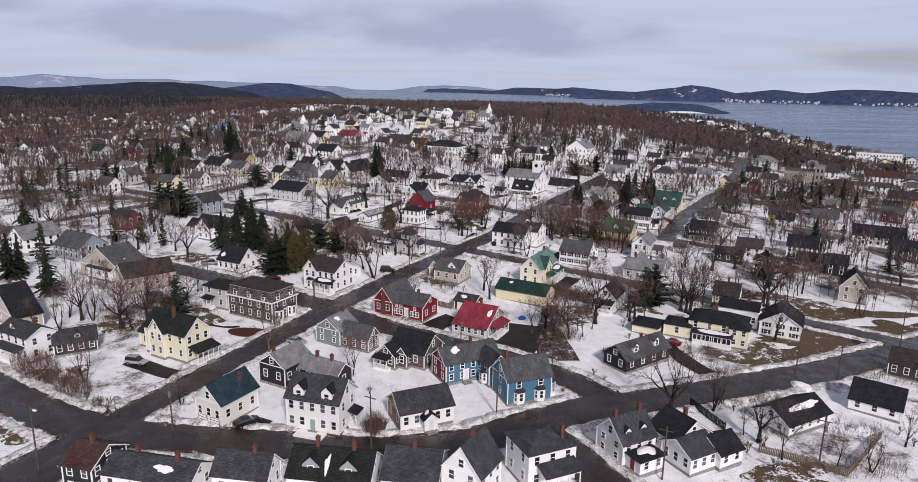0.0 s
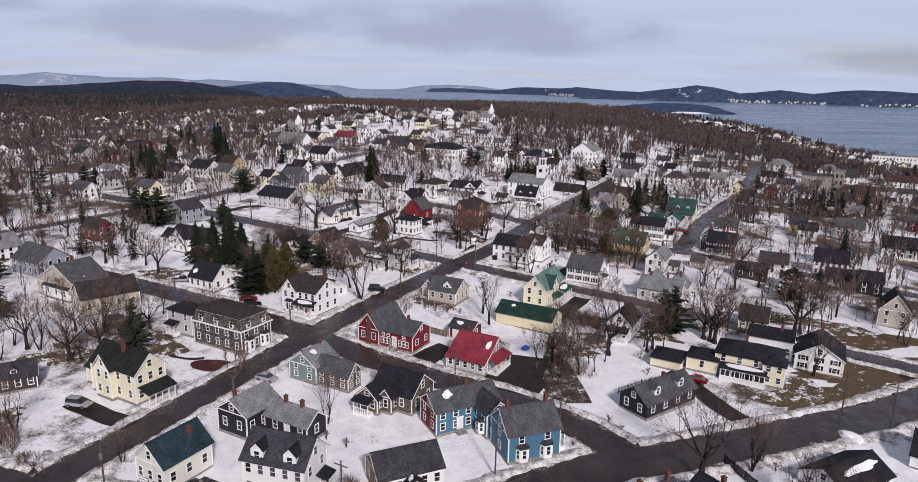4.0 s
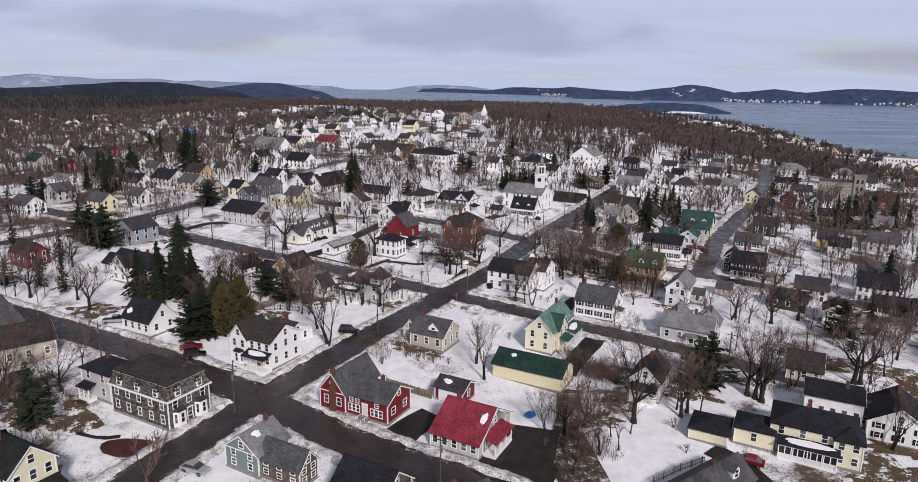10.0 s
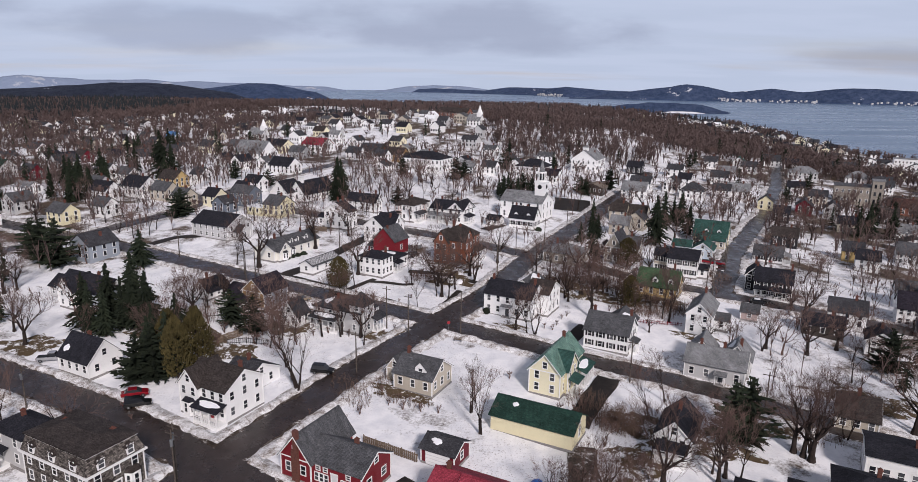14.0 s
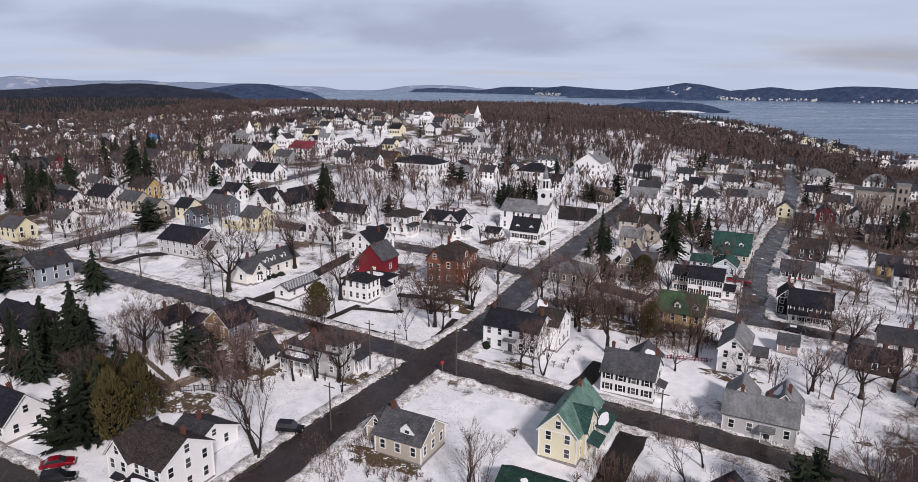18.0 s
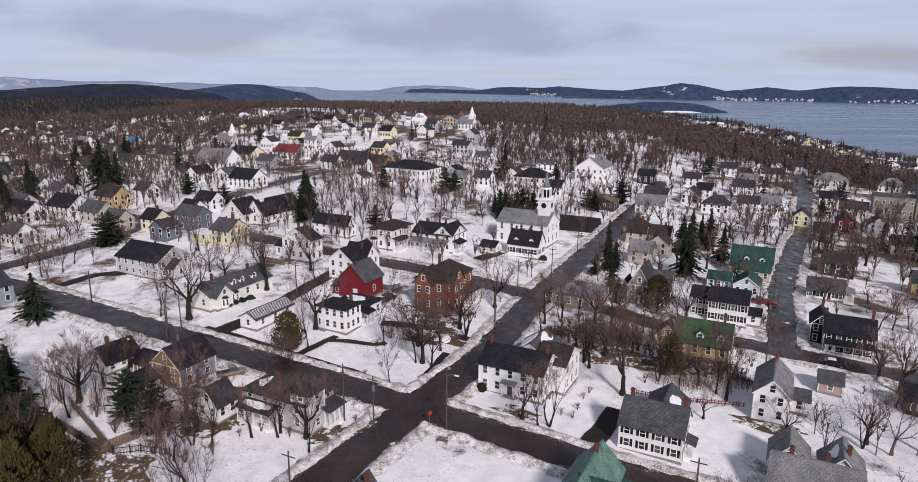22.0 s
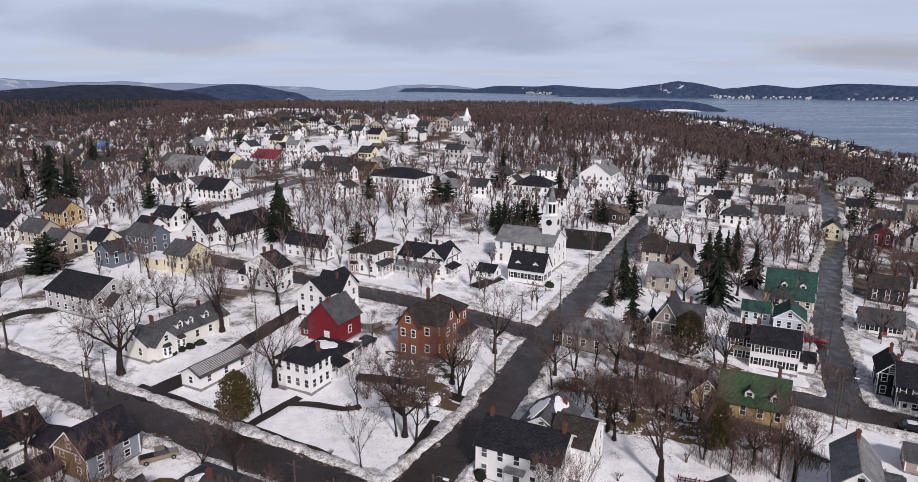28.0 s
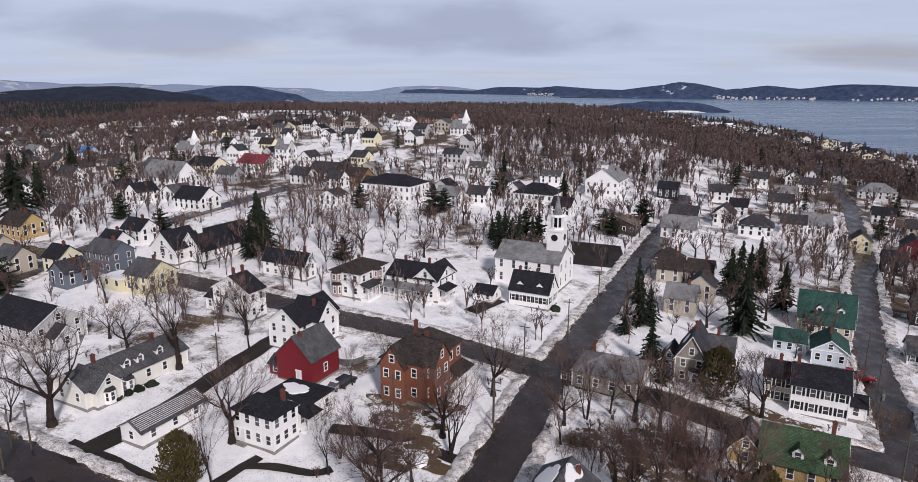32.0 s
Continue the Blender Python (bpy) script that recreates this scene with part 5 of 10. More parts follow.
h_wdark2 = small_house("white ell with brown shingle roof", 26.3, 230.4, 4.11, -28.5, 5.5, 8.0, 5.70, 2.20, "x", "white", "brown", (1, 3), 2, chim=())
h_white3 = small_house("white gabled farmhouse with pale grey roof", 63.4, 223.3, 2.25, -28.5, 5.50, 11.00, 5.50, 2.50, "y", "white", "light", (2, 4), 2, chim=((0, 3.5, 1.3),))
block(h_white3, 4.4, 3.0, 3.0, 5.0, 2.8, 1.0, "x", "white", "grey", (1, 2), 1, chim=())
h_grey35 = small_house("light grey cape house with pale grey shingles", 57.0, 197.7, 1.72, -28.5, 11.2, 7.5, 3.89, 2.42, "x", "lightgrey", "light", (4, 2), 1, chim=((-3.2, 0.3, 1.3), (1.2, 0.6, 1.4)), skip=(("-y", 0, 2),))
add_door(h_grey35, face_pose("-y", 1.3, 0.5, 11.2, 7.5), "dark")
porch(h_grey35, face_pose("-y", 1.3, 0, 11.2, 7.5), 2.0, 1.2, 2.5, "light", 2, False)
block(h_grey35, -3.4, 5.4, 5.0, 6.0, 3.9, 2.6, "y", "lightgrey", "light", (2, 2), 1, chim=())
block(h_grey35, 3.4, 5.0, 5.4, 6.0, 3.9, 2.8, "y", "lightgrey", "light", (2, 2), 1, chim=((0.6, -1.0, 1.4),), snow=((-1.2, 0, 0.8, 1.6, 4.0),))
h_pink = small_house("small faded pink shed with grey roof", 79.1, 232.1, 1.80, -28.5, 4.0, 5.0, 2.40, 1.40, "x", "pink", "grey", (1, 1), 1, chim=())
h_blackcol = small_house("black colonial house with white glazed porch", 94.6, 252.5, 1.39, -28.5, 9.6, 8.0, 4.82, 2.89, "x", "black", "dark", (5, 2), 2, chim=((4.2, 0, 1.8), (-4.6, 1.0, 1.6)))
porch(h_blackcol, face_pose("-y", 0, 0, 9.6, 8.0), 9.0, 2.2, 2.9, "dark", 6, True, 0.4, 0.2, False)
bay(h_blackcol, face_pose("-y", -3.4, 0, 9.6, 8.0), 2.4, 0.9, 0.4, 2.9, "dark")
block(h_blackcol, -5.4, 4.0, 4.0, 8.0, 5.2, 2.0, "y", "black", "dark", (2, 3), 2, chim=((0, 1, 2.0),))
h_wlong38 = small_house("long white cottage with light grey roof", 110.0, 288.5, 1.70, -28.5, 8.9, 7.0, 2.70, 2.66, "x", "white", "grey", (5, 2), 1, chim=((2, 0, 0.9),), shutters=True)
add_door(h_wlong38, face_pose("-y", 0.9, 0.4, 8.9, 7.0), "red")
porch(h_wlong38, face_pose("+x", -0.5, 0, 8.9, 7.0), 5.5, 2.4, 2.6, "light", 5)
h_wblack39 = small_house("white colonial house with black roof and shutters", 74.0, 267.0, 3.05, -28.5, 8.6, 8.0, 5.73, 2.24, "x", "white", "dark", (4, 2), 2, chim=((-3.6, 0, 1.4),), shutters=True)
block(h_wblack39, -6.4, 1.5, 4.6, 6.0, 5.4, 1.8, "x", "beige", "dark", (3, 1), 2, shutters=True, chim=((0, 0, 1.2),))
block(h_wblack39, 5.6, 0.5, 3.0, 5.0, 2.8, 1.0, "x", "white", "dark", (1, 1), 1, chim=())
h_green40 = small_house("yellow house with broad green roof and dormers", 96.6, 304.6, 3.00, -28.5, 11.2, 8.0, 4.06, 4.96, "x", "yellow", "green", (4, 2), 1, chim=((3.4, 1.0, 1.4),))
dormer(h_green40, -1.4, -3.0, 4.6, "-y", "white", "green", 1.5, 1.5, 2.6)
dormer(h_green40, 2.8, -3.0, 4.6, "-y", "white", "green", 1.5, 1.5, 2.6)
block(h_green40, 0.8, -4.4, 9.0, 3.0, 3.4, 1.4, "x", "beige", "green", (4, 1), 1, chim=((-3.0, 0.4, 1.2),))
h_teal41 = small_house("pale blue house with teal roof", 87.7, 287.5, 3.07, -28.5, 6.3, 8.0, 3.58, 2.20, "y", "ice", "green", (3, 2), 1)
block(h_teal41, -7.2, 2.0, 6.0, 5.0, 3.2, 1.6, "x", "ice", "green", (3, 1), 1, chim=())
h_yelmans42 = small_house("golden house with faded green gambrel roof", 60.7, 247.8, 3.04, -28.5, 10.7, 8.5, 3.30, 3.72, "x", "gold", "moss", (4, 2), 1, chim=((3.6, 0.4, 2.2),), wsize=(0.9, 1.5))
dormer(h_yelmans42, -0.6, -3.4, 3.7, "-y", "white", "moss", 1.5, 1.4, 2.0)
dormer(h_yelmans42, 3.4, -3.4, 3.7, "-y", "white", "moss", 1.5, 1.4, 2.0)
block(h_yelmans42, -7.4, 1.0, 4.6, 6.0, 3.0, 2.4, "y", "gold", "mid", (1, 1), 1, chim=(), snow=((1.2, 0.4, 0.9, 1.6, 3.0),))
h_gothic43 = small_house("stone gothic cottage with steep gable and white bay", 56.2, 278.2, 4.51, -28.5, 5.5, 9.0, 5.16, 4.30, "y", "stone", "mid", (2, 3), 2, snow=((-1.6, -0.4, 0.6, 1.8, 2.0),), found=0.3)
bay(h_gothic43, face_pose("-y", 0.9, 0, 5.5, 9.0), 2.4, 0.9, 0.3, 2.9, "mid")
block(h_gothic43, -4.2, 0.2, 3.0, 5.0, 3.4, 2.0, "y", "stone", "mid", (1, 1), 1, chim=(), snow=((-0.6, 0, 0.5, 1.4, 2.0),))
add_door(h_gothic43, pose(-4.2, 0.2, 0) @ face_pose("-y", 0, 0.4, 3.0, 5.0), "blue")
block(h_gothic43, 3.6, 3.6, 6.0, 5.0, 4.6, 2.8, "x", "stone", "grey", (2, 2), 2, chim=((0, 0, 1.4),))
h_hip44 = small_house("low stone-fronted building with broad grey hip roof", 39.2, 273.5, 4.95, -28.5, 11.40, 9.60, 3.90, 2.19, "hip", "stone", "light", (4, 2), 1, chim=((-4, 3, 1.0),))
block(h_hip44, -6.8, -1.0, 2.6, 5.0, 2.8, 0.6, "hip", "stone", "mid", (2, 1), 1, chim=())
h_parson = small_house("white parsonage with black roof, dormers and shutters", 30.4, 312.2, 7.15, -28.5, 9.6, 6.2, 4.26, 3.70, "x", "white", "dark", (5, 2), 1, shutters=True, chim=((-3.6, 0.4, 1.3), (0.6, 0.8, 1.5)))
dormer(h_parson, -2.4, -2.4, 4.0, "-y", "white", "dark", 2.0, 1.3, 2.4)
dormer(h_parson, 2.4, -2.4, 4.0, "-y", "white", "dark", 2.0, 1.3, 2.4)
h_sgarage = small_house("small white garage with dark roof", 19.6, 313.9, 7.90, -28.5, 4.9, 4.8, 2.30, 1.35, "x", "white", "dark", (2, 1), 1, chim=())
h_porchh = small_house("white house with wraparound porch and dark roof", 3.8, 317.3, 8.40, -28.5, 13.8, 8.9, 5.29, 2.50, "x", "white", "dark", (4, 3), 2, chim=((-4.6, 0.6, 1.3), (2.0, 0.6, 1.4)))
porch(h_porchh, face_pose("-y", -0.4, 0, 13.8, 8.9), 12.4, 2.4, 3.0, "light", 9)
porch(h_porchh, face_pose("+x", -1.8, 0, 13.8, 8.9), 5.0, 2.2, 3.0, "dark", 4)
block(h_porchh, 3.6, 0.4, 6.0, 9.6, 5.4, 2.6, "y", "white", "dark", (2, 0), 2, chim=())
h_redvic = small_house("white house with faded pink bay windows and brown hip roof", -11.1, 317.4, 9.04, -28.5, 8.5, 11.3, 6.40, 1.95, "hip", "white", "brown", (3, 4), 2, found=0.5)
for f_, u_ in (("-y", -2.4), ("+x", 1.0)):
    bay(h_redvic, face_pose(f_, u_, 0, 8.5, 11.3), 2.6, 1.0, 0.4, 3.2, "brown", "pink")
    bay(h_redvic, face_pose(f_, u_, 0, 8.5, 11.3), 2.6, 1.0, 3.9, 6.0, "brown", "pink")
porch(h_redvic, face_pose("+x", -3.2, 0, 8.5, 11.3), 5.0, 2.2, 3.2, "mid", 4)
h_w50 = small_house("white house with dark blue-black roof", -30.1, 327.2, 10.09, -28.5, 13.4, 4.1, 4.24, 2.55, "x", "white", "dark", (5, 2), 2, chim=((5.4, 0, 1.6), (-2.0, 0, 1.0)))
h_chA = small_house("white church hall with dark gabled roof", -62.9, 339.3, 11.32, -28.5, 9.0, 9.0, 4.45, 4.24, "y", "white", "dark", (3, 2), 1, chim=())
add_window(h_chA, face_pose("-y", 0, 2.4, 9.0, 9.0), 1.6, 2.4)
h_chB = small_house("white hall wing with dark roof and red door", -53.7, 345.1, 11.36, -28.5, 8.0, 18.9, 3.54, 4.66, "y", "white", "dark", (1, 6), 1, chim=(), wsize=(0.8, 1.8))
add_door(h_chB, face_pose("-y", -1.2, 0.4, 8.0, 18.9), "red")
bm = bmesh.new(); box(bm, -0.8, -0.8, -2.0, 0.8, 0.8, 1.6); box(bm, -1.0, -1.0, 1.6, 1.0, 1.0, 1.8)
part("cupola", bm, M_TRIM, h_chB, "small white cupola", pose(0, -6.5, 8.3))
h_wtall = small_house("tall white gabled house with dark roof", -35.2, 301.7, 8.88, -28.5, 10.2, 4.8, 6.55, 2.87, "y", "white", "dark", (4, 2), 2, chim=((0, 1.4, 1.4), (0, -1.2, 1.4)))
block(h_wtall, -6.6, 1.0, 4.6, 4.4, 3.4, 1.0, "x", "white", "dark", (2, 1), 1, chim=())
h_redbarn = small_house("bright red barn with dark grey roof", -15.3, 274.5, 7.12, -28.5, 7.7, 7.7, 4.87, 3.74, "y", "red", "grey", (0, 1), 1, chim=((0.4, -2.4, 0.8),), trim=False, attic=False)
block(h_redbarn, -5.0, -1.4, 2.6, 3.4, 2.4, 1.0, "x", "red", "mid", (1, 1), 1, trim=False, chim=())
add_door(h_redbarn, face_pose("-y", 1.0, 0.45, 7.7, 7.7), "white")
h_whb = small_house("white house with steep crossing dark gables", -18.8, 289.4, 7.86, -28.5, 7.5, 12.0, 5.60, 2.91, "y", "white", "dark", (3, 4), 2, chim=())
block(h_whb, 1.6, 1.0, 7.0, 6.0, 5.6, 3.2, "x", "white", "dark", (0, 2), 2, chim=((1.0, -1.0, 1.2),))
h_smhip = small_house("small white hip-roofed house with dark roof", -17.7, 253.8, 6.29, -28.5, 7.7, 5.3, 5.60, 1.49, "hip", "white", "dark", (4, 3), 2, chim=((2.4, 1.4, 1.3),))
block(h_smhip, -1.0, 7.4, 8.4, 9.0, 3.6, 0.3, "flat", "white", "dark", (3, 3), 1, trim=False, chim=(), snow=((-1.0, 1.6, 2.6, 1.8, 2.0), (1.6, -2.6, 2.0, 0.7, 3.0)))
add_door(h_smhip, face_pose("-y", -2.2, 0.5, 7.7, 5.3), "white")
porch(h_smhip, pose(-1.0, 7.4, 0) @ face_pose("+x", -2.0, 0, 8.4, 9.0), 3.0, 1.6, 2.7, "dark", 3)
h_orange = small_house("rust-orange victorian house with brown hip roof", 5.3, 270.4, 6.27, -28.5, 8.5, 13.0, 7.68, 3.15, "hip", "orange", "brown", (2, 5), 2, chim=((-2.4, 2.0, 1.6), (2.0, -2.0, 1.6)), found=0.8, trim=False)
block(h_orange, 2.8, -2.6, 5.0, 5.2, 7.4, 3.4, "x", "orange", "brown", (1, 2), 2, chim=(), trim=False)
block(h_orange, -1.6, -5.0, 4.6, 4.6, 7.0, 3.2, "y", "orange", "brown", (2, 1), 2, chim=(), trim=False)
porch(h_orange, face_pose("+x", 3.6, 0, 8.5, 13.0), 5.6, 2.4, 3.2, "brown", 4)
h_cape57 = small_house("long ivory cape house with grey roof and dormers", -46.7, 271.9, 7.30, -28.5, 8.0, 20.00, 3.52, 2.24, "y", "ivory", "grey", (2, 6), 1, chim=((0, -5.4, 1.4), (0, 6.0, 1.1)), snow=((-2.2, 2.5, 1.4, 3.6, 2.0),))
for k_ in (-1.6, 1.0, 5.0):
    dormer(h_cape57, 3.1, k_, 3.9, "+x", "white", "grey", 1.5, 1.2, 2.4)
block(h_cape57, 1.6, -6.6, 7.0, 4.6, 3.3, 2.2, "x", "ivory", "grey", (2, 1), 1, chim=())
bay(h_cape57, pose(1.6, -6.6, 0) @ face_pose("+x", 0, 0, 7.0, 4.6), 2.0, 0.7, 0.4, 2.6, "mid")
bay(h_cape57, face_pose("+x", -2.4, 0, 8.0, 18.3), 2.2, 0.7, 0.4, 2.6, "mid")
h_grey58 = small_house("large grey house with charcoal roof", -72.6, 290.4, 8.39, -28.5, 16.0, 10.7, 4.85, 3.11, "x", "lightgrey", "dark", (6, 3), 2, chim=())
block(h_grey58, 9.4, -0.6, 3.0, 4.4, 3.0, 1.8, "x", "lightgrey", "mid", (1, 1), 1, chim=())
h_wgar59 = small_house("long white garage with striped grey roof", -34.0, 257.1, 6.65, -28.5, 4.6, 11.7, 2.67, 1.28, "y", "white", "grey", (1, 3), 1, chim=(), trim=False)
for k_ in range(8):
    bm = bmesh.new(); box(bm, -0.035, -5.9, 0, 0.035, 5.9, 0.05)
    part("snow_strip", bm, M_SNOW, h_wgar59, "line of old snow between roof sheets", pose(0.25 + 0.27 * k_, 0, 2.67 + 1.28 * (1 - (0.25 + 0.27 * k_) / 2.3) + 0.185, 0, 29, 0))
h_dk60 = small_house("white cottage with dark roof in deep snow", -57.1, 235.0, 5.84, -28.5, 5.0, 7.0, 2.30, 2.56, "y", "white", "dark", (1, 3), 1, chim=((0, -1.2, 1.4),))
h_blue61 = small_house("slate-blue house with purple-grey roof", -42.4, 230.8, 5.57, -28.5, 6.9, 8.1, 4.00, 3.02, "y", "slate", "purple", (2, 2), 2, chim=())
gable_panel(h_blue61, 6.9, 8.1, 0.45, 4.0, 3.0, "tan")
block(h_blue61, -6.2, -1.2, 6.0, 5.0, 2.6, 1.6, "x", "tan", "purple", (2, 1), 1, chim=())
h_sm62 = small_house("small pale house with dark roof", -48.5, 225.5, 5.46, -28.5, 5.0, 4.4, 2.30, 1.40, "y", "lightgrey", "purple", (1, 2), 1, chim=())
h_vic63a = small_house("small white wing with grey roof", -31.9, 216.9, 5.02, -28.5, 4.4, 4.2, 3.26, 2.72, "y", "white", "mid", (2, 2), 1, chim=())
h_vic63b = small_house("weathered grey victorian house with porches", -20.5, 217.4, 4.73, -28.5, 12.9, 7.0, 5.00, 1.26, "hip", "lightgrey", "mid", (4, 3), 2, chim=((-2, 0, 1.4),), snow=((-4.0, -1.0, 1.4, 1.2, 4.0),))
block(h_vic63b, 5.6, -1.6, 3.6, 3.6, 7.2, 2.4, "hip", "lightgrey", "mid", (1, 1), 3, chim=())
porch(h_vic63b, face_pose("-y", -2.4, 0, 12.9, 7.0), 7.0, 2.2, 3.0, "mid", 5, snow=True)
porch(h_vic63b, face_pose("+x", 1.6, 0, 12.9, 7.0), 4.0, 2.4, 3.0, "mid", 4)
h_wide = small_house("long white house with two dark cross gables behind spruces", -83.5, 229.5, 5.35, -28.5, 17.5, 7.6, 4.60, 2.90, "x", "white", "dark", (6, 2), 2, chim=((2.0, 0.3, 1.0),))
block(h_wide, -2.6, -2.4, 5.4, 6.4, 4.6, 2.9, "y", "white", "dark", (2, 1), 2, chim=())
block(h_wide, -11.6, 0.6, 6.0, 5.6, 3.2, 2.2, "x", "lightgrey", "dark", (2, 1), 1, chim=())
h_w64 = small_house("white cottage with black roof under spruces", -66.5, 194.6, 4.04, -28.5, 9.0, 7.0, 3.49, 3.56, "x", "white", "dark", (4, 2), 1, chim=((0, 0.4, 1.0),), snow=((-3.0, -2.4, 1.1, 0.5, 1.3),))
block(h_w64, -5.0, 1.2, 2.6, 3.6, 2.3, 1.2, "y", "white", "dark", (0, 0), 1, chim=())
h_g65 = small_house("long grey building with pale roof", -100.4, 188.8, 3.28, -28.5, 18.4, 9.3, 3.97, 5.16, "y", "beige", "grey", (4, 3), 1)
h_yg66 = small_house("pale yellow garage with white overhead doors", 46.4, 155.3, 1.26, -28.5, 6.0, 6.5, 2.30, 1.08, "hip", "cream", "dark", (0, 0), 1, chim=())
garage_door(h_yg66, face_pose("+x", -1.5, 0.1, 6.0, 6.5), 2.4, 2.0)
garage_door(h_yg66, face_pose("+x", 1.5, 0.1, 6.0, 6.5), 2.4, 2.0)
h_yb66 = small_house("pale yellow outbuilding with dark hip roof", 53.7, 154.4, 0.97, -28.5, 6.0, 6.0, 3.22, 1.08, "hip", "cream", "dark", (1, 2), 1, chim=())
h_ym66 = small_house("pale yellow house with dark hip roof and sunporch", 62.7, 152.9, 0.48, -28.5, 12.60, 8.60, 5.20, 1.90, "hip", "cream", "dark", (4, 2), 2, chim=((-1.0, 1.0, 1.3),))
porch(h_ym66, face_pose("-y", -0.6, 0, 12.6, 8.6), 8.6, 2.6, 2.9, "dark", 5, True, 0.4, 0.15, True, True)
block(h_ym66, 5.0, -2.8, 4.0, 4.4, 5.0, 1.4, "hip", "cream", "dark", (2, 2), 2, chim=())
h_wc67 = small_house("white gabled house with grey shutters", 80.7, 158.8, -0.11, -28.5, 9.20, 10.0, 3.96, 2.96, "y", "white", "dark", (3, 2), 2, shutters=True, chim=((0, 2.0, 2.2),))
block(h_wc67, -6.0, 1.5, 5.0, 5.0, 3.0, 1.4, "x", "white", "mid", (2, 1), 1, chim=(), snow=((0, -0.8, 1.4, 0.8, 3.0),))
h_wr67 = small_house("white flat-roofed rear wing with many windows", 72.5, 164.6, 0.33, -28.5, 9.2, 8.0, 4.90, 0.80, "x", "white", "dark", (5, 2), 1, chim=((2.0, 0, 1.2),))
h_bcape68 = small_house("black cape house with grey roof and white dormers", 38.8, 136.7, 1.24, -55.0, 6.3, 13.9, 3.02, 2.30, "y", "black", "grey", (2, 4), 1, chim=((0, 1.0, 0.8),), trim=False)
for k_ in (-3.2, 3.4):
    dormer(h_bcape68, 2.3, k_, 3.75, "+x", "white", "grey", 1.5, 1.3, 2.0)
h_wn69 = small_house("narrow white house with dark roof among trees", 40.2, 170.6, 1.84, -28.5, 5.5, 9.0, 4.27, 2.60, "y", "white", "dark", (2, 3), 2)
porch(h_wn69, face_pose("-y", 0, 0, 5.5, 9.0), 4.6, 2.0, 2.7, "dark", 3)
h_br71 = small_house("brown-roofed house with white glazed end", 75.9, 181.2, 0.54, -28.5, 6.50, 8.0, 2.88, 2.60, "x", "beige", "brown", (3, 3), 1)
h_w72 = small_house("white house with purple-grey roof", 123.8, 234.6, -0.72, -28.5, 9.8, 8.0, 5.27, 3.35, "x", "white", "purple", (6, 2), 2)
h_w73 = small_house("white house with small dark gables", 101.2, 214.5, 0.11, -28.5, 6.0, 7.0, 4.00, 1.88, "y", "white", "dark", (2, 2), 2)
h_d74 = small_house("dark brown building with dark roof", 122.8, 225.1, -0.89, -28.5, 9.7, 8.0, 2.53, 2.24, "x", "brown", "dark", (3, 2), 1)
h_w75 = small_house("beige gabled house with dark roof", 116.5, 189.8, -1.25, -28.5, 7.1, 8.0, 4.95, 4.17, "y", "beige", "dark", (2, 3), 2)


# ---- trees ----
def wood_mesh(name, segs, mat):
    """Tapered limbs; segs are (start, end, r0, r1, sides)."""
    co, fs = [], []
    for p0, p1, r0, r1, k in segs:
        ax = (p1 - p0)
        if ax.length < 1e-4:
            continue
        ax.normalize()
        u = ax.orthogonal().normalized(); w = ax.cross(u)
        b = len(co)
        for p, r in ((p0, r0), (p1, r1)):
            for i in range(k if r > 0 else 0):
                q = 6.2832 * i / k
                co.append(p + u * (r * math.cos(q)) + w * (r * math.sin(q)))
        if r1 == 0:
            co.append(p1)
            fs += [(b + i, b + (i + 1) % k, b + k) for i in range(k)]
            continue
        for i in range(k):
            fs.append((b + i, b + (i + 1) % k, b + k + (i + 1) % k, b + k + i))
    me = bpy.data.meshes.new(name)
    me.from_pydata(co, [], fs)
    me.materials.append(mat)
    return me


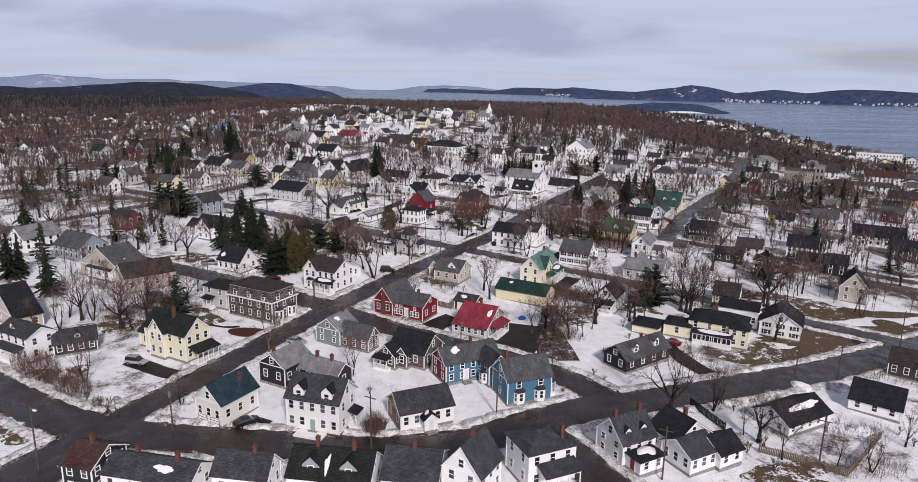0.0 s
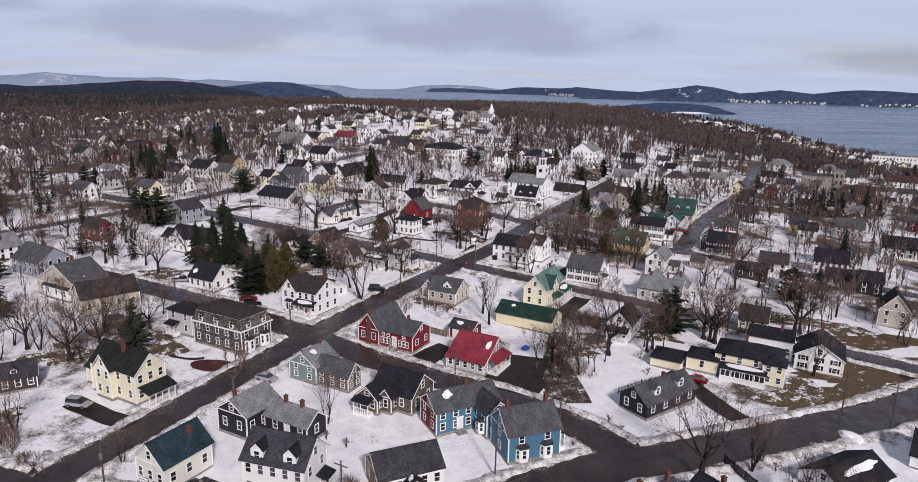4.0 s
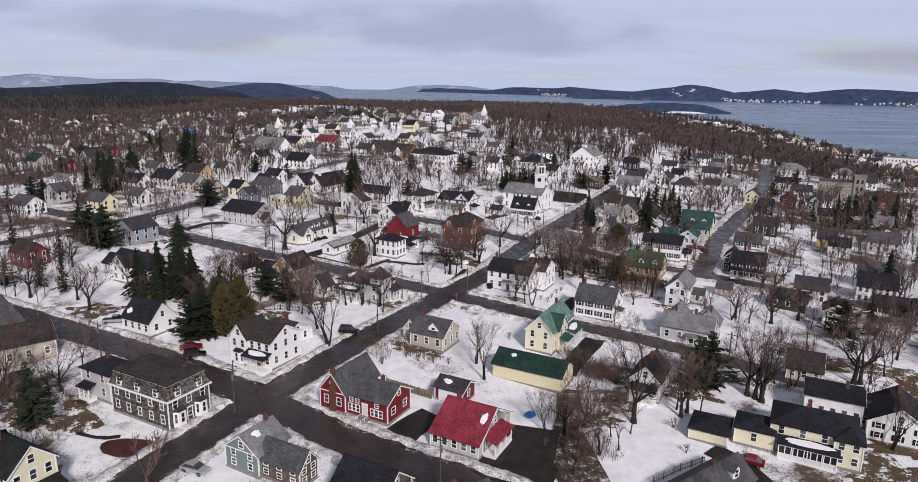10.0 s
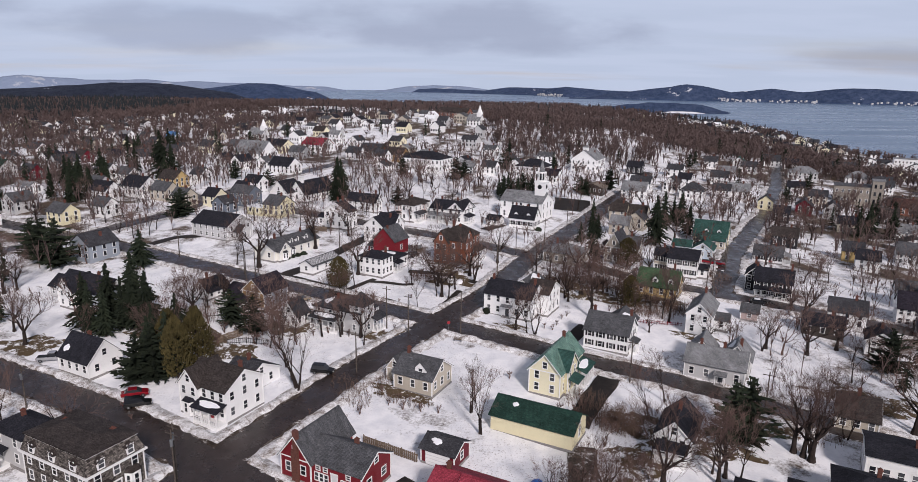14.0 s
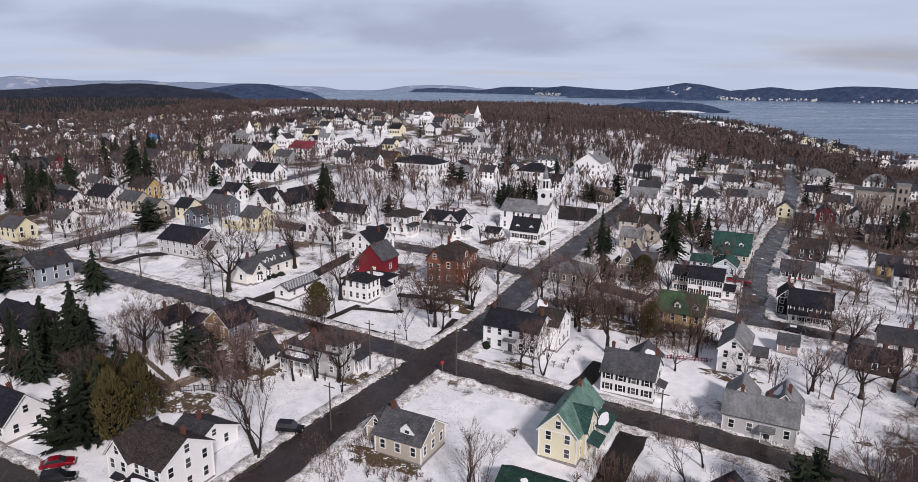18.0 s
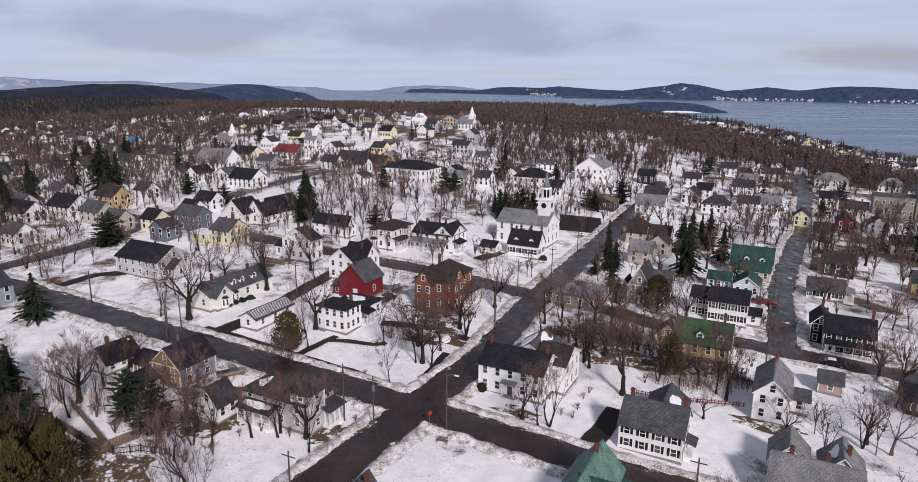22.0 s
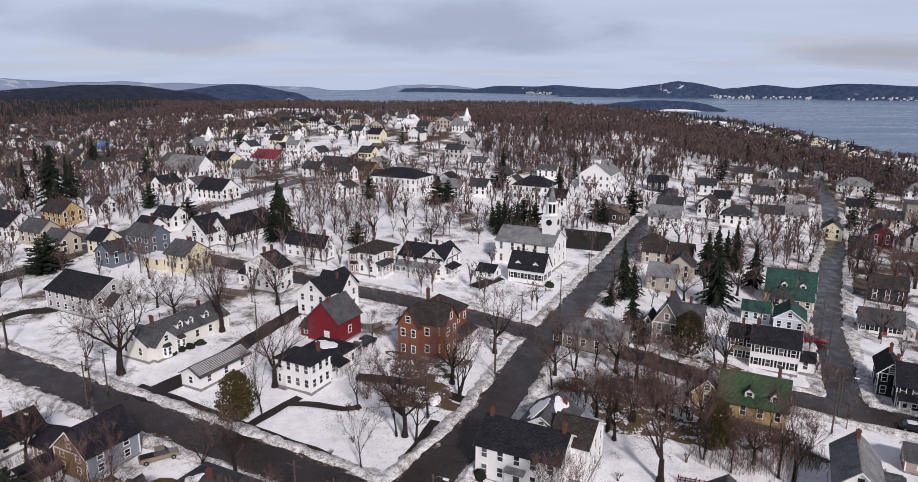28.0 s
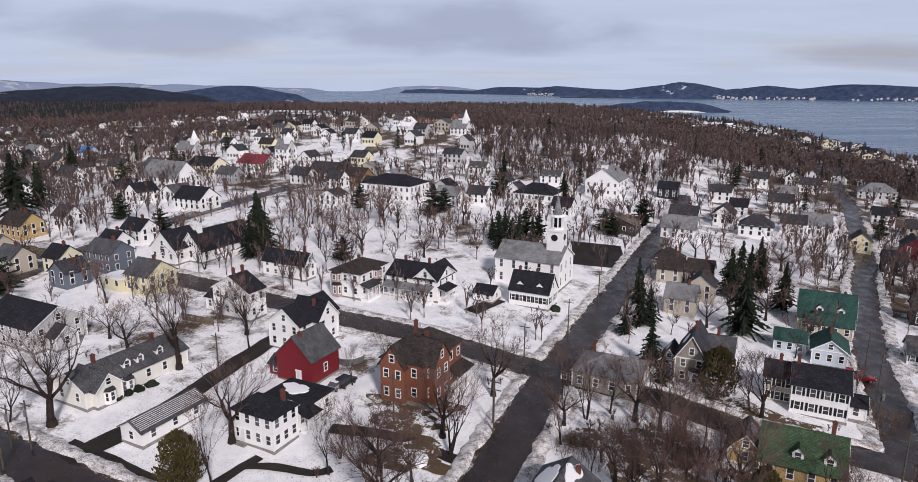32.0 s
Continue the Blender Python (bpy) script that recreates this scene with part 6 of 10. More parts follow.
def grow_bare(seed, height, spread, limbs, levels, multi=1, lean=0.0, girth=1.0, spikes=4):
    """Limbs and twigs of a leafless tree: each limb forks again and again, ending in thin spikes."""
    rnd = random.Random(seed)
    wood, twig = [], []
    UP = Vector((0, 0, 1))

    def turn(d, a):
        ax = d.orthogonal().normalized()
        ax.rotate(Matrix.Rotation(rnd.uniform(0, 6.2832), 3, d))
        e = d.copy(); e.rotate(Matrix.Rotation(a, 3, ax))
        return e

    def fork(p, d, length, r, level):
        steps = 3 if level == 0 else 2 if level < 4 else 1
        k = 7 if level == 0 else 5 if level == 1 else 4 if level == 2 else 3
        for s in range(steps):
            d = (turn(d, rnd.uniform(0.04, 0.20 if level else 0.10)) + UP * (0.05 if level < 2 else 0.10)).normalized()
            q = p + d * (length / steps)
            r1 = r * (0.90 if level == 0 else 0.85)
            (wood if level < 3 else twig).append((p, q, r, r1, k))
            if level >= min(2, levels):
                for _ in range(2 if level < levels else spikes):
                    e = turn(d, rnd.uniform(0.4, 0.9))
                    w = p.lerp(q, rnd.uniform(0.2, 1.0))
                    twig.append((w, w + (e + UP * 0.15) * (height * rnd.uniform(0.045, 0.10)), r1 * 0.55, 0.0, 3))
            elif level and s == 0 and rnd.random() < 0.6:
                fork(p.lerp(q, 0.8), turn(d, rnd.uniform(0.5, 0.9)), length * 0.5, r1 * 0.5, level + 2)
            p, r = q, r1
        if level < levels:
            n = limbs if level == 0 else 3 if rnd.random() < 0.35 else 2
            for i in range(n):
                a = spread * (rnd.uniform(0.35, 0.85) if level == 0 else rnd.uniform(0.22, 0.62))
                if i == 0 and level == 0:
                    a *= 0.3
                fork(p, turn(d, a), length * (rnd.uniform(0.72, 0.95) if level == 0 else rnd.uniform(0.66, 0.92)), r * (0.60 if n > 2 else 0.68), level + 1)

    for k in range(multi):
        d = turn(UP, lean) if multi == 1 else turn(UP, rnd.uniform(0.12, 0.34))
        o = Vector((rnd.uniform(-.25, .25), rnd.uniform(-.25, .25), -0.4)) if multi > 1 else Vector((0, 0, -0.4))
        if multi == 1:
            wood.append((o, Vector((0, 0, 0.5)), height * 0.036 * girth, height * 0.026 * girth, 7))
        fork(o, d, height * (0.27 if multi == 1 else 0.26), height * (0.0245 * girth if multi == 1 else 0.014), 0)
    return wood, twig


def thicken(twig, r):
    return [(a, b, max(r0, r), max(r1, r * 0.75) if r1 else 0.0, k) for a, b, r0, r1, k in twig]


BARE = []
for i, (spread, limbs, multi, lean, girth) in enumerate(((1.0, 5, 1, 0.03, 1.3), (0.75, 4, 1, 0.08, 0.65), (1.15, 5, 1, 0.05, 1.45), (0.7, 3, 2, 0, 1), (0.9, 4, 1, 0.12, 0.75), (0.65, 3, 3, 0, 1), (0.6, 4, 1, 0.05, 0.6))):
    wd, tw = grow_bare(11 + i, 10.0, spread, limbs, 5 if multi == 1 else 4, multi, lean, girth, 5)
    tp = max(max(s[0].z, s[1].z) for s in wd + tw)
    BARE.append((wood_mesh("trunk", wd, M_BARK), wood_mesh("twigs", thicken(tw, 0.0108), M_TWIG), 10.0 / tp * 1.0, tp))


def grow_conifer(seed, height, radius, whorls, droop, mat, name, taper=1.0, dense=9):
    rnd = random.Random(seed)
    segs = [(Vector((0, 0, -0.3)), Vector((0, 0, height * 0.6)), 0.16, 0.09, 6), (Vector((0, 0, height * 0.6)), Vector((0, 0, height * 0.98)), 0.09, 0.02, 5)]
    trunk = wood_mesh("trunk", segs, M_BARK)
    co, fs = [], []
    for i in range(whorls):
        f = (i + 0.5) / whorls
        z = height * (0.08 + 0.92 * f)
        rr = radius * ((1 - f) ** taper) * rnd.uniform(0.42, 1.30) + 0.10
        n = max(5, int(dense * (1 - 0.5 * f)))
        a0 = rnd.uniform(0, 6.28)
        for j in range(n):
            a = a0 + 6.2832 * j / n + rnd.uniform(-0.3, 0.3)
            r = rr * rnd.uniform(0.35, 1.3)
            ca, sa = math.cos(a), math.sin(a)
            side = 0.17 * r + 0.09
            z = height * (0.08 + 0.92 * f) + rnd.uniform(-0.9, 0.7) * height / whorls
            zt = z - droop * r
            for s in range(5):
                q = (s + 0.6) / 5
                px, py, pz = ca * r * q, sa * r * q, z + (zt - z) * q * q
                w = side * (1.15 - q) * rnd.uniform(0.6, 1.2) + 0.08
                ln = r * 0.34
                b = len(co)
                tw = rnd.uniform(-0.5, 0.5)
                co += [(px - sa * w, py + ca * w, pz - 0.10 - 0.25 * w + tw * 0.2), (px + sa * w, py - ca * w, pz - 0.10 - 0.25 * w - tw * 0.2), (px + ca * ln, py + sa * ln, pz - droop * ln + rnd.uniform(-.12, .12)), (px - ca * ln * 0.4, py - sa * ln * 0.4, pz + 0.14)]
                fs += [(b, b + 2, b + 3), (b + 1, b + 3, b + 2)]
                if rnd.random() < 0.6:
                    b = len(co)
                    co += [(px, py, pz + 0.16), (px + ca * ln * 0.7 - sa * w * .4, py + sa * ln * 0.7 + ca * w * .4, pz - 0.30 - 0.2 * w), (px - sa * w * .5, py + ca * w * .5, pz - 0.4)]
                    fs.append((b, b + 1, b + 2))
    me = bpy.data.meshes.new(name)
    me.from_pydata(co, [], fs)
    me.materials.append(mat)
    return trunk, me


SPRUCE = [grow_conifer(31 + i, 10.0, r, 30, 0.34, M_NEEDLE, "needles", 0.85, 11) for i, r in enumerate((2.3, 2.7, 1.6))]
PINE = [grow_conifer(41 + i, 10.0, 3.2, 20, -0.10, M_NEEDLE, "needles", 0.45, 10) for i in range(2)]


def grow_cedar(seed, height, radius):
    """A dense rounded evergreen: many small sprays set on an uneven egg-shaped crown."""
    rnd = random.Random(seed)
    trunk = wood_mesh("trunk", [(Vector((0, 0, -0.3)), Vector((0, 0, height * 0.7)), 0.2, 0.06, 6)], M_BARK)
    co, fs = [], []
    for i in range(1500):
        f = rnd.random() ** 0.8
        a = rnd.uniform(0, 6.2832)
        rr = radius * (math.sin(math.pi * (0.12 + 0.86 * f) ** 0.75) ** 0.7) * (1 + 0.45 * noise.noise((math.cos(a) * 1.6 + seed, math.sin(a) * 1.6, f * 5)))
        r = rr * rnd.uniform(0.55, 1.05)
        z = height * (0.05 + 0.93 * f)
        ca, sa = math.cos(a), math.sin(a)
        px, py = ca * r, sa * r
        w, h = rnd.uniform(0.12, 0.30), rnd.uniform(0.35, 0.85)
        b = len(co)
        t = rnd.uniform(-0.6, 0.6)
        co += [(px - sa * w, py + ca * w, z + t * 0.2), (px + sa * w, py - ca * w, z - t * 0.2), (px + ca * h * 0.35 + rnd.uniform(-.1, .1), py + sa * h * 0.35, z + h), (px + ca * 0.25, py + sa * 0.25, z + h * 0.3)]
        fs += [(b, b + 3, b + 2), (b + 3, b + 1, b + 2)]
    me = bpy.data.meshes.new("needles")
    me.from_pydata(co, [], fs)
    me.materials.append(M_CEDAR)
    return trunk, me


CEDAR = [grow_cedar(51 + i, 10.0, r) for i, r in enumerate((2.2, 2.9))]
TREES = {"b": BARE, "c": SPRUCE, "p": PINE, "d": CEDAR}
WORD = {"b": ("bare_tree", "tree", ("leafless maple with spreading grey-brown limbs", "leafless tree with upright purple-brown twigs")), "c": ("spruce_tree", "tree", ("dark green spruce with drooping boughs",)), "p": ("pine_tree", "tree", ("dark pine with a loose irregular crown",)), "d": ("cedar_tree", "tree", ("brownish-green cedar with a dense rounded crown",))}
_tree_rnd = random.Random(77)


def tree(kind, x, y, height, pick=None, thin=1.0):
    """One tree standing on the land: an empty with its trunk and its crown."""
    if on_road(x, y, 0.6):
        return None
    forms = TREES[kind]
    i = _tree_rnd.randrange(len(forms)) if pick is None else pick % len(forms)
    name, cat, labels = WORD[kind]
    f = forms[i]
    scale = height / 10.0 * (f[2] if kind == "b" else 1.0)
    ob = new(name)
    ob.empty_display_size = 0.3
    ob.matrix_world = Matrix.LocRotScale((x, y, land(x, y)), Euler((0, 0, _tree_rnd.uniform(0, 6.28))), (scale * thin, scale * thin, scale))
    tagged(ob, labels[i % len(labels)], cat, "trees of the town")
    part("trunk", f[0], None, ob)
    part("crown", f[1], None, ob)
    return ob


def shrub(x, y, height, pick):
    """A leafless shrub: one mesh of stems and twigs."""
    key = ("shrub", pick % 2)
    if key not in _cache:
        wd, tw = grow_bare(91 + pick % 2, 10.0, 0.9, 3, 1, 5)
        _cache[key] = wood_mesh("bare_shrub", thicken(wd, 0.05) + thicken(tw, 0.05), M_TWIG)
    ob = new("bare_shrub", _cache[key])
    s = height / 9.0
    ob.matrix_world = Matrix.LocRotScale((x, y, land(x, y)), Euler((0, 0, pick * 1.7)), (s * 1.25, s * 1.25, s))
    return tagged(ob, "leafless brown garden shrub in snow", "shrub", "shrubs of the gardens")


def brush(x, y, rx, ry, rz, height, n, seed):
    """A thicket of thin brown stems, past counting."""
    rnd = random.Random(seed)
    ca, sa = math.cos(radians(rz)), math.sin(radians(rz))
    segs = []
    for _ in range(n):
        a, r = rnd.uniform(0, 6.2832), math.sqrt(rnd.random())
        px, py = rx * r * math.cos(a), ry * r * math.sin(a)
        wx, wy = x + ca * px - sa * py, y + sa * px + ca * py
        h = height * rnd.uniform(0.5, 1.1) * (1 - 0.35 * r)
        p = Vector((wx, wy, land(wx, wy) - 0.1))
        q = p + Vector((rnd.uniform(-.3, .3), rnd.uniform(-.3, .3), 1)) * h
        segs.append((p, q, 0.035, 0.0, 3))
        for _k in range(5):
            o = p.lerp(q, rnd.uniform(0.2, 0.8))
            segs.append((o, o + Vector((rnd.uniform(-.6, .6), rnd.uniform(-.6, .6), rnd.uniform(.3, .9))) * h * 0.45, 0.022, 0.0, 3))
    tagged(new("brush", wood_mesh("brush", segs, M_BRUSH)), "tangled brown leafless brush standing in snow", "brush", "", "stuff")


for _i, (_x, _y, _rx, _ry, _rz, _h, _n) in enumerate((
        (-86.9, 128.5, 9, 3.6, -40, 4.2, 420), (-74.4, 119.8, 6, 2.8, -40, 3.8, 300), (-65.1, 113.4, 3, 1.6, -30, 2.2, 70),
        (32.2, 179.1, 3.2, 2.6, 0, 3.6, 140), (-8.3, 191.8, 6.5, 1.6, 61, 2.2, 160), (31.4, 250.3, 7, 4.5, -28, 3.2, 280),
        (41.2, 253.2, 8, 5, -28, 3.2, 320), (47.2, 249.6, 6, 4, -28, 3.2, 200), (-80.7, 167.5, 10, 5, -30, 3.4, 260),
        (-14.3, 105.0, 1.9, 1.9, 0, 5.0, 160), (95.8, 136.3, 10, 5, 10, 3.0, 220), (67.1, 98.3, 7, 3, 10, 2.6, 140),
        (-37.6, 215.9, 7, 5, 0, 3.2, 220), (-57.0, 221.5, 8, 4, -28, 3.2, 200), (-51.5, 226.7, 6, 4, -28, 2.8, 160), (-83.4, 156.0, 11, 6, -28, 3.0, 300), (-68.5, 152.1, 8, 5, -28, 2.6, 200), (-5.4, 183.1, 6, 1.5, -28, 2.0, 110), (55.7, 236.2, 9, 4.5, -28, 3.6, 260), (82.6, 264.3, 6, 4, -28, 3.0, 160), (-2.8, 250.4, 6, 4, -28, 3.2, 140))):
    brush(_x, _y, _rx, _ry, _rz, _h, _n, 300 + _i)

# trees that stand near the way
tree("b", -15.1, 206.7, 14.4)
tree("b", -7.1, 245.1, 13)
tree("b", -0.3, 237.4, 14.4)
tree("b", 1.0, 237.4, 15.6, 0)
tree("b", 2.8, 235.9, 14.4)
tree("b", 20.6, 215.0, 13.2)
tree("b", 22.6, 215.1, 12.0)
tree("b", 37.7, 226.8, 16.8, 0)
tree("b", -57.3, 222.4, 12.0)
tree("b", -55.9, 216.4, 12)
tree("b", -34.4, 213.2, 11)
tree("b", -30.2, 208.6, 14.4)
tree("b", 74.5, 213.2, 12, 0)
tree("b", 92.6, 237.9, 11, 2)
tree("b", 92.8, 231.8, 15.6, 0)
tree("b", 49.7, 219.2, 6.0)
tree("b", 49.1, 229.6, 10)
tree("b", 53.5, 231.8, 10)
tree("b", 55.7, 228.6, 14.4)
tree("b", 56.5, 226.2, 14.4)
tree("b", 58.8, 234.1, 10)
tree("b", 49.9, 238.8, 14.4)
tree("b", 46.3, 232.8, 11)
tree("b", 33.2, 239.8, 12.0)
tree("b", 33.8, 237.4, 10.8)
tree("b", 38.4, 242.7, 14.4)
tree("b", 42.2, 248.4, 14.4)
tree("b", 28.1, 258.9, 10.8)
tree("b", 32.3, 260.9, 12.0)
tree("b", 36.6, 263.0, 12.0)
tree("b", 40.1, 260.7, 13.2)
tree("b", 43.3, 257.9, 13.2)
tree("b", 46.4, 255.1, 13.2)
tree("b", 50.7, 261.3, 12.0)
tree("b", 50.8, 252.1, 12.0)
tree("b", -60.6, 222.5, 9.6)
tree("b", -61.3, 218.9, 10.8)
tree("b", -20.7, 212.0, 11)
tree("b", -43.1, 222.4, 9.6)
tree("b", -54.0, 234.5, 8.4)
tree("b", -51.5, 257.6, 19, 2)
tree("b", -57.9, 257.7, 12.0)
tree("b", -22.6, 252.8, 15, 2)
tree("b", -22.1, 242.1, 14.4)
tree("b", -0.1, 245.2, 14)
tree("b", 4.5, 243.1, 14.4)
tree("b", 9.8, 249.8, 14.4)
tree("b", 17.5, 267.7, 15, 0)
tree("b", -28.8, 284.7, 14.4)
tree("b", -39.0, 276.1, 19, 0)
tree("b", -51.4, 283.2, 10.8)
tree("b", -57.5, 289.1, 9.6)
tree("b", 8.7, 254.7, 13)
tree("b", 29.5, 245.4, 8.4)
tree("b", 32.6, 244.2, 9.6)
tree("b", 36.4, 245.8, 8.4)
tree("b", 40.5, 247.4, 9.6)
tree("b", 42.8, 244.7, 8.4)
tree("b", 46.2, 246.3, 8.4)
tree("b", 26.6, 253.2, 9.6)
tree("b", 60.9, 264.5, 13.2)
tree("b", 62.1, 262.6, 13.2)
tree("b", 83.9, 266.5, 10.8)
tree("b", -7.0, 270.5, 8.4)
tree("b", -49.3, 301.5, 10.8)
tree("b", -26.8, 309.4, 10.8)
tree("b", -31.0, 291.2, 14)
tree("b", 89.5, 278.1, 9.6)
tree("b", -1.4, 277.6, 9.6)
tree("b", 58.3, 296.8, 9.6)
tree("b", -32.3, 359.3, 12.0)
tree("b", 60.0, 310.8, 9.6)
tree("b", 55.1, 301.3, 9.6)
tree("b", -57.7, 306.5, 9.6)
tree("b", -71.3, 155.6, 13.2)
tree("b", -81.3, 166.8, 14.4)
tree("b", -75.2, 153.6, 13.2)
tree("b", -55.9, 168.7, 10.8)
tree("b", -71.5, 164.3, 9.6)
tree("b", -68.2, 155.5, 9.6)
tree("b", -92.8, 212.7, 10.8)
tree("b", -56.1, 199.2, 13.2)
tree("b", -54.5, 201.9, 13.2)
tree("b", -24.7, 186.2, 17)
tree("b", 8.4, 172.7, 13.2)
tree("b", 6.9, 179.6, 10.8)
tree("b", 17.8, 154.0, 9)
tree("b", 22.6, 149.3, 9, 2)
tree("b", 28.9, 153.4, 10)
tree("b", 29.3, 149.4, 9)
tree("b", 34.1, 158.5, 16.8, 0)
tree("b", 34.7, 166.4, 11)
tree("b", 43.3, 161.1, 12, 0)
tree("b", 43.4, 163.7, 14.4)
tree("b", 20.6, 142.0, 8.4)
tree("b", 61.1, 168.2, 15.6, 2)
tree("b", 59.4, 170.6, 15.6, 0)
tree("b", 60.4, 169.4, 13.2)
tree("b", 72.9, 211.6, 9.6)
tree("b", 84.9, 178.3, 15.6, 2)
tree("b", 86.2, 178.4, 15.6, 0)
tree("b", 88.6, 178.7, 14.4)
tree("b", 96.9, 211.3, 12.0)
tree("b", 91.6, 208.4, 12.0)
tree("b", 119.8, 249.9, 8.4)
tree("b", 25.4, 163.9, 9.6)
tree("b", 25.0, 156.4, 9)
tree("b", 91.3, 214.3, 12)
tree("b", 71.4, 186.1, 9.6)
tree("b", 100.4, 189.9, 13.2)
tree("b", 94.1, 182.8, 14.4)
tree("b", 43.0, 185.9, 10.8)
tree("b", 38.1, 179.3, 12.0)
tree("b", 18.3, 217.1, 10.8)
tree("b", -10.2, 223.5, 9.6)
tree("b", -4.8, 229.0, 10.8)
tree("b", -34.4, 204.5, 10.8)
tree("b", -33.0, 208.6, 10.8)
tree("b", -16.3, 210.6, 12)
tree("b", -22.0, 227.5, 10.8)
tree("b", 61.4, 214.1, 8.4)
tree("b", 70.5, 174.4, 10.8)
tree("b", 50.1, 196.8, 9.6)
tree("b", 67.8, 159.6, 3.6)
tree("b", -73.7, 122.7, 10.8)
tree("b", -56.1, 115.6, 13.2)
tree("b", -79.3, 149.2, 14.4)
tree("b", -76.9, 149.2, 13.2)
tree("b", -91.7, 154.7, 14.4)
tree("b", -88.8, 154.7, 13.2)
tree("b", -95.6, 156.6, 12.0)
tree("b", 25.8, 147.9, 14.4)
tree("b", 21.0, 153.5, 12.0)
tree("b", 45.0, 162.8, 12)
tree("b", 47.2, 162.3, 13.2)
tree("b", 38.7, 112.6, 15.6, 2)
tree("b", -21.2, 126.0, 9.6)
tree("b", 53.6, 100.3, 12.0)
tree("b", 52.0, 105.6, 10.8)
tree("b", 62.3, 99.3, 9.6)
tree("b", 66.9, 97.9, 9.6)
tree("b", 101.4, 208.7, 12.0)
tree("b", 104.6, 203.4, 13.2)
tree("b", 109.9, 174.0, 9.6)
tree("b", -80.3, 164.4, 12.0)
tree("b", -69.5, 156.5, 10.8)
tree("b", -94.3, 149.4, 10.8)
tree("b", -99.9, 149.4, 9.6)
tree("b", 102.7, 192.0, 12.0)
tree("b", 67.2, 176.0, 13.2)
tree("b", 62.2, 170.7, 12.0)
tree("b", 32.6, 154.7, 10.8)
tree("b", 49.5, 118.3, 9.6)
tree("b", 50.3, 107.8, 9.6)
tree("b", 78.0, 106.3, 7.2)
tree("b", -50.8, 113.4, 7.2)
tree("b", 48.0, 116.0, 10.8)
tree("c", -75.5, 211.8, 12.0)
tree("b", -86.0, 205.5, 13.0, 2)
tree("b", 84.5, 308.0, 12.0, 0)
tree("b", 76.0, 305.0, 11.0, 2)
tree("b", 11.0, 238.0, 12.0)
tree("b", 6.0, 235.0, 13.2)
tree("c", -71.2, 209.7, 11.0)
tree("c", -69.5, 219.8, 16.0)
tree("c", -65.9, 218.4, 12.0)
tree("p", -54.8, 188.8, 10.0)
tree("p", -52.0, 189.5, 11.0)
tree("d", -48.1, 190.6, 12.0)
tree("d", -46.3, 195.8, 12.0)
tree("d", -51.0, 194.6, 12.0)
tree("d", -25.6, 242.3, 5.0, 1, 1.35)
tree("p", -39.7, 211.6, 9.0)
tree("p", 52.4, 172.5, 12.0)
tree("p", 50.2, 172.2, 11.0)
tree("p", 96.1, 203.2, 10.0)
tree("p", 96.3, 239.6, 9.0)
tree("c", -84.6, 257.0, 11, thin=1.35)
tree("c", -41.9, 347.1, 15.0)
tree("c", -69.5, 214.4, 12.0)
tree("c", -63.6, 213.2, 13.0)
tree("c", -55.8, 198.3, 12)
tree("c", -50.4, 192.0, 13.0)
tree("c", -53.9, 192.0, 12.0)
tree("c", -50.9, 196.1, 11)
tree("c", -53.4, 204.1, 12.0)
tree("c", -157.3, 354.9, 14.0)
tree("c", -144.3, 359.1, 12.0)
tree("c", -132.8, 399.0, 14.0)
tree("c", -125.3, 373.9, 12.0)
tree("c", -182.2, 530.3, 12.0)
tree("c", 97.8, 339.9, 12.0)
tree("c", 92.7, 334.7, 11.0)
tree("p", -46.6, 217.6, 8, thin=1.3)
tree("p", 6.0, 392.6, 11.0)
tree("p", 9.8, 396.7, 9.0)
tree("p", 32.7, 427.7, 11.0)
tree("p", 63.8, 381.1, 8.0)
tree("p", 65.3, 376.4, 8.0)
tree("c", 52.5, 300.3, 12.0)
tree("c", 47.9, 295.6, 7.0)
tree("c", 48.7, 273.7, 7.0)
tree("c", 74.7, 298.2, 16.0)
tree("c", 92.3, 315.5, 12.0)
tree("c", -42.0, 345.8, 16.0)
tree("c", 25.8, 354.9, 9.0)
tree("c", 29.4, 355.5, 9.0)
tree("c", 32.3, 357.8, 9.0)
tree("c", 36.0, 358.5, 8.0)
tree("c", 36.7, 455.6, 13.0)
tree("c", -182.3, 467.8, 13.0)
tree("c", -147.4, 421.9, 13.0)
tree("c", -186.8, 468.7, 14.0)
tree("c", -165.6, 483.4, 13.0)
tree("d", 57.5, 270.0, 9.0, 1, 1.35)
tree("d", -26.0, 242.1, 8.0, 1, 1.35)
tree("p", -20.2, 397.6, 9.0)
tree("p", -18.2, 339.7, 7.0)
tree("p", -76.5, 363.1, 8.0)
tree("p", -86.5, 359.8, 8.0)
tree("p", 103.8, 302.7, 9.0)
tree("p", 134.7, 350.6, 8.0)
tree("c", -109.3, 171.1, 13.0)
tree("c", -128.2, 184.1, 14.0)
tree("c", -127.9, 188.2, 13.0)
tree("c", -73.9, 217.4, 14.0)
tree("c", -77.7, 214.0, 13.0)
tree("c", -67.1, 214.3, 12.0)
tree("c", -146.2, 333.7, 14.0)
tree("c", -141.7, 340.7, 12.0)
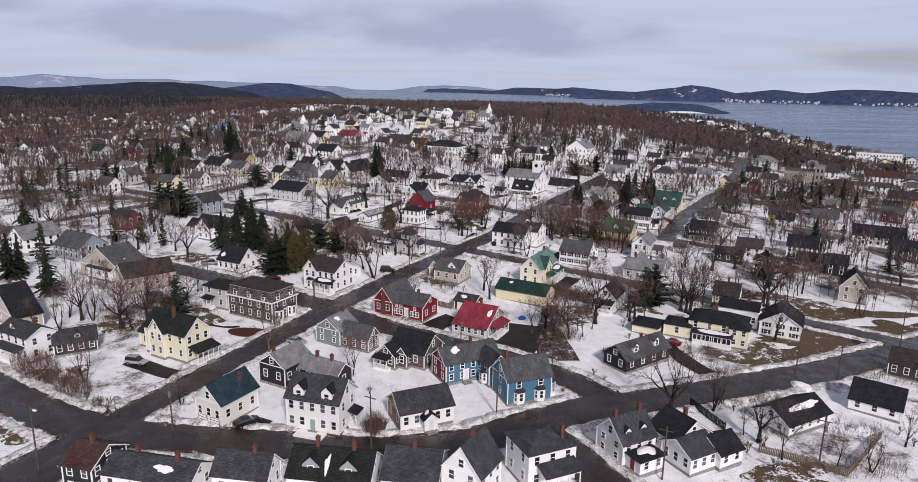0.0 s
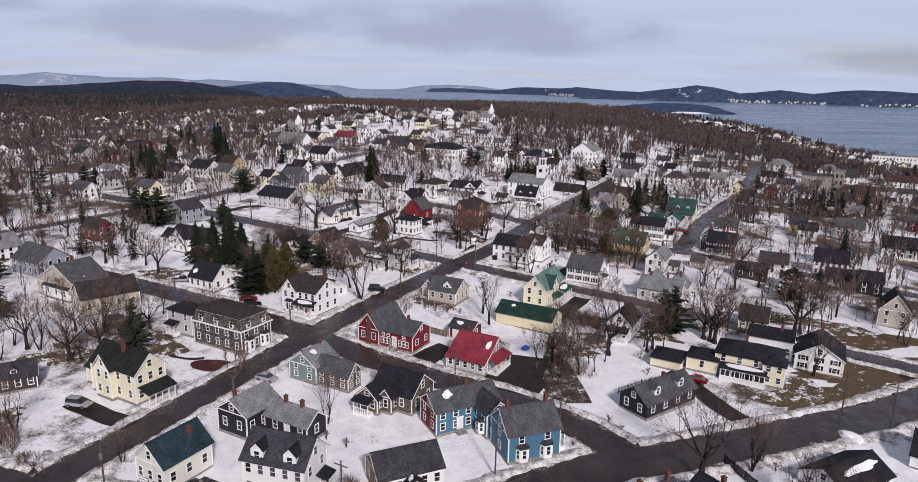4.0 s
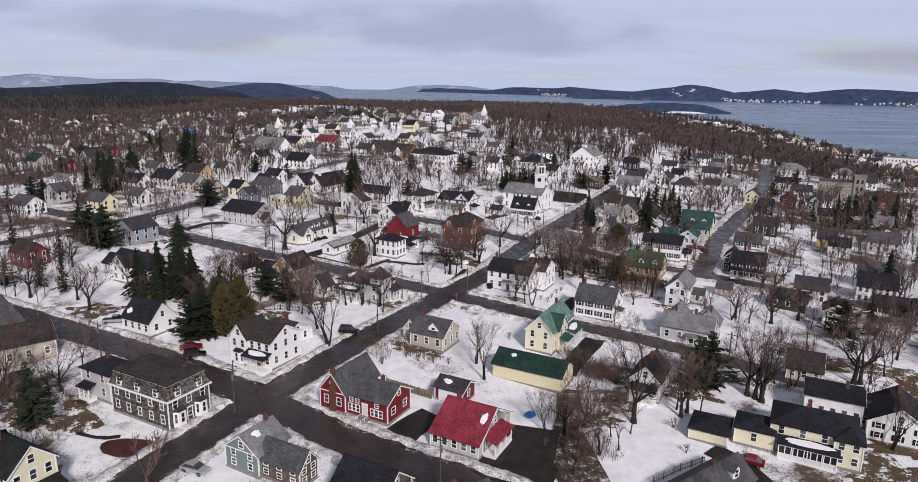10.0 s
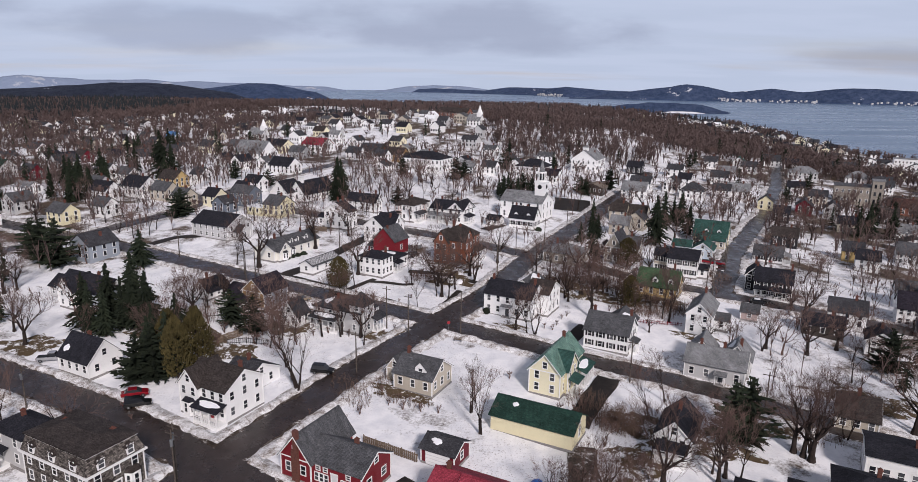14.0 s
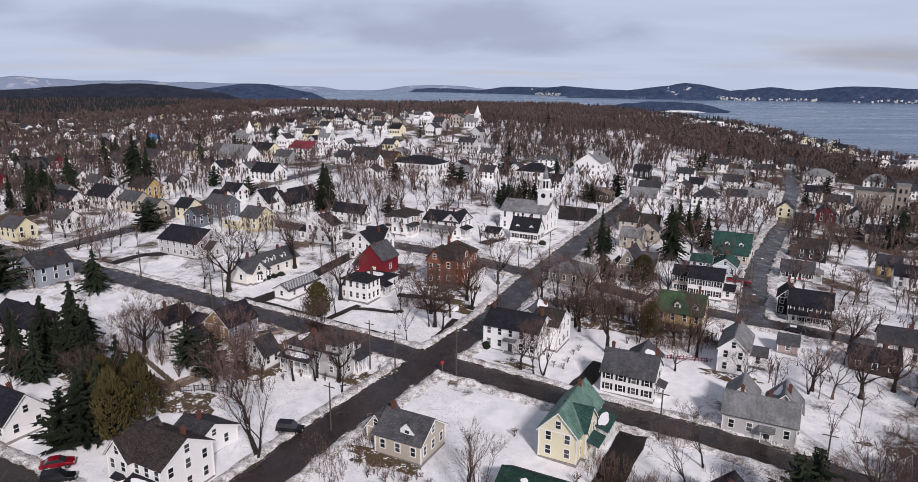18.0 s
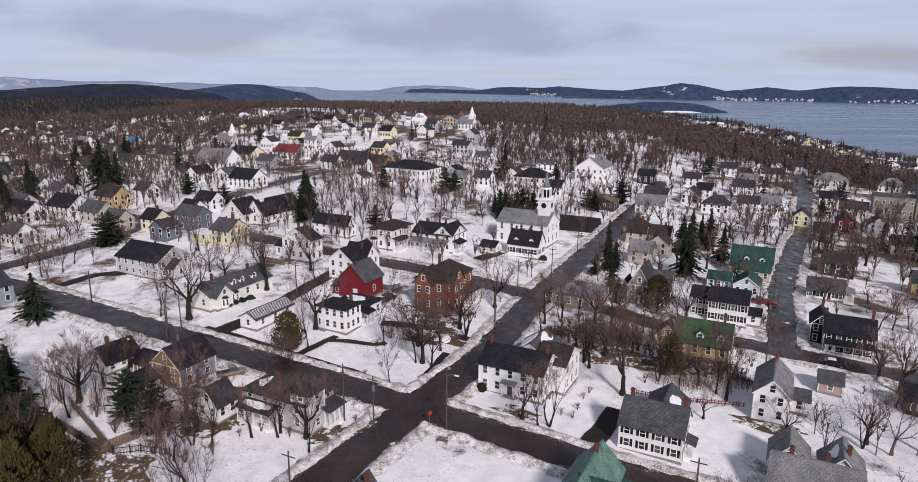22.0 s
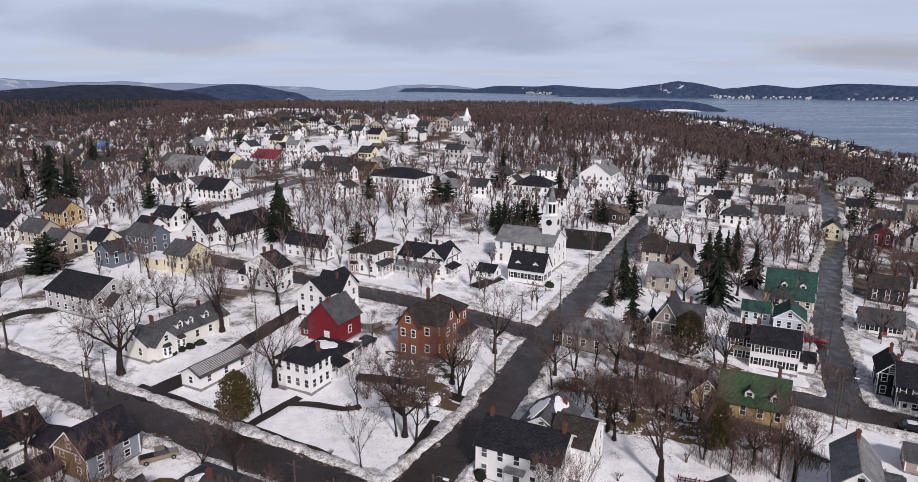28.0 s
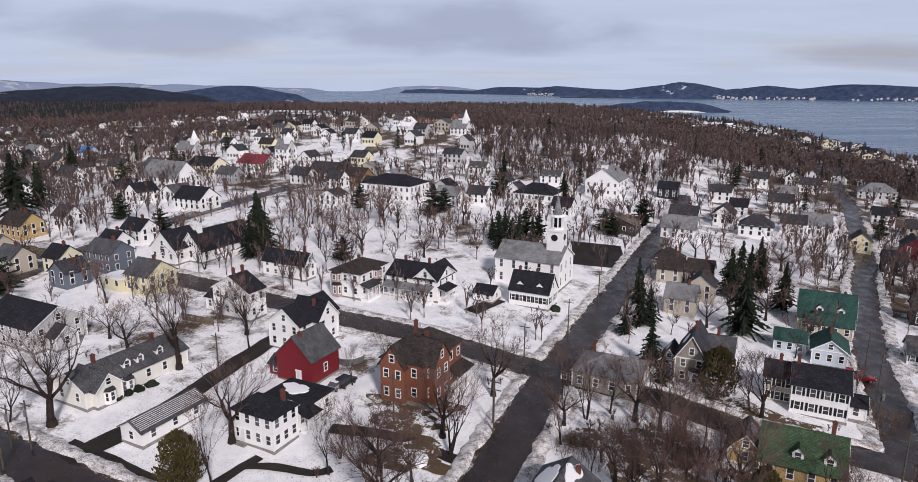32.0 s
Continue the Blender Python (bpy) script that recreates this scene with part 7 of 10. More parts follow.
tree("c", -43.3, 340.1, 12.0)
tree("b", 108.4, 348.2, 13.2)
tree("b", 81.0, 287.6, 10.8)
tree("b", 124.0, 354.0, 12.0)
tree("b", 123.1, 343.1, 12.0)
tree("b", 113.6, 318.8, 10.8)
tree("b", 106.9, 326.1, 12.0)
tree("b", 137.2, 340.7, 13.2)
tree("b", 128.9, 321.2, 12.0)
tree("b", 87.8, 336.6, 10.8)
tree("b", 98.6, 338.6, 12.0)
tree("d", 49.3, 236.0, 8.0, 1, 1.15)
tree("d", 72.6, 250.0, 6.0, 1, 1.35)
tree("c", 55.3, 302.6, 9.0)
tree("b", -53.6, 221.0, 10.8)
tree("b", -52.7, 230.9, 9.6)
tree("b", -42.1, 216.5, 10.8)
tree("b", -24.7, 210.5, 11)
tree("b", -26.8, 227.4, 10.8)
tree("b", -20.7, 210.6, 10.8)
tree("b", -37.4, 217.7, 12)
tree("b", -71.1, 227.2, 11)
tree("b", -57.0, 221.5, 12.0)
tree("b", -55.2, 226.7, 9.6)
tree("b", -39.5, 210.9, 10.8)
tree("b", -33.6, 211.8, 11)
tree("b", -38.8, 226.7, 9.6)

# ---- trees along streets and in yards further off ----
tree("p", -95.8, 314.9, 10, thin=1.3)
tree("b", 82.7, 210.9, 13)
tree("b", 88.3, 226.1, 11)
tree("b", -63.8, 234.8, 9)
# maples on the rise above the church hall
for k_, (x_, y_) in enumerate(((-31.7, 360.5), (-23.9, 358.3), (-12.1, 387.9), (-41.1, 347.3), (-33.3, 375.9), (11.5, 368.7), (2.1, 367.1), (-10.8, 382.9), (-8.2, 348.3), (-14.7, 353.0), (-2.2, 361.1), (-32.9, 387.8), (-21.3, 350.0), (-17.9, 344.7), (4.2, 388.1), (-40.9, 376.3), (-10.9, 374.5), (-17.5, 369.4), (3.8, 344.5), (6.1, 363.1), (-5.9, 380.1), (-25.0, 381.4), (-26.9, 350.9), (-5.3, 373.6))):
    tree("b", x_, y_, 9.0 + 4.0 * ((k_ * 7) % 5) / 4)
# young maples behind the gambrel house
for x_, y_, h_ in ((42.5, 248.5, 10), (44.4, 244.5, 11), (49.6, 249.8, 10), (49.8, 243.2, 11), (37.9, 242.7, 10), (50.1, 256.2, 11), (46.6, 258.0, 10), (59.9, 239.9, 11)):
    tree("b", x_, y_, h_)
# dark pines behind the church
for k_, (x_, y_) in enumerate(((24.5, 363.5), (26.6, 365.0), (28.7, 366.5), (30.8, 363.5), (32.9, 365.0), (35.0, 366.5), (37.1, 363.5), (39.2, 365.0))):
    tree("p" if k_ % 2 else "c", x_, y_, 8.0 + k_ % 3, thin=0.8)
tree("b", -29.0, 196.0, 16)
# maples and evergreens of the western yards
for k_, x_, y_, h_ in (
    ("b", -159.9, 243.7, 14), ("b", -148.6, 238.3, 15), ("b", -129.6, 223.0, 15), ("b", -153.0, 251.5, 13), ("b", -164.3, 257.3, 13),
    ("b", -139.7, 249.0, 13), ("b", -130.5, 245.8, 12), ("b", -106.0, 214.7, 14), ("b", -110.1, 236.1, 15),
    ("b", -120.5, 251.4, 13), ("b", -142.4, 304.4, 12), ("b", -128.9, 288.2, 13), ("b", -119.6, 288.4, 11), ("b", -105.8, 281.5, 12),
    ("b", -100.1, 285.8, 13), ("b", -96.3, 289.0, 12), ("b", -118.6, 304.8, 10), ("b", -110.8, 299.4, 11), ("b", -175.8, 282.9, 12),
    ("b", -167.2, 282.9, 13), ("b", -187.6, 288.0, 13), ("b", -161.5, 288.0, 12), ("b", -151.4, 282.9, 12), ("b", -203.2, 304.0, 12),
    ("b", -197.2, 313.3, 12), ("b", -223.2, 340.9, 12), ("b", -204.4, 341.2, 11), ("b", -136.8, 268.6, 13), ("b", -66.9, 307.7, 12)):
    tree(k_, x_, y_, h_)
# evergreens and maples between the middle streets
for k_, x_, y_, h_ in (
    ("c", -147.6, 222.5, 15), ("c", -122.9, 291.5, 14), ("c", -98.2, 315.1, 9), ("c", -161.9, 359.3, 14), ("c", -158.8, 364.1, 14),
    ("c", -153.5, 372.7, 15), ("c", -183.4, 475.3, 14), ("c", -176.3, 501.4, 15), ("c", -382.6, 690.3, 12),     ("c", -158.1, 341.2, 13), ("c", -146.0, 339.1, 14), ("c", -145.0, 345.5, 12), ("c", -129.4, 380.0, 22), ("c", -148.8, 395.6, 14),
    ("c", 49.4, 307.2, 11), ("c", 55.9, 314.0, 12), ("c", 82.2, 323.1, 13), ("c", 86.2, 326.2, 14), ("c", 92.8, 328.1, 12),
    ("c", 167.6, 333.5, 13), ("c", 172.7, 335.0, 14), ("c", 181.5, 333.7, 13), ("c", 196.9, 339.9, 16),     ("c", 56.7, 419.4, 12), ("c", -44.3, 352.1, 16), ("c", 48.6, 280.2, 10), ("p", -114.5, 261.0, 13), ("p", -108.3, 257.5, 14)):
    tree(k_, x_, y_, h_)
# trees of the eastern yards
for k_, x_, y_, h_ in (
    ("p", -120.4, 265.9, 12), ("p", -95.8, 311.2, 9), ("p", -173.3, 326.5, 9), ("p", -165.8, 321.7, 9), ("p", -95.7, 378.7, 9),
    ("b", -107.8, 292.3, 11), ("b", -97.1, 296.3, 11), ("b", -115.9, 312.6, 11), ("b", 137.3, 322.5, 13), ("b", 142.7, 322.3, 14),
    ("b", 151.6, 331.4, 12), ("b", 68.1, 301.9, 10), ("b", 134.3, 409.4, 10), ("b", 133.9, 359.7, 10),
    ("b", 29.2, 266.6, 11), ("b", 80.8, 392.3, 11), ("b", 86.3, 357.4, 11), ("b", -26.1, 349.3, 12), ("b", -16.1, 351.2, 12),
    ("b", 47.6, 270.1, 12), ("b", 106.8, 283.2, 11), ("b", 110.0, 264.9, 12), ("b", 118.5, 266.6, 12), ("b", 71.8, 251.5, 12),
    ("b", 61.4, 255.0, 11), ("b", 142.8, 271.9, 12), ("b", -60.2, 272.4, 10), ("b", -125.6, 256.6, 12)):
    tree(k_, x_, y_, h_)
HOUSES = [(o.location.x, o.location.y) for o in scene.objects if o.name.startswith("house")]


def clear(x, y, r):
    return all(abs(x - a) > r or abs(y - b) > r for a, b in HOUSES) and not on_road(x, y, 1.0)


def far_house(label, x, y, rz, w, d, eave, rise, kind, wall, roof, storeys=2):
    """A house further off: walls, roof, chimney, and its small windows as one part."""
    ob = house(label, x, y, land(x, y), rz)
    bm = bmesh.new(); prism(bm, w, d, -1.5, eave, rise, kind)
    part("wall", bm, WALL[wall], ob)
    part("roof", roof_mesh(w, d, eave, rise, kind, 0.3), ROOF[roof], ob)
    if kind != "flat":
        chimney(ob, 0.2 * w, 0.0 if kind == "x" else 0.1 * d, eave + rise * (0.95 if kind == "x" else 0.6), 1.1, 0.6)
    g, f = bmesh.new(), bmesh.new()
    sh = (eave - 0.4) / storeys
    for face in ("-y", "+x"):
        length = w if face == "-y" else d
        n = max(2, int(length / 2.4))
        for s in range(storeys):
            for i in range(n):
                u, z = (i + 0.5) / n * length - length / 2, 0.4 + s * sh + sh * 0.28
                if face == "-y":
                    box(g, u - 0.42, -d / 2 - 0.05, z, u + 0.42, -d / 2 + 0.02, z + 1.35)
                    box(f, u - 0.56, -d / 2 - 0.03, z - 0.1, u + 0.56, -d / 2 + 0.02, z + 1.48)
                else:
                    box(g, w / 2 - 0.02, u - 0.42, z, w / 2 + 0.05, u + 0.42, z + 1.35)
                    box(f, w / 2 - 0.02, u - 0.56, z - 0.1, w / 2 + 0.03, u + 0.56, z + 1.48)
    for q in g.faces:
        q.material_index = 1
    both = bmesh.new()
    for src in (f, g):
        me = mesh_of("glazing", src)
        both.from_mesh(me)
    me = mesh_of("glazing", both, M_TRIM, M_GLASS)
    tagged(part("glazing", me, None, ob), kind="stuff")
    return ob


far_house("light grey house with charcoal roof beyond the main street", -102.3, 266.3, -28.5, 9.0, 9.4, 4.6, 3.0, "y", "slate", "mid")
far_house("yellow house with grey roof beyond the main street", -133.7, 306.1, -28.5, 8.9, 6.7, 4.0, 2.8, "x", "yellow", "grey")
far_house("white house with grey roof beyond the main street", -123.3, 315.1, -28.5, 7.7, 6.5, 4.0, 2.7, "x", "white", "grey")
far_house("white house with charcoal roof beyond the main street", -125.4, 348.0, -28.5, 12.3, 9.2, 4.0, 3.6, "x", "white", "dark")
far_house("light grey house with grey roof beyond the main street", -144.1, 352.8, -28.5, 7.2, 6.5, 4.0, 2.7, "x", "lightgrey", "grey")
far_house("white house with grey roof beyond the main street", -141.0, 371.5, -28.5, 8.1, 6.5, 4.0, 2.7, "x", "white", "grey")
far_house("white house with grey roof beyond the main street", -154.6, 379.4, -28.5, 9.9, 7.4, 4.0, 3.1, "x", "white", "grey")
far_house("golden house with brown roof beyond the main street", -117.1, 362.1, -28.5, 10.2, 7.7, 4.0, 3.2, "x", "gold", "brown")
far_house("white house with dark grey roof beyond the main street", -108.6, 371.5, -28.5, 6.8, 6.5, 4.0, 2.7, "x", "white", "mid")
far_house("beige house with grey roof beyond the main street", -111.9, 340.3, -28.5, 9.4, 7.1, 4.0, 3.0, "x", "beige", "grey")
far_house("cream house with charcoal roof beyond the main street", -88.5, 330.5, -28.5, 6.5, 6.5, 4.0, 2.7, "x", "cream", "dark")
far_house("slate-blue house with dark grey roof beyond the main street", -81.5, 320.5, -28.5, 6.4, 6.4, 3.6, 2.5, "y", "bluegrey", "mid")
far_house("light grey house with dark grey roof beyond the main street", -188.1, 404.3, -28.5, 8.0, 10.7, 4.0, 3.4, "y", "lightgrey", "mid")
far_house("light grey house with purple-grey roof beyond the main street", -174.7, 433.7, -28.5, 9.9, 7.4, 4.0, 3.1, "x", "lightgrey", "purple")
far_house("beige house with dark grey roof beyond the main street", -235.5, 517.9, -28.5, 11.1, 8.3, 4.0, 3.5, "x", "beige", "mid")
far_house("white house with dark grey roof beyond the main street", -186.1, 498.1, -28.5, 10.6, 7.9, 4.0, 3.3, "x", "white", "mid")
far_house("white house with dark grey roof beyond the main street", -156.9, 464.2, -28.5, 11.5, 8.6, 4.0, 3.6, "x", "white", "mid")
far_house("cream house with dark grey roof beyond the main street", -145.9, 489.1, -28.5, 10.9, 8.1, 4.0, 3.4, "x", "cream", "mid")
far_house("white house with grey roof beyond the main street", -126.3, 483.9, -28.5, 11.3, 8.5, 4.0, 3.5, "x", "white", "grey")
far_house("white house with charcoal roof beyond the main street", -101.3, 407.8, -28.5, 6.8, 9.1, 4.0, 2.9, "y", "white", "dark")
far_house("white house with charcoal roof beyond the main street", -112.0, 414.9, -28.5, 6.5, 7.6, 4.0, 2.7, "y", "white", "dark")
far_house("white house with pale grey roof beyond the main street", -104.4, 442.8, -28.5, 20.0, 13.0, 5.0, 6.0, "x", "white", "light")
far_house("white house with charcoal roof beyond the main street", -79.7, 355.9, -28.5, 8.2, 6.5, 4.0, 2.7, "x", "white", "dark")
far_house("white house with pale grey roof beyond the main street", -240.9, 580.7, -28.5, 12.7, 9.6, 4.0, 3.6, "x", "white", "light")
far_house("white house with dark grey roof beyond the main street", -293.3, 605.5, -28.5, 10.6, 8.0, 4.0, 3.3, "x", "white", "mid")
far_house("white house with dark grey roof beyond the main street", -261.2, 504.1, -28.5, 11.3, 8.5, 4.0, 3.6, "x", "white", "mid")
far_house("light grey house with dark grey roof beyond the main street", -220.0, 568.9, -28.5, 9.2, 6.9, 4.0, 2.9, "x", "lightgrey", "mid")
far_house("cream house with charcoal roof beyond the main street", -101.1, 479.2, -28.5, 15.4, 11.0, 4.0, 3.6, "x", "cream", "dark")
far_house("white house with charcoal roof beyond the main street", -77.1, 396.2, -28.5, 12.6, 9.4, 4.0, 3.6, "x", "white", "dark")
far_house("white house with dark grey roof beyond the main street", -111.0, 545.4, -28.5, 7.4, 6.5, 4.0, 2.7, "x", "white", "mid")
far_house("white house with red roof beyond the main street", -77.5, 479.3, -28.5, 15.5, 11.0, 4.0, 3.6, "x", "white", "red")
far_house("white house with dark grey roof beyond the main street", -54.7, 487.9, -28.5, 6.5, 8.5, 4.0, 2.7, "y", "white", "mid")
far_house("white house with dark grey roof beyond the main street", -50.0, 448.0, -28.5, 9.3, 7.0, 4.0, 2.9, "x", "white", "mid")
far_house("dark brown house with dark grey roof beyond the main street", -41.2, 456.3, -28.5, 13.4, 10.0, 4.0, 3.6, "x", "brown", "mid")
far_house("white house with dark grey roof beyond the main street", -118.7, 798.2, -28.5, 12.7, 9.5, 4.0, 3.6, "x", "white", "mid")
far_house("white house with dark grey roof beyond the main street", -40.8, 541.9, -28.5, 8.5, 6.5, 4.0, 2.7, "x", "white", "mid")
far_house("beige house with brown roof beyond the main street", -15.5, 420.3, -28.5, 11.2, 8.4, 4.0, 3.5, "x", "beige", "brown")
far_house("tan house with brown roof beyond the main street", -26.4, 444.4, -28.5, 10.3, 7.7, 4.0, 3.3, "x", "tan", "brown")
far_house("large white building with charcoal hip roof", -9.0, 416.0, -28.5, 22.0, 14.0, 6.5, 3.2, "hip", "white", "dark")
far_house("white house with pale grey roof beyond the main street", 12.2, 409.2, -28.5, 9.2, 6.9, 4.0, 2.9, "x", "white", "light")
far_house("brick-walled building with brown roof", 6.1, 608.0, -28.5, 26.6, 11.0, 4.0, 3.6, "x", "brick", "brown")
far_house("brick-walled building with brown roof", 36.4, 631.3, -28.5, 18.3, 11.0, 4.0, 3.6, "x", "brick", "brown")
far_house("white house with dark grey roof beyond the main street", -80.0, 559.7, -28.5, 7.4, 6.5, 4.0, 2.7, "x", "white", "mid")
far_house("light grey-walled building with dark grey roof", -142.0, 797.1, -28.5, 19.4, 11.0, 4.0, 3.6, "x", "lightgrey", "mid")
far_house("white house with dark grey roof beyond the main street", -34.3, 439.3, -28.5, 7.2, 6.5, 4.0, 2.7, "x", "white", "mid")
far_house("white house with charcoal roof beyond the main street", 45.3, 410.1, -28.5, 15.5, 11.0, 6.2, 3.4, "hip", "white", "dark")
meeting_house = far_house("white house with pale grey roof beyond the main street", 79.3, 441.1, -28.5, 14.0, 18.0, 6.5, 5.0, "y", "white", "light")
far_house("white house with purple-grey roof beyond the main street", 53.4, 400.4, -28.5, 7.3, 6.5, 4.0, 2.7, "x", "white", "purple")
far_house("black house with charcoal roof beyond the main street", 105.2, 439.5, -28.5, 8.2, 6.5, 4.0, 2.7, "x", "black", "dark")
far_house("white house with dark grey roof beyond the main street", 96.7, 396.7, -28.5, 9.7, 7.3, 4.0, 3.1, "x", "white", "mid")
far_house("white house with dark grey roof beyond the main street", 113.9, 402.5, -28.5, 7.4, 9.9, 4.0, 3.1, "y", "white", "mid")
far_house("white house with charcoal roof beyond the main street", 124.5, 414.5, -28.5, 6.5, 6.5, 4.0, 2.7, "x", "white", "dark")
far_house("beige house with brown roof beyond the main street", 72.9, 342.5, -28.5, 8.0, 6.5, 4.0, 2.7, "hip", "beige", "brown")
far_house("low brown building with tan roof beside the car park", 71.0, 383.5, -28.5, 10.0, 9.0, 3.0, 1.9, "y", "brown", "tan", 1)
far_house("white house with pale grey roof beyond the main street", 89.2, 379.6, -28.5, 11.1, 8.4, 4.0, 3.5, "x", "white", "light")
far_house("beige house with brown roof beyond the main street", 78.1, 332.2, -28.5, 6.7, 6.5, 4.0, 2.7, "x", "beige", "brown")
far_house("beige house with pale grey roof beyond the main street", 65.6, 311.3, -28.5, 7.0, 6.5, 4.0, 2.7, "x", "beige", "light")
far_house("white house with dark grey roof beyond the main street", 34.4, 439.2, -28.5, 7.3, 9.8, 4.0, 3.1, "y", "white", "mid")
far_house("white house with dark grey roof beyond the main street", 23.4, 413.0, -28.5, 7.6, 6.5, 4.0, 2.7, "x", "white", "mid")
far_house("white house with dark grey roof beyond the main street", 38.6, 423.9, -28.5, 6.5, 6.9, 4.0, 2.7, "y", "white", "mid")
far_house("white house with dark grey roof beyond the main street", 119.4, 388.2, -28.5, 11.1, 8.3, 4.0, 3.5, "hip", "white", "mid")
far_house("white house with pale grey roof beyond the main street", 144.0, 395.2, -28.5, 10.9, 8.2, 4.0, 3.4, "x", "white", "light")
far_house("white house with dark grey roof beyond the main street", 211.3, 504.3, -28.5, 10.7, 8.1, 4.0, 3.4, "x", "white", "mid")
far_house("white house with charcoal roof beyond the main street", 224.2, 502.4, -28.5, 7.9, 6.5, 4.0, 2.7, "x", "white", "dark")
far_house("white house with dark grey roof beyond the main street", 286.8, 624.0, -28.5, 11.0, 8.3, 4.0, 3.5, "x", "white", "mid")
far_house("light grey house with pale grey roof beyond the main street", 213.3, 466.6, -28.5, 15.9, 11.0, 4.0, 3.6, "hip", "lightgrey", "light")
far_house("white house with charcoal roof beyond the main street", 183.8, 416.7, -28.5, 8.1, 6.5, 4.0, 2.7, "x", "white", "dark")
far_house("white house with dark grey roof beyond the main street", 265.0, 512.8, -28.5, 15.5, 11.0, 4.0, 3.6, "x", "white", "mid")
far_house("white house with dark grey roof beyond the main street", 312.9, 613.5, -28.5, 10.1, 7.6, 4.0, 3.2, "x", "white", "mid")
far_house("beige house with brown roof beyond the main street", 354.5, 706.2, -28.5, 6.5, 8.5, 4.0, 2.7, "y", "beige", "brown")
far_house("white house with dark grey roof beyond the main street", 406.3, 705.2, -28.5, 9.1, 6.8, 4.0, 2.9, "x", "white", "mid")
far_house("yellow house with dark grey roof beyond the main street", 149.8, 376.8, -28.5, 6.5, 7.5, 4.0, 2.7, "y", "yellow", "mid")
far_house("dark red house with dark grey roof beyond the main street", 166.5, 374.3, -28.5, 7.0, 9.4, 4.0, 2.9, "y", "maroon", "mid")
far_house("light grey house with dark grey roof beyond the main street", 179.2, 373.4, -28.5, 7.0, 9.3, 4.0, 2.9, "y", "lightgrey", "mid")
far_house("black house with charcoal roof beyond the main street", 145.9, 353.8, -28.5, 6.5, 6.5, 4.0, 2.7, "x", "black", "dark")
stone_hall = far_house("grey stone-walled building with grey roof", 209.4, 407.6, -28.5, 18.7, 11.0, 9.0, 3.6, "flat", "stone", "grey")
far_house("black house with brown roof beyond the main street", 126.3, 310.7, -28.5, 8.8, 6.6, 4.0, 2.8, "x", "black", "brown")
far_house("golden house with dark grey roof beyond the main street", 142.8, 295.7, -28.5, 6.5, 6.5, 4.0, 2.7, "x", "gold", "mid")
far_house("white house with charcoal roof beyond the main street", 141.6, 285.2, -28.5, 7.0, 6.5, 4.0, 2.7, "x", "white", "dark")
far_house("white house with dark grey roof beyond the main street", 147.8, 427.5, -28.5, 9.3, 7.0, 4.0, 2.9, "x", "white", "mid")
far_house("white house with dark grey roof beyond the main street", 181.6, 468.2, -28.5, 7.8, 6.5, 4.0, 2.7, "x", "white", "mid")
far_house("white house with green roof beyond the main street", 181.0, 482.1, -28.5, 6.5, 6.5, 4.0, 2.7, "y", "white", "green")
far_house("white house with dark grey roof beyond the main street", 159.5, 472.3, -28.5, 7.9, 6.5, 4.0, 2.7, "x", "white", "mid")
far_house("beige house with dark grey roof beyond the main street", 186.3, 399.3, -28.5, 8.5, 6.5, 4.0, 2.7, "x", "beige", "mid")
far_house("white house with dark grey roof beyond the main street", 254.1, 455.4, -28.5, 10.1, 7.5, 4.0, 3.2, "x", "white", "mid")
far_house("dark brown house with brown roof beyond the main street", 199.9, 366.4, -28.5, 9.5, 7.1, 4.0, 3.0, "x", "brown", "brown")
far_house("beige house with charcoal roof beyond the main street", 168.6, 341.5, -28.5, 8.7, 6.5, 4.0, 2.7, "x", "beige", "dark")
far_house("tan-yellow house with grey roof beyond the main street", -60.4, 316.8, -28.5, 7.6, 8.4, 4.4, 2.9, "x", "yellow", "grey")
far_house("low yellow wing with flat snowy roof", -68.3, 318.2, -28.5, 7.0, 5.0, 2.8, 0.4, "flat", "yellow", "snow", 1)
far_house("tall blue-grey house with grey roof and pale windows", -76.6, 331.0, -28.5, 9.6, 7.0, 5.2, 2.6, "x", "bluegrey", "grey")
far_house("beige house with grey roof beyond the main street", -100.4, 330.2, -28.5, 7.4, 6.5, 4.0, 2.7, "x", "beige", "grey")
far_house("white house with charcoal roof beyond the main street", -81.0, 343.4, -28.5, 6.6, 6.5, 4.0, 2.7, "x", "white", "dark")
far_house("white house with dark grey roof beyond the main street", 135.7, 394.1, -28.5, 8.4, 6.5, 4.0, 2.7, "x", "white", "mid")
far_house("beige house with brown roof beyond the main street", 70.7, 333.8, -28.5, 6.5, 6.5, 4.0, 2.7, "x", "beige", "brown")
far_house("beige house with dark grey roof beyond the main street", 74.3, 321.4, -28.5, 6.5, 6.5, 4.0, 2.7, "y", "beige", "mid")
far_house("dark red house with dark grey roof beyond the main street", -188.0, 378.3, -28.5, 8.8, 6.6, 4.0, 2.8, "x", "maroon", "mid")
far_house("dark red house with brown roof beyond the main street", -122.5, 242.0, -28.5, 8.7, 6.5, 4.0, 2.7, "x", "maroon", "brown")
far_house("white house with pale grey roof beyond the main street", -141.9, 218.2, -28.5, 9.2, 12.2, 4.0, 3.6, "y", "white", "light")
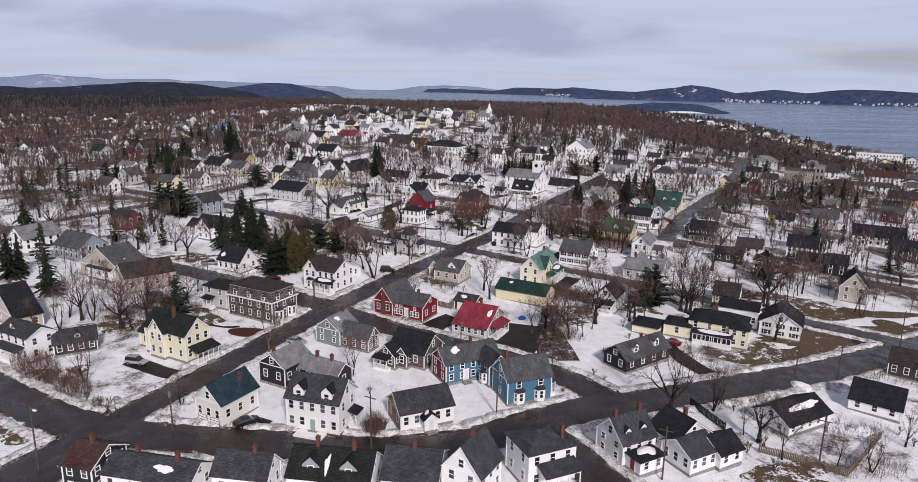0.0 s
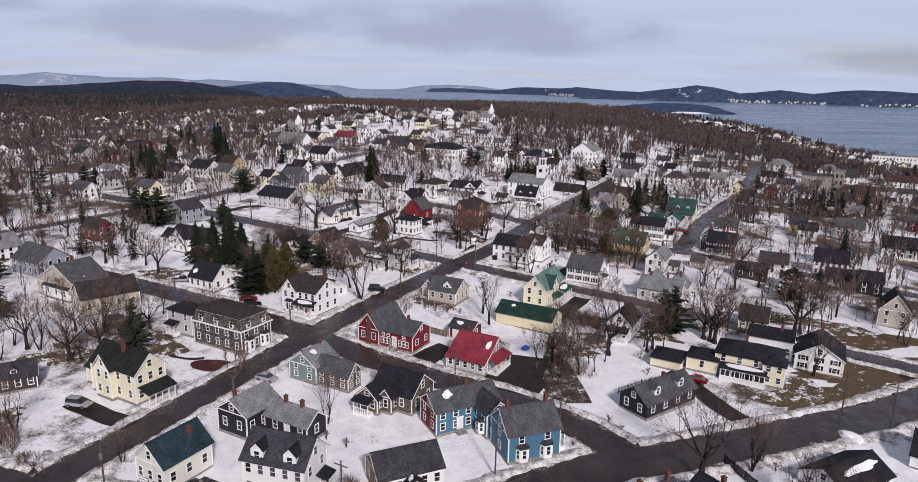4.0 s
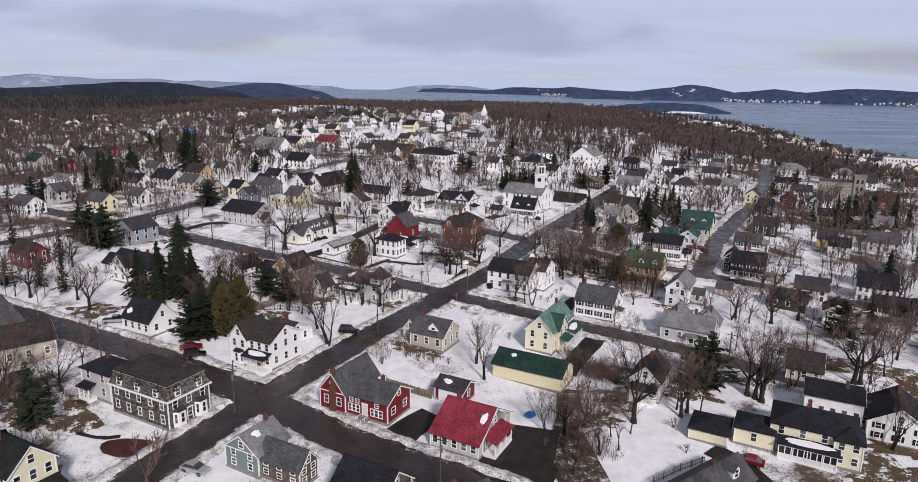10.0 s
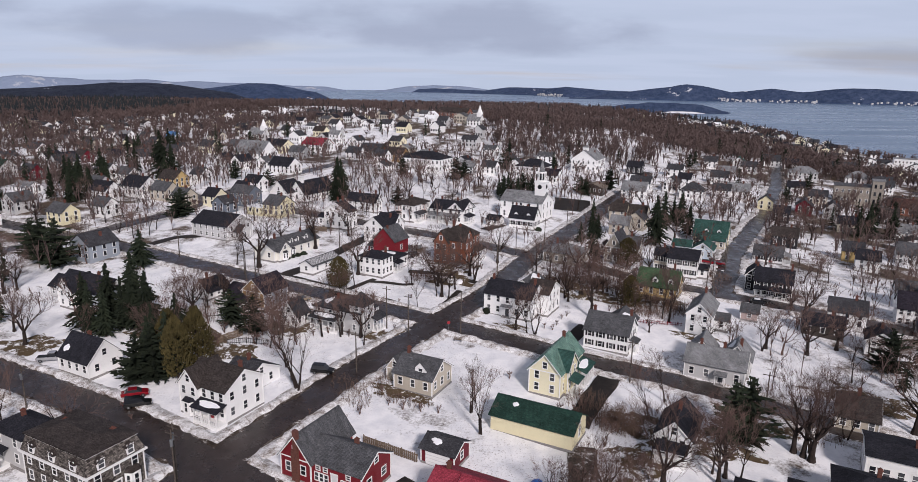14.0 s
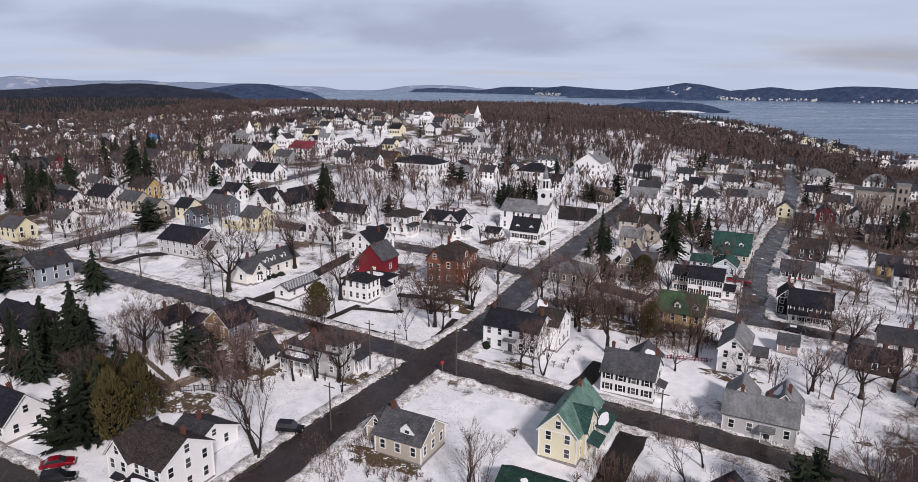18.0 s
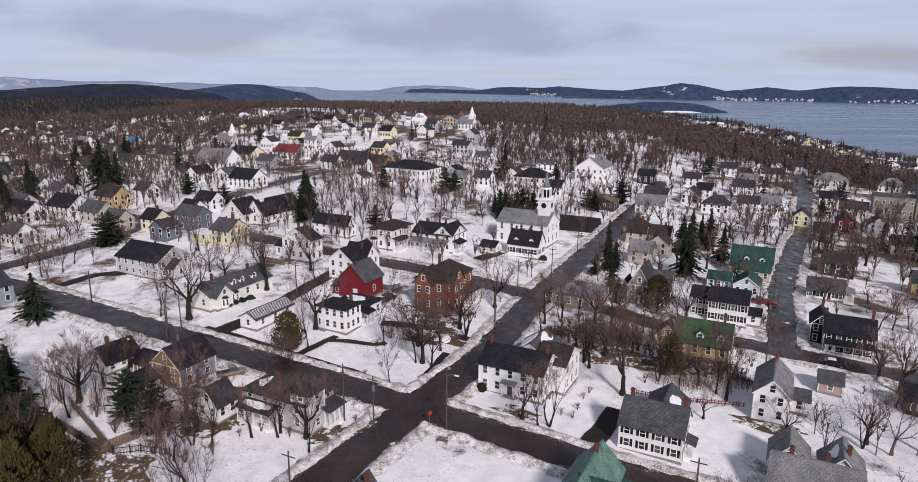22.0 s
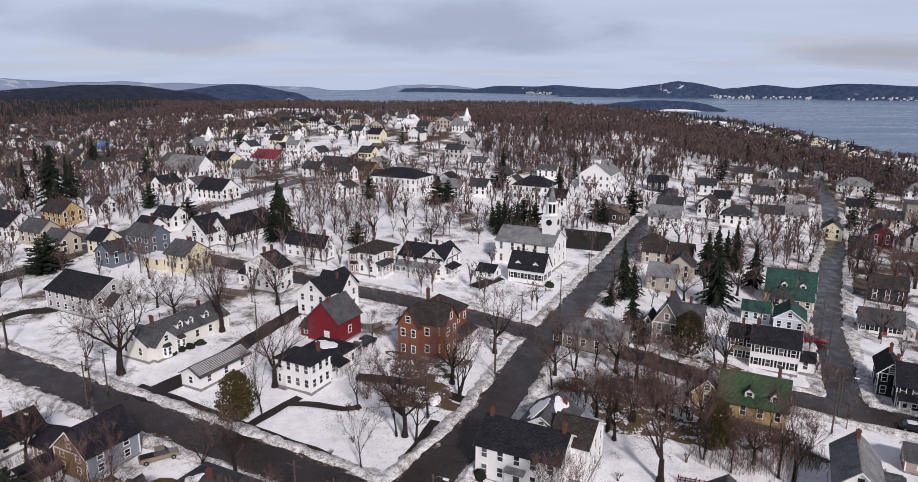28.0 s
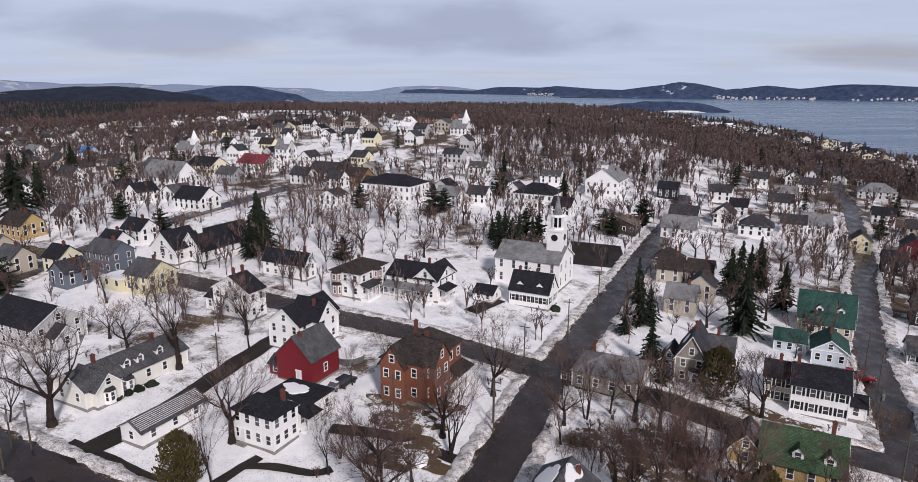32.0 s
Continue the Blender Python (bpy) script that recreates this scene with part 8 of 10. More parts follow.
far_house("slate-blue house with grey roof beyond the main street", -120.9, 208.0, -28.5, 12.9, 9.7, 4.0, 3.6, "x", "slate", "grey")
far_house("white-walled building with charcoal roof", 170.6, 265.9, -28.5, 18.3, 11.0, 4.0, 3.6, "x", "white", "dark")
far_house("white house with grey roof beyond the main street", 132.9, 248.3, -28.5, 10.8, 8.1, 4.0, 3.4, "x", "white", "grey")
far_house("white house with charcoal roof beyond the main street", -135.6, 340.1, -28.5, 10.6, 8.0, 4.0, 3.3, "x", "white", "dark")
far_house("white house with pale grey roof beyond the main street", 246.4, 466.5, -28.5, 13.1, 9.8, 4.0, 3.6, "hip", "white", "light")
far_house("black house with charcoal roof beyond the main street", 126.3, 216.6, -28.5, 6.5, 6.5, 4.0, 2.7, "x", "black", "dark")
far_house("white-walled building with rust roof", 281.2, 440.9, -28.5, 21.8, 11.0, 4.0, 3.6, "x", "white", "rust")
far_house("white-walled building with pale grey roof", 366.2, 585.0, -28.5, 34.0, 11.0, 9.0, 3.6, "flat", "white", "light")
far_house("brick house with rust roof beyond the main street", 224.4, 388.9, -28.5, 11.1, 8.3, 4.0, 3.5, "x", "brick", "rust")
far_house("golden house with brown roof beyond the main street", 246.5, 366.1, -28.5, 15.6, 11.0, 4.0, 3.6, "x", "gold", "brown")
far_house("light grey house with grey roof beyond the main street", 165.1, 296.8, -28.5, 10.6, 8.0, 4.0, 3.4, "x", "lightgrey", "grey")
far_house("white house with dark grey roof beyond the main street", 103.4, 231.6, -28.5, 8.4, 6.5, 4.0, 2.7, "x", "white", "mid")
far_house("dark brown house with charcoal roof beyond the main street", 167.1, 243.6, -28.5, 10.6, 8.0, 4.0, 3.3, "x", "brown", "dark")
far_house("low dark brown shed with charcoal roof behind trees", 93.5, 224.5, -28.5, 9.0, 6.0, 2.8, 2.0, "x", "brown", "dark", 1)
far_house("light grey house with grey roof among bare trees", -158.9, 321.7, -28.5, 8.5, 8.0, 4.2, 3.0, "y", "lightgrey", "grey")
far_house("white house with dark shutters and grey roof", -159.4, 301.2, -28.5, 10.0, 8.0, 4.0, 3.0, "x", "white", "grey")
far_house("long white shed with pale grey roof", -174.2, 352.0, -28.5, 11.0, 6.5, 2.6, 2.0, "x", "white", "light")
far_house("white house with faded green roof", -206.5, 386.6, -28.5, 9.5, 8.0, 4.5, 3.2, "x", "lightgrey", "deep")
far_house("pale house with bright blue roof", -195.4, 556.1, -28.5, 9.0, 7.0, 4.0, 3.2, "x", "ice", "azure")
far_house("white house with charcoal roof behind the spruces", -189.2, 408.7, -28.5, 8.0, 9.5, 4.5, 3.4, "y", "white", "dark")
far_house("white house with grey roof below the hill", -303.1, 642.4, -28.5, 10.0, 8.0, 4.2, 3.0, "x", "white", "light")
far_house("white house with charcoal roof below the hill", -143.8, 563.4, -28.5, 11.0, 8.0, 4.5, 3.0, "x", "white", "dark")
far_house("beige cottage with brown roof below the hill", -162.2, 550.5, -28.5, 11.0, 8.0, 3.2, 2.6, "x", "beige", "brown")
bm = bmesh.new(); box(bm, -1.2, -1.2, 11.0, 1.2, 1.2, 12.9)
cupola = part("cupola", bm, WALL["white"], meeting_house, "square white roof lantern", pose(0, -5.5, 0))
bm = bmesh.new(); bmesh.ops.create_cone(bm, cap_ends=True, segments=4, radius1=2.1, radius2=0.05, depth=1.2)
part("cupola_roof", bm, ROOF["light"], cupola, "", pose(0, 0, 13.5, 0, 0, 45))
bm = bmesh.new(); box(bm, -2.6, -2.6, -1.5, 2.6, 2.6, 12.4)
tower_ = part("tower", bm, WALL["stone"], stone_hall, "square stone corner tower", pose(9.6, -3.6, 0))
bm = bmesh.new(); box(bm, -2.9, -2.9, 12.4, 2.9, 2.9, 13.0)
part("cornice", bm, ROOF["light"], tower_)
for z_ in (1.2, 5.0, 8.8):
    for u_ in (-1.1, 1.1):
        bm = bmesh.new(); box(bm, u_ - 0.5, -2.66, z_, u_ + 0.5, -2.55, z_ + 2.0)
        part("window", bm, M_GLASS, tower_)
HOUSES = [(o.location.x, o.location.y) for o in scene.objects if o.name.startswith("house")]
_r = random.Random(5)


def in_view(x, y):
    return abs(x) < 30 + 0.72 * y


# ---- more houses of the same streets, out to the woods ----
FILL = (("white", "white"),) * 6 + (("lightgrey", "light grey"), ("lightgrey", "light grey"), ("beige", "beige"), ("cream", "cream"), ("grey", "grey"), ("maroon", "dark red"))
TOPS = (("dark", "charcoal"), ("mid", "dark grey"), ("grey", "grey"), ("light", "pale grey"), ("brown", "brown"), ("mid", "dark grey"))
for gy in range(0, 46):
    for gx in range(-30, 34):
        u, v = gx * 25.0 + _r.uniform(-6, 6), 250 + gy * 21.0 + _r.uniform(-5, 5)
        x, y = 0.88 * u + 0.47 * (v - 300), -0.475 * u + 0.88 * (v - 300) + 300
        if y < 250 or y > 470 or not in_view(x, y) or (y < 400 and abs(x) < 0.52 * y + 10 and x < 175):
            continue
        if x > shore_x(y) - 130 or _r.random() < 0.35:
            continue
        if (40 < x < 330 and 480 < y < 760 and _r.random() < 0.85) or (y > 720 and _r.random() < 0.5):
            continue
        if not clear(x, y, 12.0):
            continue
        wa, wn_ = FILL[_r.randrange(len(FILL))]
        ro, rn_ = TOPS[_r.randrange(len(TOPS))]
        kd = _r.choice("xxyyx") if _r.random() < 0.85 else "hip"
        w, d = _r.uniform(7, 11), _r.uniform(6.5, 8.5)
        far_house("%s clapboard house with %s roof further down the streets" % (wn_, rn_), x, y, -28.5 + _r.uniform(-3, 3), w, d, _r.uniform(3.2, 4.8), _r.uniform(2.0, 3.2), kd, wa, ro, 2)
        HOUSES.append((x, y))

# ---- scattered yard trees ----
count = 0
for i in range(6000):
    y = 150 + 260 * _r.random() ** 0.9
    x = _r.uniform(-1, 1) * (30 + 0.72 * y)
    if x > shore_x(y) - 150 or not clear(x, y, 6.0):
        continue
    inner = abs(x - 8) < 0.36 * y and y < 300
    if inner:
        continue
    g = noise.noise((x * 0.012, y * 0.012, 3.0))
    if g < -0.25 + 0.2 * _r.random():
        continue
    if _r.random() < 0.13:
        tree("c" if _r.random() < 0.7 else "p", x, y, _r.uniform(8, 14))
    else:
        tree("b", x, y, _r.uniform(8, 13.5))
    count += 1
    if count >= 70:
        break


# ---- the last quarters before the woods: houses too many and too small to tell apart ----
def quarter(name, label, spots, seed):
    rnd = random.Random(seed)
    mats = [WALL[k] for k in ("white", "lightgrey", "beige", "cream")] + [ROOF[k] for k in ("dark", "mid", "grey", "brown")] + [M_GLASS, M_SNOW]
    bm = bmesh.new()
    for x, y in spots:
        w, d, e, r = rnd.uniform(6.5, 10), rnd.uniform(6, 8), rnd.uniform(3.0, 5.0), rnd.uniform(1.8, 3.0)
        k = rnd.choice("xy")
        a, b = rnd.choice((0, 0, 0, 0, 1, 2, 3)), rnd.choice((4, 4, 5, 6, 7, 6, 5, 9))
        turn = pose(x, y, land(x, y), 0, 0, -28.5 + rnd.uniform(-6, 6))
        one = bmesh.new(); prism(one, w, d, -1.5, e, r, k)
        two = roof_mesh(w, d, e, r, k, 0.3)
        three = bmesh.new()
        for i in range(4):
            for s in (0.9, 3.2):
                if s + 1.4 < e:
                    u = (i - 1.5) * w / 4
                    box(three, u - 0.5, -d / 2 - 0.05, s, u + 0.5, -d / 2 + 0.02, s + 1.4)
        for src, mi in ((one, a), (two, b), (three, 8)):
            for f in src.faces:
                bm_face = bm.faces.new([bm.verts.new(turn @ v.co) for v in f.verts])
                bm_face.material_index = mi
            src.free()
    bmesh.ops.recalc_face_normals(bm, faces=bm.faces)
    return tagged(new(name, mesh_of(name, bm, *mats)), label, "houses", "", "stuff")


far_spots = []
for gy in range(0, 40):
    for gx in range(-44, 34):
        u, v = gx * 27.0 + _r.uniform(-9, 9), 400 + gy * 23.0 + _r.uniform(-8, 8)
        x, y = 0.88 * u + 0.47 * (v - 300), -0.475 * u + 0.88 * (v - 300) + 300
        if 470 < y < (1150 if x > 250 else 850) and in_view(x, y) and x < shore_x(y) - 45 and not (30 < x < 300 and y < 800) and _r.random() < (0.8 if x > 250 else 0.5 if y < 760 else 0.32) and clear(x, y, 11):
            far_spots.append((x, y))
quarter("far_houses", "distant white and grey houses among bare trees", far_spots, 8)
HOUSES += far_spots

# ---- woods at the edge of town and over the hill ----
def woods(name, label, spots, kinds, mat, lo, hi, seed):
    """Uncountable far trees in one mesh: each a thin trunk with a fan of twigs, or a spruce spire."""
    rnd = random.Random(seed)
    co, fs = [], []
    for x, y in spots:
        h = rnd.uniform(lo, hi)
        z = land(x, y) - 0.4
        if kinds == "bare":
            w = 0.00072 * math.hypot(x, y - 80)
            wide = h * rnd.uniform(0.30, 0.46)
            limbs = []
            for k in range(6):
                a = 1.0472 * k + rnd.uniform(-0.4, 0.4)
                r = wide * rnd.uniform(0.25, 0.8)
                limbs.append(((x, y, z + h * rnd.uniform(0.22, 0.36)), (x + r * math.cos(a), y + r * math.sin(a), z + h * (rnd.uniform(0.70, 0.96) - 0.45 * r / h))))
            for k in range(32):
                p, q = limbs[k % 6]
                if k >= 6:
                    f = rnd.uniform(0.35, 1.0)
                    p = tuple(m + (n - m) * f for m, n in zip(p, q))
                    a = rnd.uniform(0, 6.2832)
                    r = h * rnd.uniform(0.05, 0.17)
                    q = (p[0] + r * math.cos(a), p[1] + r * math.sin(a), p[2] + h * rnd.uniform(-0.03, 0.15))
                a = math.atan2(q[1] - p[1], q[0] - p[0])
                ca, sa = math.cos(a) * w, math.sin(a) * w
                b = len(co)
                co += [(p[0] - sa, p[1] + ca, p[2]), (p[0] + sa, p[1] - ca, p[2]), q]
                fs.append((b, b + 1, b + 2))
            b = len(co)
            co += [(x - .14, y, z), (x + .14, y, z), (x, y, z + h * 0.6)]
            fs.append((b, b + 1, b + 2))
        else:
            for k in range(5):
                r = h * 0.20 * (1 - k / 5.6) * rnd.uniform(0.8, 1.2)
                z0 = z + h * (0.10 + 0.17 * k)
                a0 = rnd.uniform(0, 6.28)
                b = len(co)
                ring = [(x + r * rnd.uniform(.7, 1.2) * math.cos(a0 + j * 1.0472), y + r * rnd.uniform(.7, 1.2) * math.sin(a0 + j * 1.0472), z0 - rnd.uniform(0, .06) * h) for j in range(6)]
                co += ring + [(x, y, z0 + h * 0.27)]
                fs += [(b + j, b + (j + 1) % 6, b + 6) for j in range(6)]
    me = bpy.data.meshes.new(name)
    me.from_pydata(co, [], fs)
    me.materials.append(mat)
    return tagged(new(name, me), label, "trees", "", "stuff")


def spots_in(n, seed, x0, x1, y0, y1, keep, gap=0.0):
    rnd = random.Random(seed)
    out = []
    while len(out) < n:
        x, y = rnd.uniform(x0, x1), rnd.uniform(y0, y1)
        n -= 0.0005
        if keep(x, y) and x < shore_x(y) - 60 and (gap == 0 or clear(x, y, gap)):
            out.append((x, y))
    return out


def wooded(x, y):
    return in_view(x, y) and ((y > 640 and x < 270 and (x > 60 or noise.noise((x * 0.007, y * 0.005, 4.0)) > 0.08)) or (30 < x < 270 and y > 470) or (x >= 270 and noise.noise((x * 0.013, y * 0.013, 6.0)) > 0.22))


woods("woods", "leafless purple-brown woods over the hill behind town", spots_in(6000, 1, -900, 500, 470, 1560, wooded), "bare", M_FARTWIG, 8, 13, 3)
woods("woods", "leafless brown woods beyond the western quarters", spots_in(4200, 7, -1150, 80, 850, 1560, lambda x, y: in_view(x, y)), "bare", M_FARTWIG, 9, 14, 9)
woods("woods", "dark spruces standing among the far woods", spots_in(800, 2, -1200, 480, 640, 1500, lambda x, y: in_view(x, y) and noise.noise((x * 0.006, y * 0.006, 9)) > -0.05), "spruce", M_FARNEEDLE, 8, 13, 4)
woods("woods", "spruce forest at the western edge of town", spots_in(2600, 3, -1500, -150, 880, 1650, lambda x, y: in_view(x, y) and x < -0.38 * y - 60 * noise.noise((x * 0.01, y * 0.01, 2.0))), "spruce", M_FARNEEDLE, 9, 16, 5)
woods("woods", "dense leafless brown woods on the hill above the church", spots_in(3200, 81, 25, 330, 455, 880, lambda x, y: x < 330 - 0.10 * (y - 455) and noise.noise((x * 0.010, y * 0.010, 5.0)) > -0.28, 4.0), "bare", M_FARTWIG, 8, 13, 82)
def yard_trees(name, label, spots, seed):
    """Yard trees past counting: smaller copies of the bare trees joined into one mesh."""
    rnd = random.Random(seed)
    forms = [grow_bare(61 + i, 11.0, (1.0, 0.85, 1.1)[i], 4, 3, 1) for i in range(3)]
    co, fs = [], []
    for x, y in spots:
        wd, tw = forms[rnd.randrange(3)]
        h, turn = rnd.uniform(0.75, 1.25), rnd.uniform(0, 6.28)
        c, s = math.cos(turn) * h, math.sin(turn) * h
        z = land(x, y)
        for p0, p1, r0, r1, k in wd + thicken(tw, 0.04):
            b = len(co)
            if r1 == 0:
                for p, dx, dy in ((p0, r0, 0), (p0, -r0, r0), (p0, 0, -r0), (p1, 0, 0)):
                    co.append((x + c * (p.x + dx) - s * (p.y + dy), y + s * (p.x + dx) + c * (p.y + dy), z + h * p.z))
                fs += [(b, b + 1, b + 3), (b + 1, b + 2, b + 3), (b + 2, b, b + 3)]
                continue
            for p, r in ((p0, r0), (p1, r1)):
                for j in range(3):
                    q = 2.0944 * j
                    ax, ay = p.x + r * math.cos(q), p.y + r * math.sin(q)
                    co.append((x + c * ax - s * ay, y + s * ax + c * ay, z + h * p.z + (r * 0.5 if j else 0)))
            fs += [(b, b + 1, b + 4, b + 3), (b + 1, b + 2, b + 5, b + 4), (b + 2, b, b + 3, b + 5)]
    me = bpy.data.meshes.new(name)
    me.from_pydata(co, [], fs)
    me.materials.append(M_TWIG)
    return tagged(new(name, me), label, "trees", "", "stuff")


yard_trees("yard_trees", "leafless yard trees of the outer streets", spots_in(120, 14, -420, 420, 130, 520, lambda x, y: in_view(x, y) and (abs(x - 8) > 0.32 * y or y > 300) and noise.noise((x * 0.012, y * 0.012, 3.0)) > -0.25, 5.5), 15)
woods("thicket", "leafless street and yard trees of the far quarters", spots_in(3800, 4, -800, 460, 330, 950, lambda x, y: in_view(x, y), 5.0), "bare", M_FARTWIG, 5.5, 9.5, 6)


def yard_spruces(label, spots, seed):
    """Evergreens of the outer streets, past counting, joined into one mesh."""
    rnd = random.Random(seed)
    forms = [grow_conifer(71 + i, 10.0, r, 15, dr, M_NEEDLE, "needles", tp, 8)[1] for i, (r, dr, tp) in enumerate(((2.2, 0.35, 0.85), (2.9, 0.0, 0.5), (1.8, 0.3, 0.7)))]
    co, fs = [], []
    for x, y in spots:
        me = forms[rnd.randrange(3)]
        turn = Matrix.LocRotScale((x, y, land(x, y)), Euler((0, 0, rnd.uniform(0, 6.28))), (rnd.uniform(0.8, 1.2),) * 2 + (rnd.uniform(0.75, 1.35),))
        b = len(co)
        co += [turn @ v.co for v in me.vertices]
        fs += [tuple(b + k for k in f.vertices) for f in me.polygons]
    me = bpy.data.meshes.new("spruces")
    me.from_pydata(co, [], fs)
    me.materials.append(M_NEEDLE)
    tagged(new("spruces", me), label, "trees", "", "stuff")


yard_spruces("dark yard evergreens of the western streets", spots_in(52, 24, -420, 0, 190, 560, lambda x, y: in_view(x, y) and (x < -0.36 * y or y > 400), 5.0), 25)
yard_spruces("dark yard evergreens of the eastern streets", spots_in(50, 26, 60, 420, 190, 560, lambda x, y: in_view(x, y) and (x > 0.42 * y or y > 420), 5.0), 27)
yard_spruces("dark evergreens at the western edge of the yards", spots_in(14, 28, -260, -60, 150, 330, lambda x, y: -0.66 * y < x < -0.40 * y, 5.0), 29)
woods("thicket", "leafless brown trees between the middle streets", spots_in(520, 54, -180, 200, 290, 480, lambda x, y: abs(x - 8) < 0.45 * y, 4.5), "bare", M_FARTWIG, 7, 12, 56)
woods("thicket", "tall leafless trees crowding the western quarters", spots_in(1500, 64, -620, -60, 300, 860, lambda x, y: in_view(x, y) and x < -0.22 * y and noise.noise((x * 0.011, y * 0.011, 7.0)) > -0.22, 4.0), "bare", M_FARTWIG, 9, 14, 66)
woods("thicket", "leafless brown trees behind the eastern houses", spots_in(90, 44, 60, 260, 190, 400, lambda x, y: 0.30 * y < x < 0.62 * y, 4.5), "bare", M_FARTWIG, 7, 12, 46)
woods("thicket", "leafless brown trees of the outer yards", spots_in(700, 34, -420, 420, 180, 400, lambda x, y: in_view(x, y) and (x < -0.40 * y or x > 0.48 * y), 4.5), "bare", M_FARTWIG, 8, 13, 36)


def shore_houses(line, n, seed):
    """Specks of white houses along a far shore."""
    rnd = random.Random(seed)
    bm = bmesh.new()
    for _ in range(n):
        i = rnd.randrange(len(line) - 1)
        t = rnd.random()
        x, y = (a + (b - a) * t for a, b in zip(line[i], line[i + 1]))
        z = SEA + rnd.uniform(2, 11)
        w, h = rnd.uniform(4, 9), rnd.uniform(1.8, 3.4)
        a = len(bm.verts)
        one = bmesh.new(); prism(one, w, w * 0.7, -3, h, h * 0.5, rnd.choice("xy"))
        turn = pose(x, y, z, 0, 0, rnd.uniform(-40, 40))
        for f in one.faces:
            bm.faces.new([bm.verts.new(turn @ v.co) for v in f.verts])
        one.free()
    bmesh.ops.recalc_face_normals(bm, faces=bm.faces)
    tagged(new("far_houses", mesh_of("far_houses", bm, WALL["lightgrey"])), "pale houses strung along the far shore", "houses", "", "stuff")


shore_houses([(440, 3560), (500, 3450), (545, 3370)], 34, 41)
shore_houses([(1085, 2800), (1190, 2755), (1300, 2705), (1400, 2655)], 46, 42)
shore_houses([(1500, 2590), (1640, 2500), (1760, 2420)], 24, 47)
shore_houses([(-560, 1990), (-480, 2010), (-420, 2030)], 16, 43)


# ---- the church ----
church = tagged(new("church"), "white clapboard church with grey roof and tall steeple", "church")
church.matrix_world = pose(32.8, 328.8, 7.51, 0, 0, -28.5)
block(church, 0, 0, 17.0, 11.5, 7.4, 3.2, "x", "white", "light", (5, 3), 2, chim=(), wsize=(0.9, 2.0), attic=False)
tw = pose(5.9, 0, 0)
bm = bmesh.new(); box(bm, -2.0, -2.0, 6.0, 2.0, 2.0, 14.6)
tower = part("tower", bm, WALL["white"], church, "", tw)
bm = bmesh.new(); box(bm, -2.25, -2.25, 14.6, 2.25, 2.25, 15.0)
part("cornice", bm, M_TRIM, tower)
for a_ in (0, 90, 180, 270):
    bm = bmesh.new(); bmesh.ops.create_cone(bm, cap_ends=True, segments=24, radius1=0.85, radius2=0.85, depth=0.08)
    part("clock_face", bm, M_SHUT, tower, "round dark clock face", pose(0, 0, 0, 0, 0, a_) @ pose(0, -2.03, 13.0, 90, 0, 0))
bm = bmesh.new(); bmesh.ops.create_cone(bm, cap_ends=True, segments=8, radius1=1.75, radius2=1.75, depth=0.5)
part("belfry_floor", bm, M_TRIM, tower, "", pose(0, 0, 15.2))
for k_ in range(8):
    bm = bmesh.new(); box(bm, -0.13, -0.13, 15.4, 0.13, 0.13, 18.2)
    part("belfry_column", bm, M_TRIM, tower, "", pose(1.5 * math.cos(k_ * 0.7854 + 0.39), 1.5 * math.sin(k_ * 0.7854 + 0.39), 0))
bm = bmesh.new(); bmesh.ops.create_cone(bm, cap_ends=True, segments=8, radius1=0.95, radius2=0.9, depth=2.8)
part("belfry_core", bm, M_SHUT, tower, "dark louvred belfry opening", pose(0, 0, 16.8))
bm = bmesh.new(); bmesh.ops.create_cone(bm, cap_ends=True, segments=8, radius1=1.9, radius2=1.7, depth=0.5)
part("belfry_cornice", bm, M_TRIM, tower, "", pose(0, 0, 18.4))
bm = bmesh.new(); bmesh.ops.create_cone(bm, cap_ends=True, segments=8, radius1=1.2, radius2=0.05, depth=5.2)
part("spire", bm, ROOF["light"], tower, "weathered grey spire", pose(0, 0, 21.2))
bm = bmesh.new(); tube(bm, (0, 0, 23.6), (0, 0, 24.8), 0.05, 0.03, 5)
part("weather_vane", bm, M_METAL, tower)


# ---- far landmarks ----
def spired(label, x, y, rz, w, d, eave, h):
    ob = far_house(label, x, y, rz, w, d, eave, 4.0, "x", "white", "light")
    bm = bmesh.new(); box(bm, w / 2 - 3.4, -1.7, 2.0, w / 2, 1.7, eave + 5.5); 
    part("tower", bm, WALL["white"], ob)
    bm = bmesh.new(); bmesh.ops.create_cone(bm, cap_ends=True, segments=8, radius1=1.8, radius2=0.1, depth=h)
    part("spire", bm, WALL["white"], ob, "", pose(w / 2 - 1.7, 0, eave + 5.5 + h / 2))
    ob["category"] = "church"


spired("distant white church with a small spire", -123.2, 517.6, -28.5, 12, 8, 6, 4.5)
spired("distant white church tower beside a red roof", -69.0, 500.1, -28.5, 8, 7, 6, 2.5)
spired("far white school building with a pointed cupola", 20.5, 552.0, -28.5, 10, 8, 4, 5)


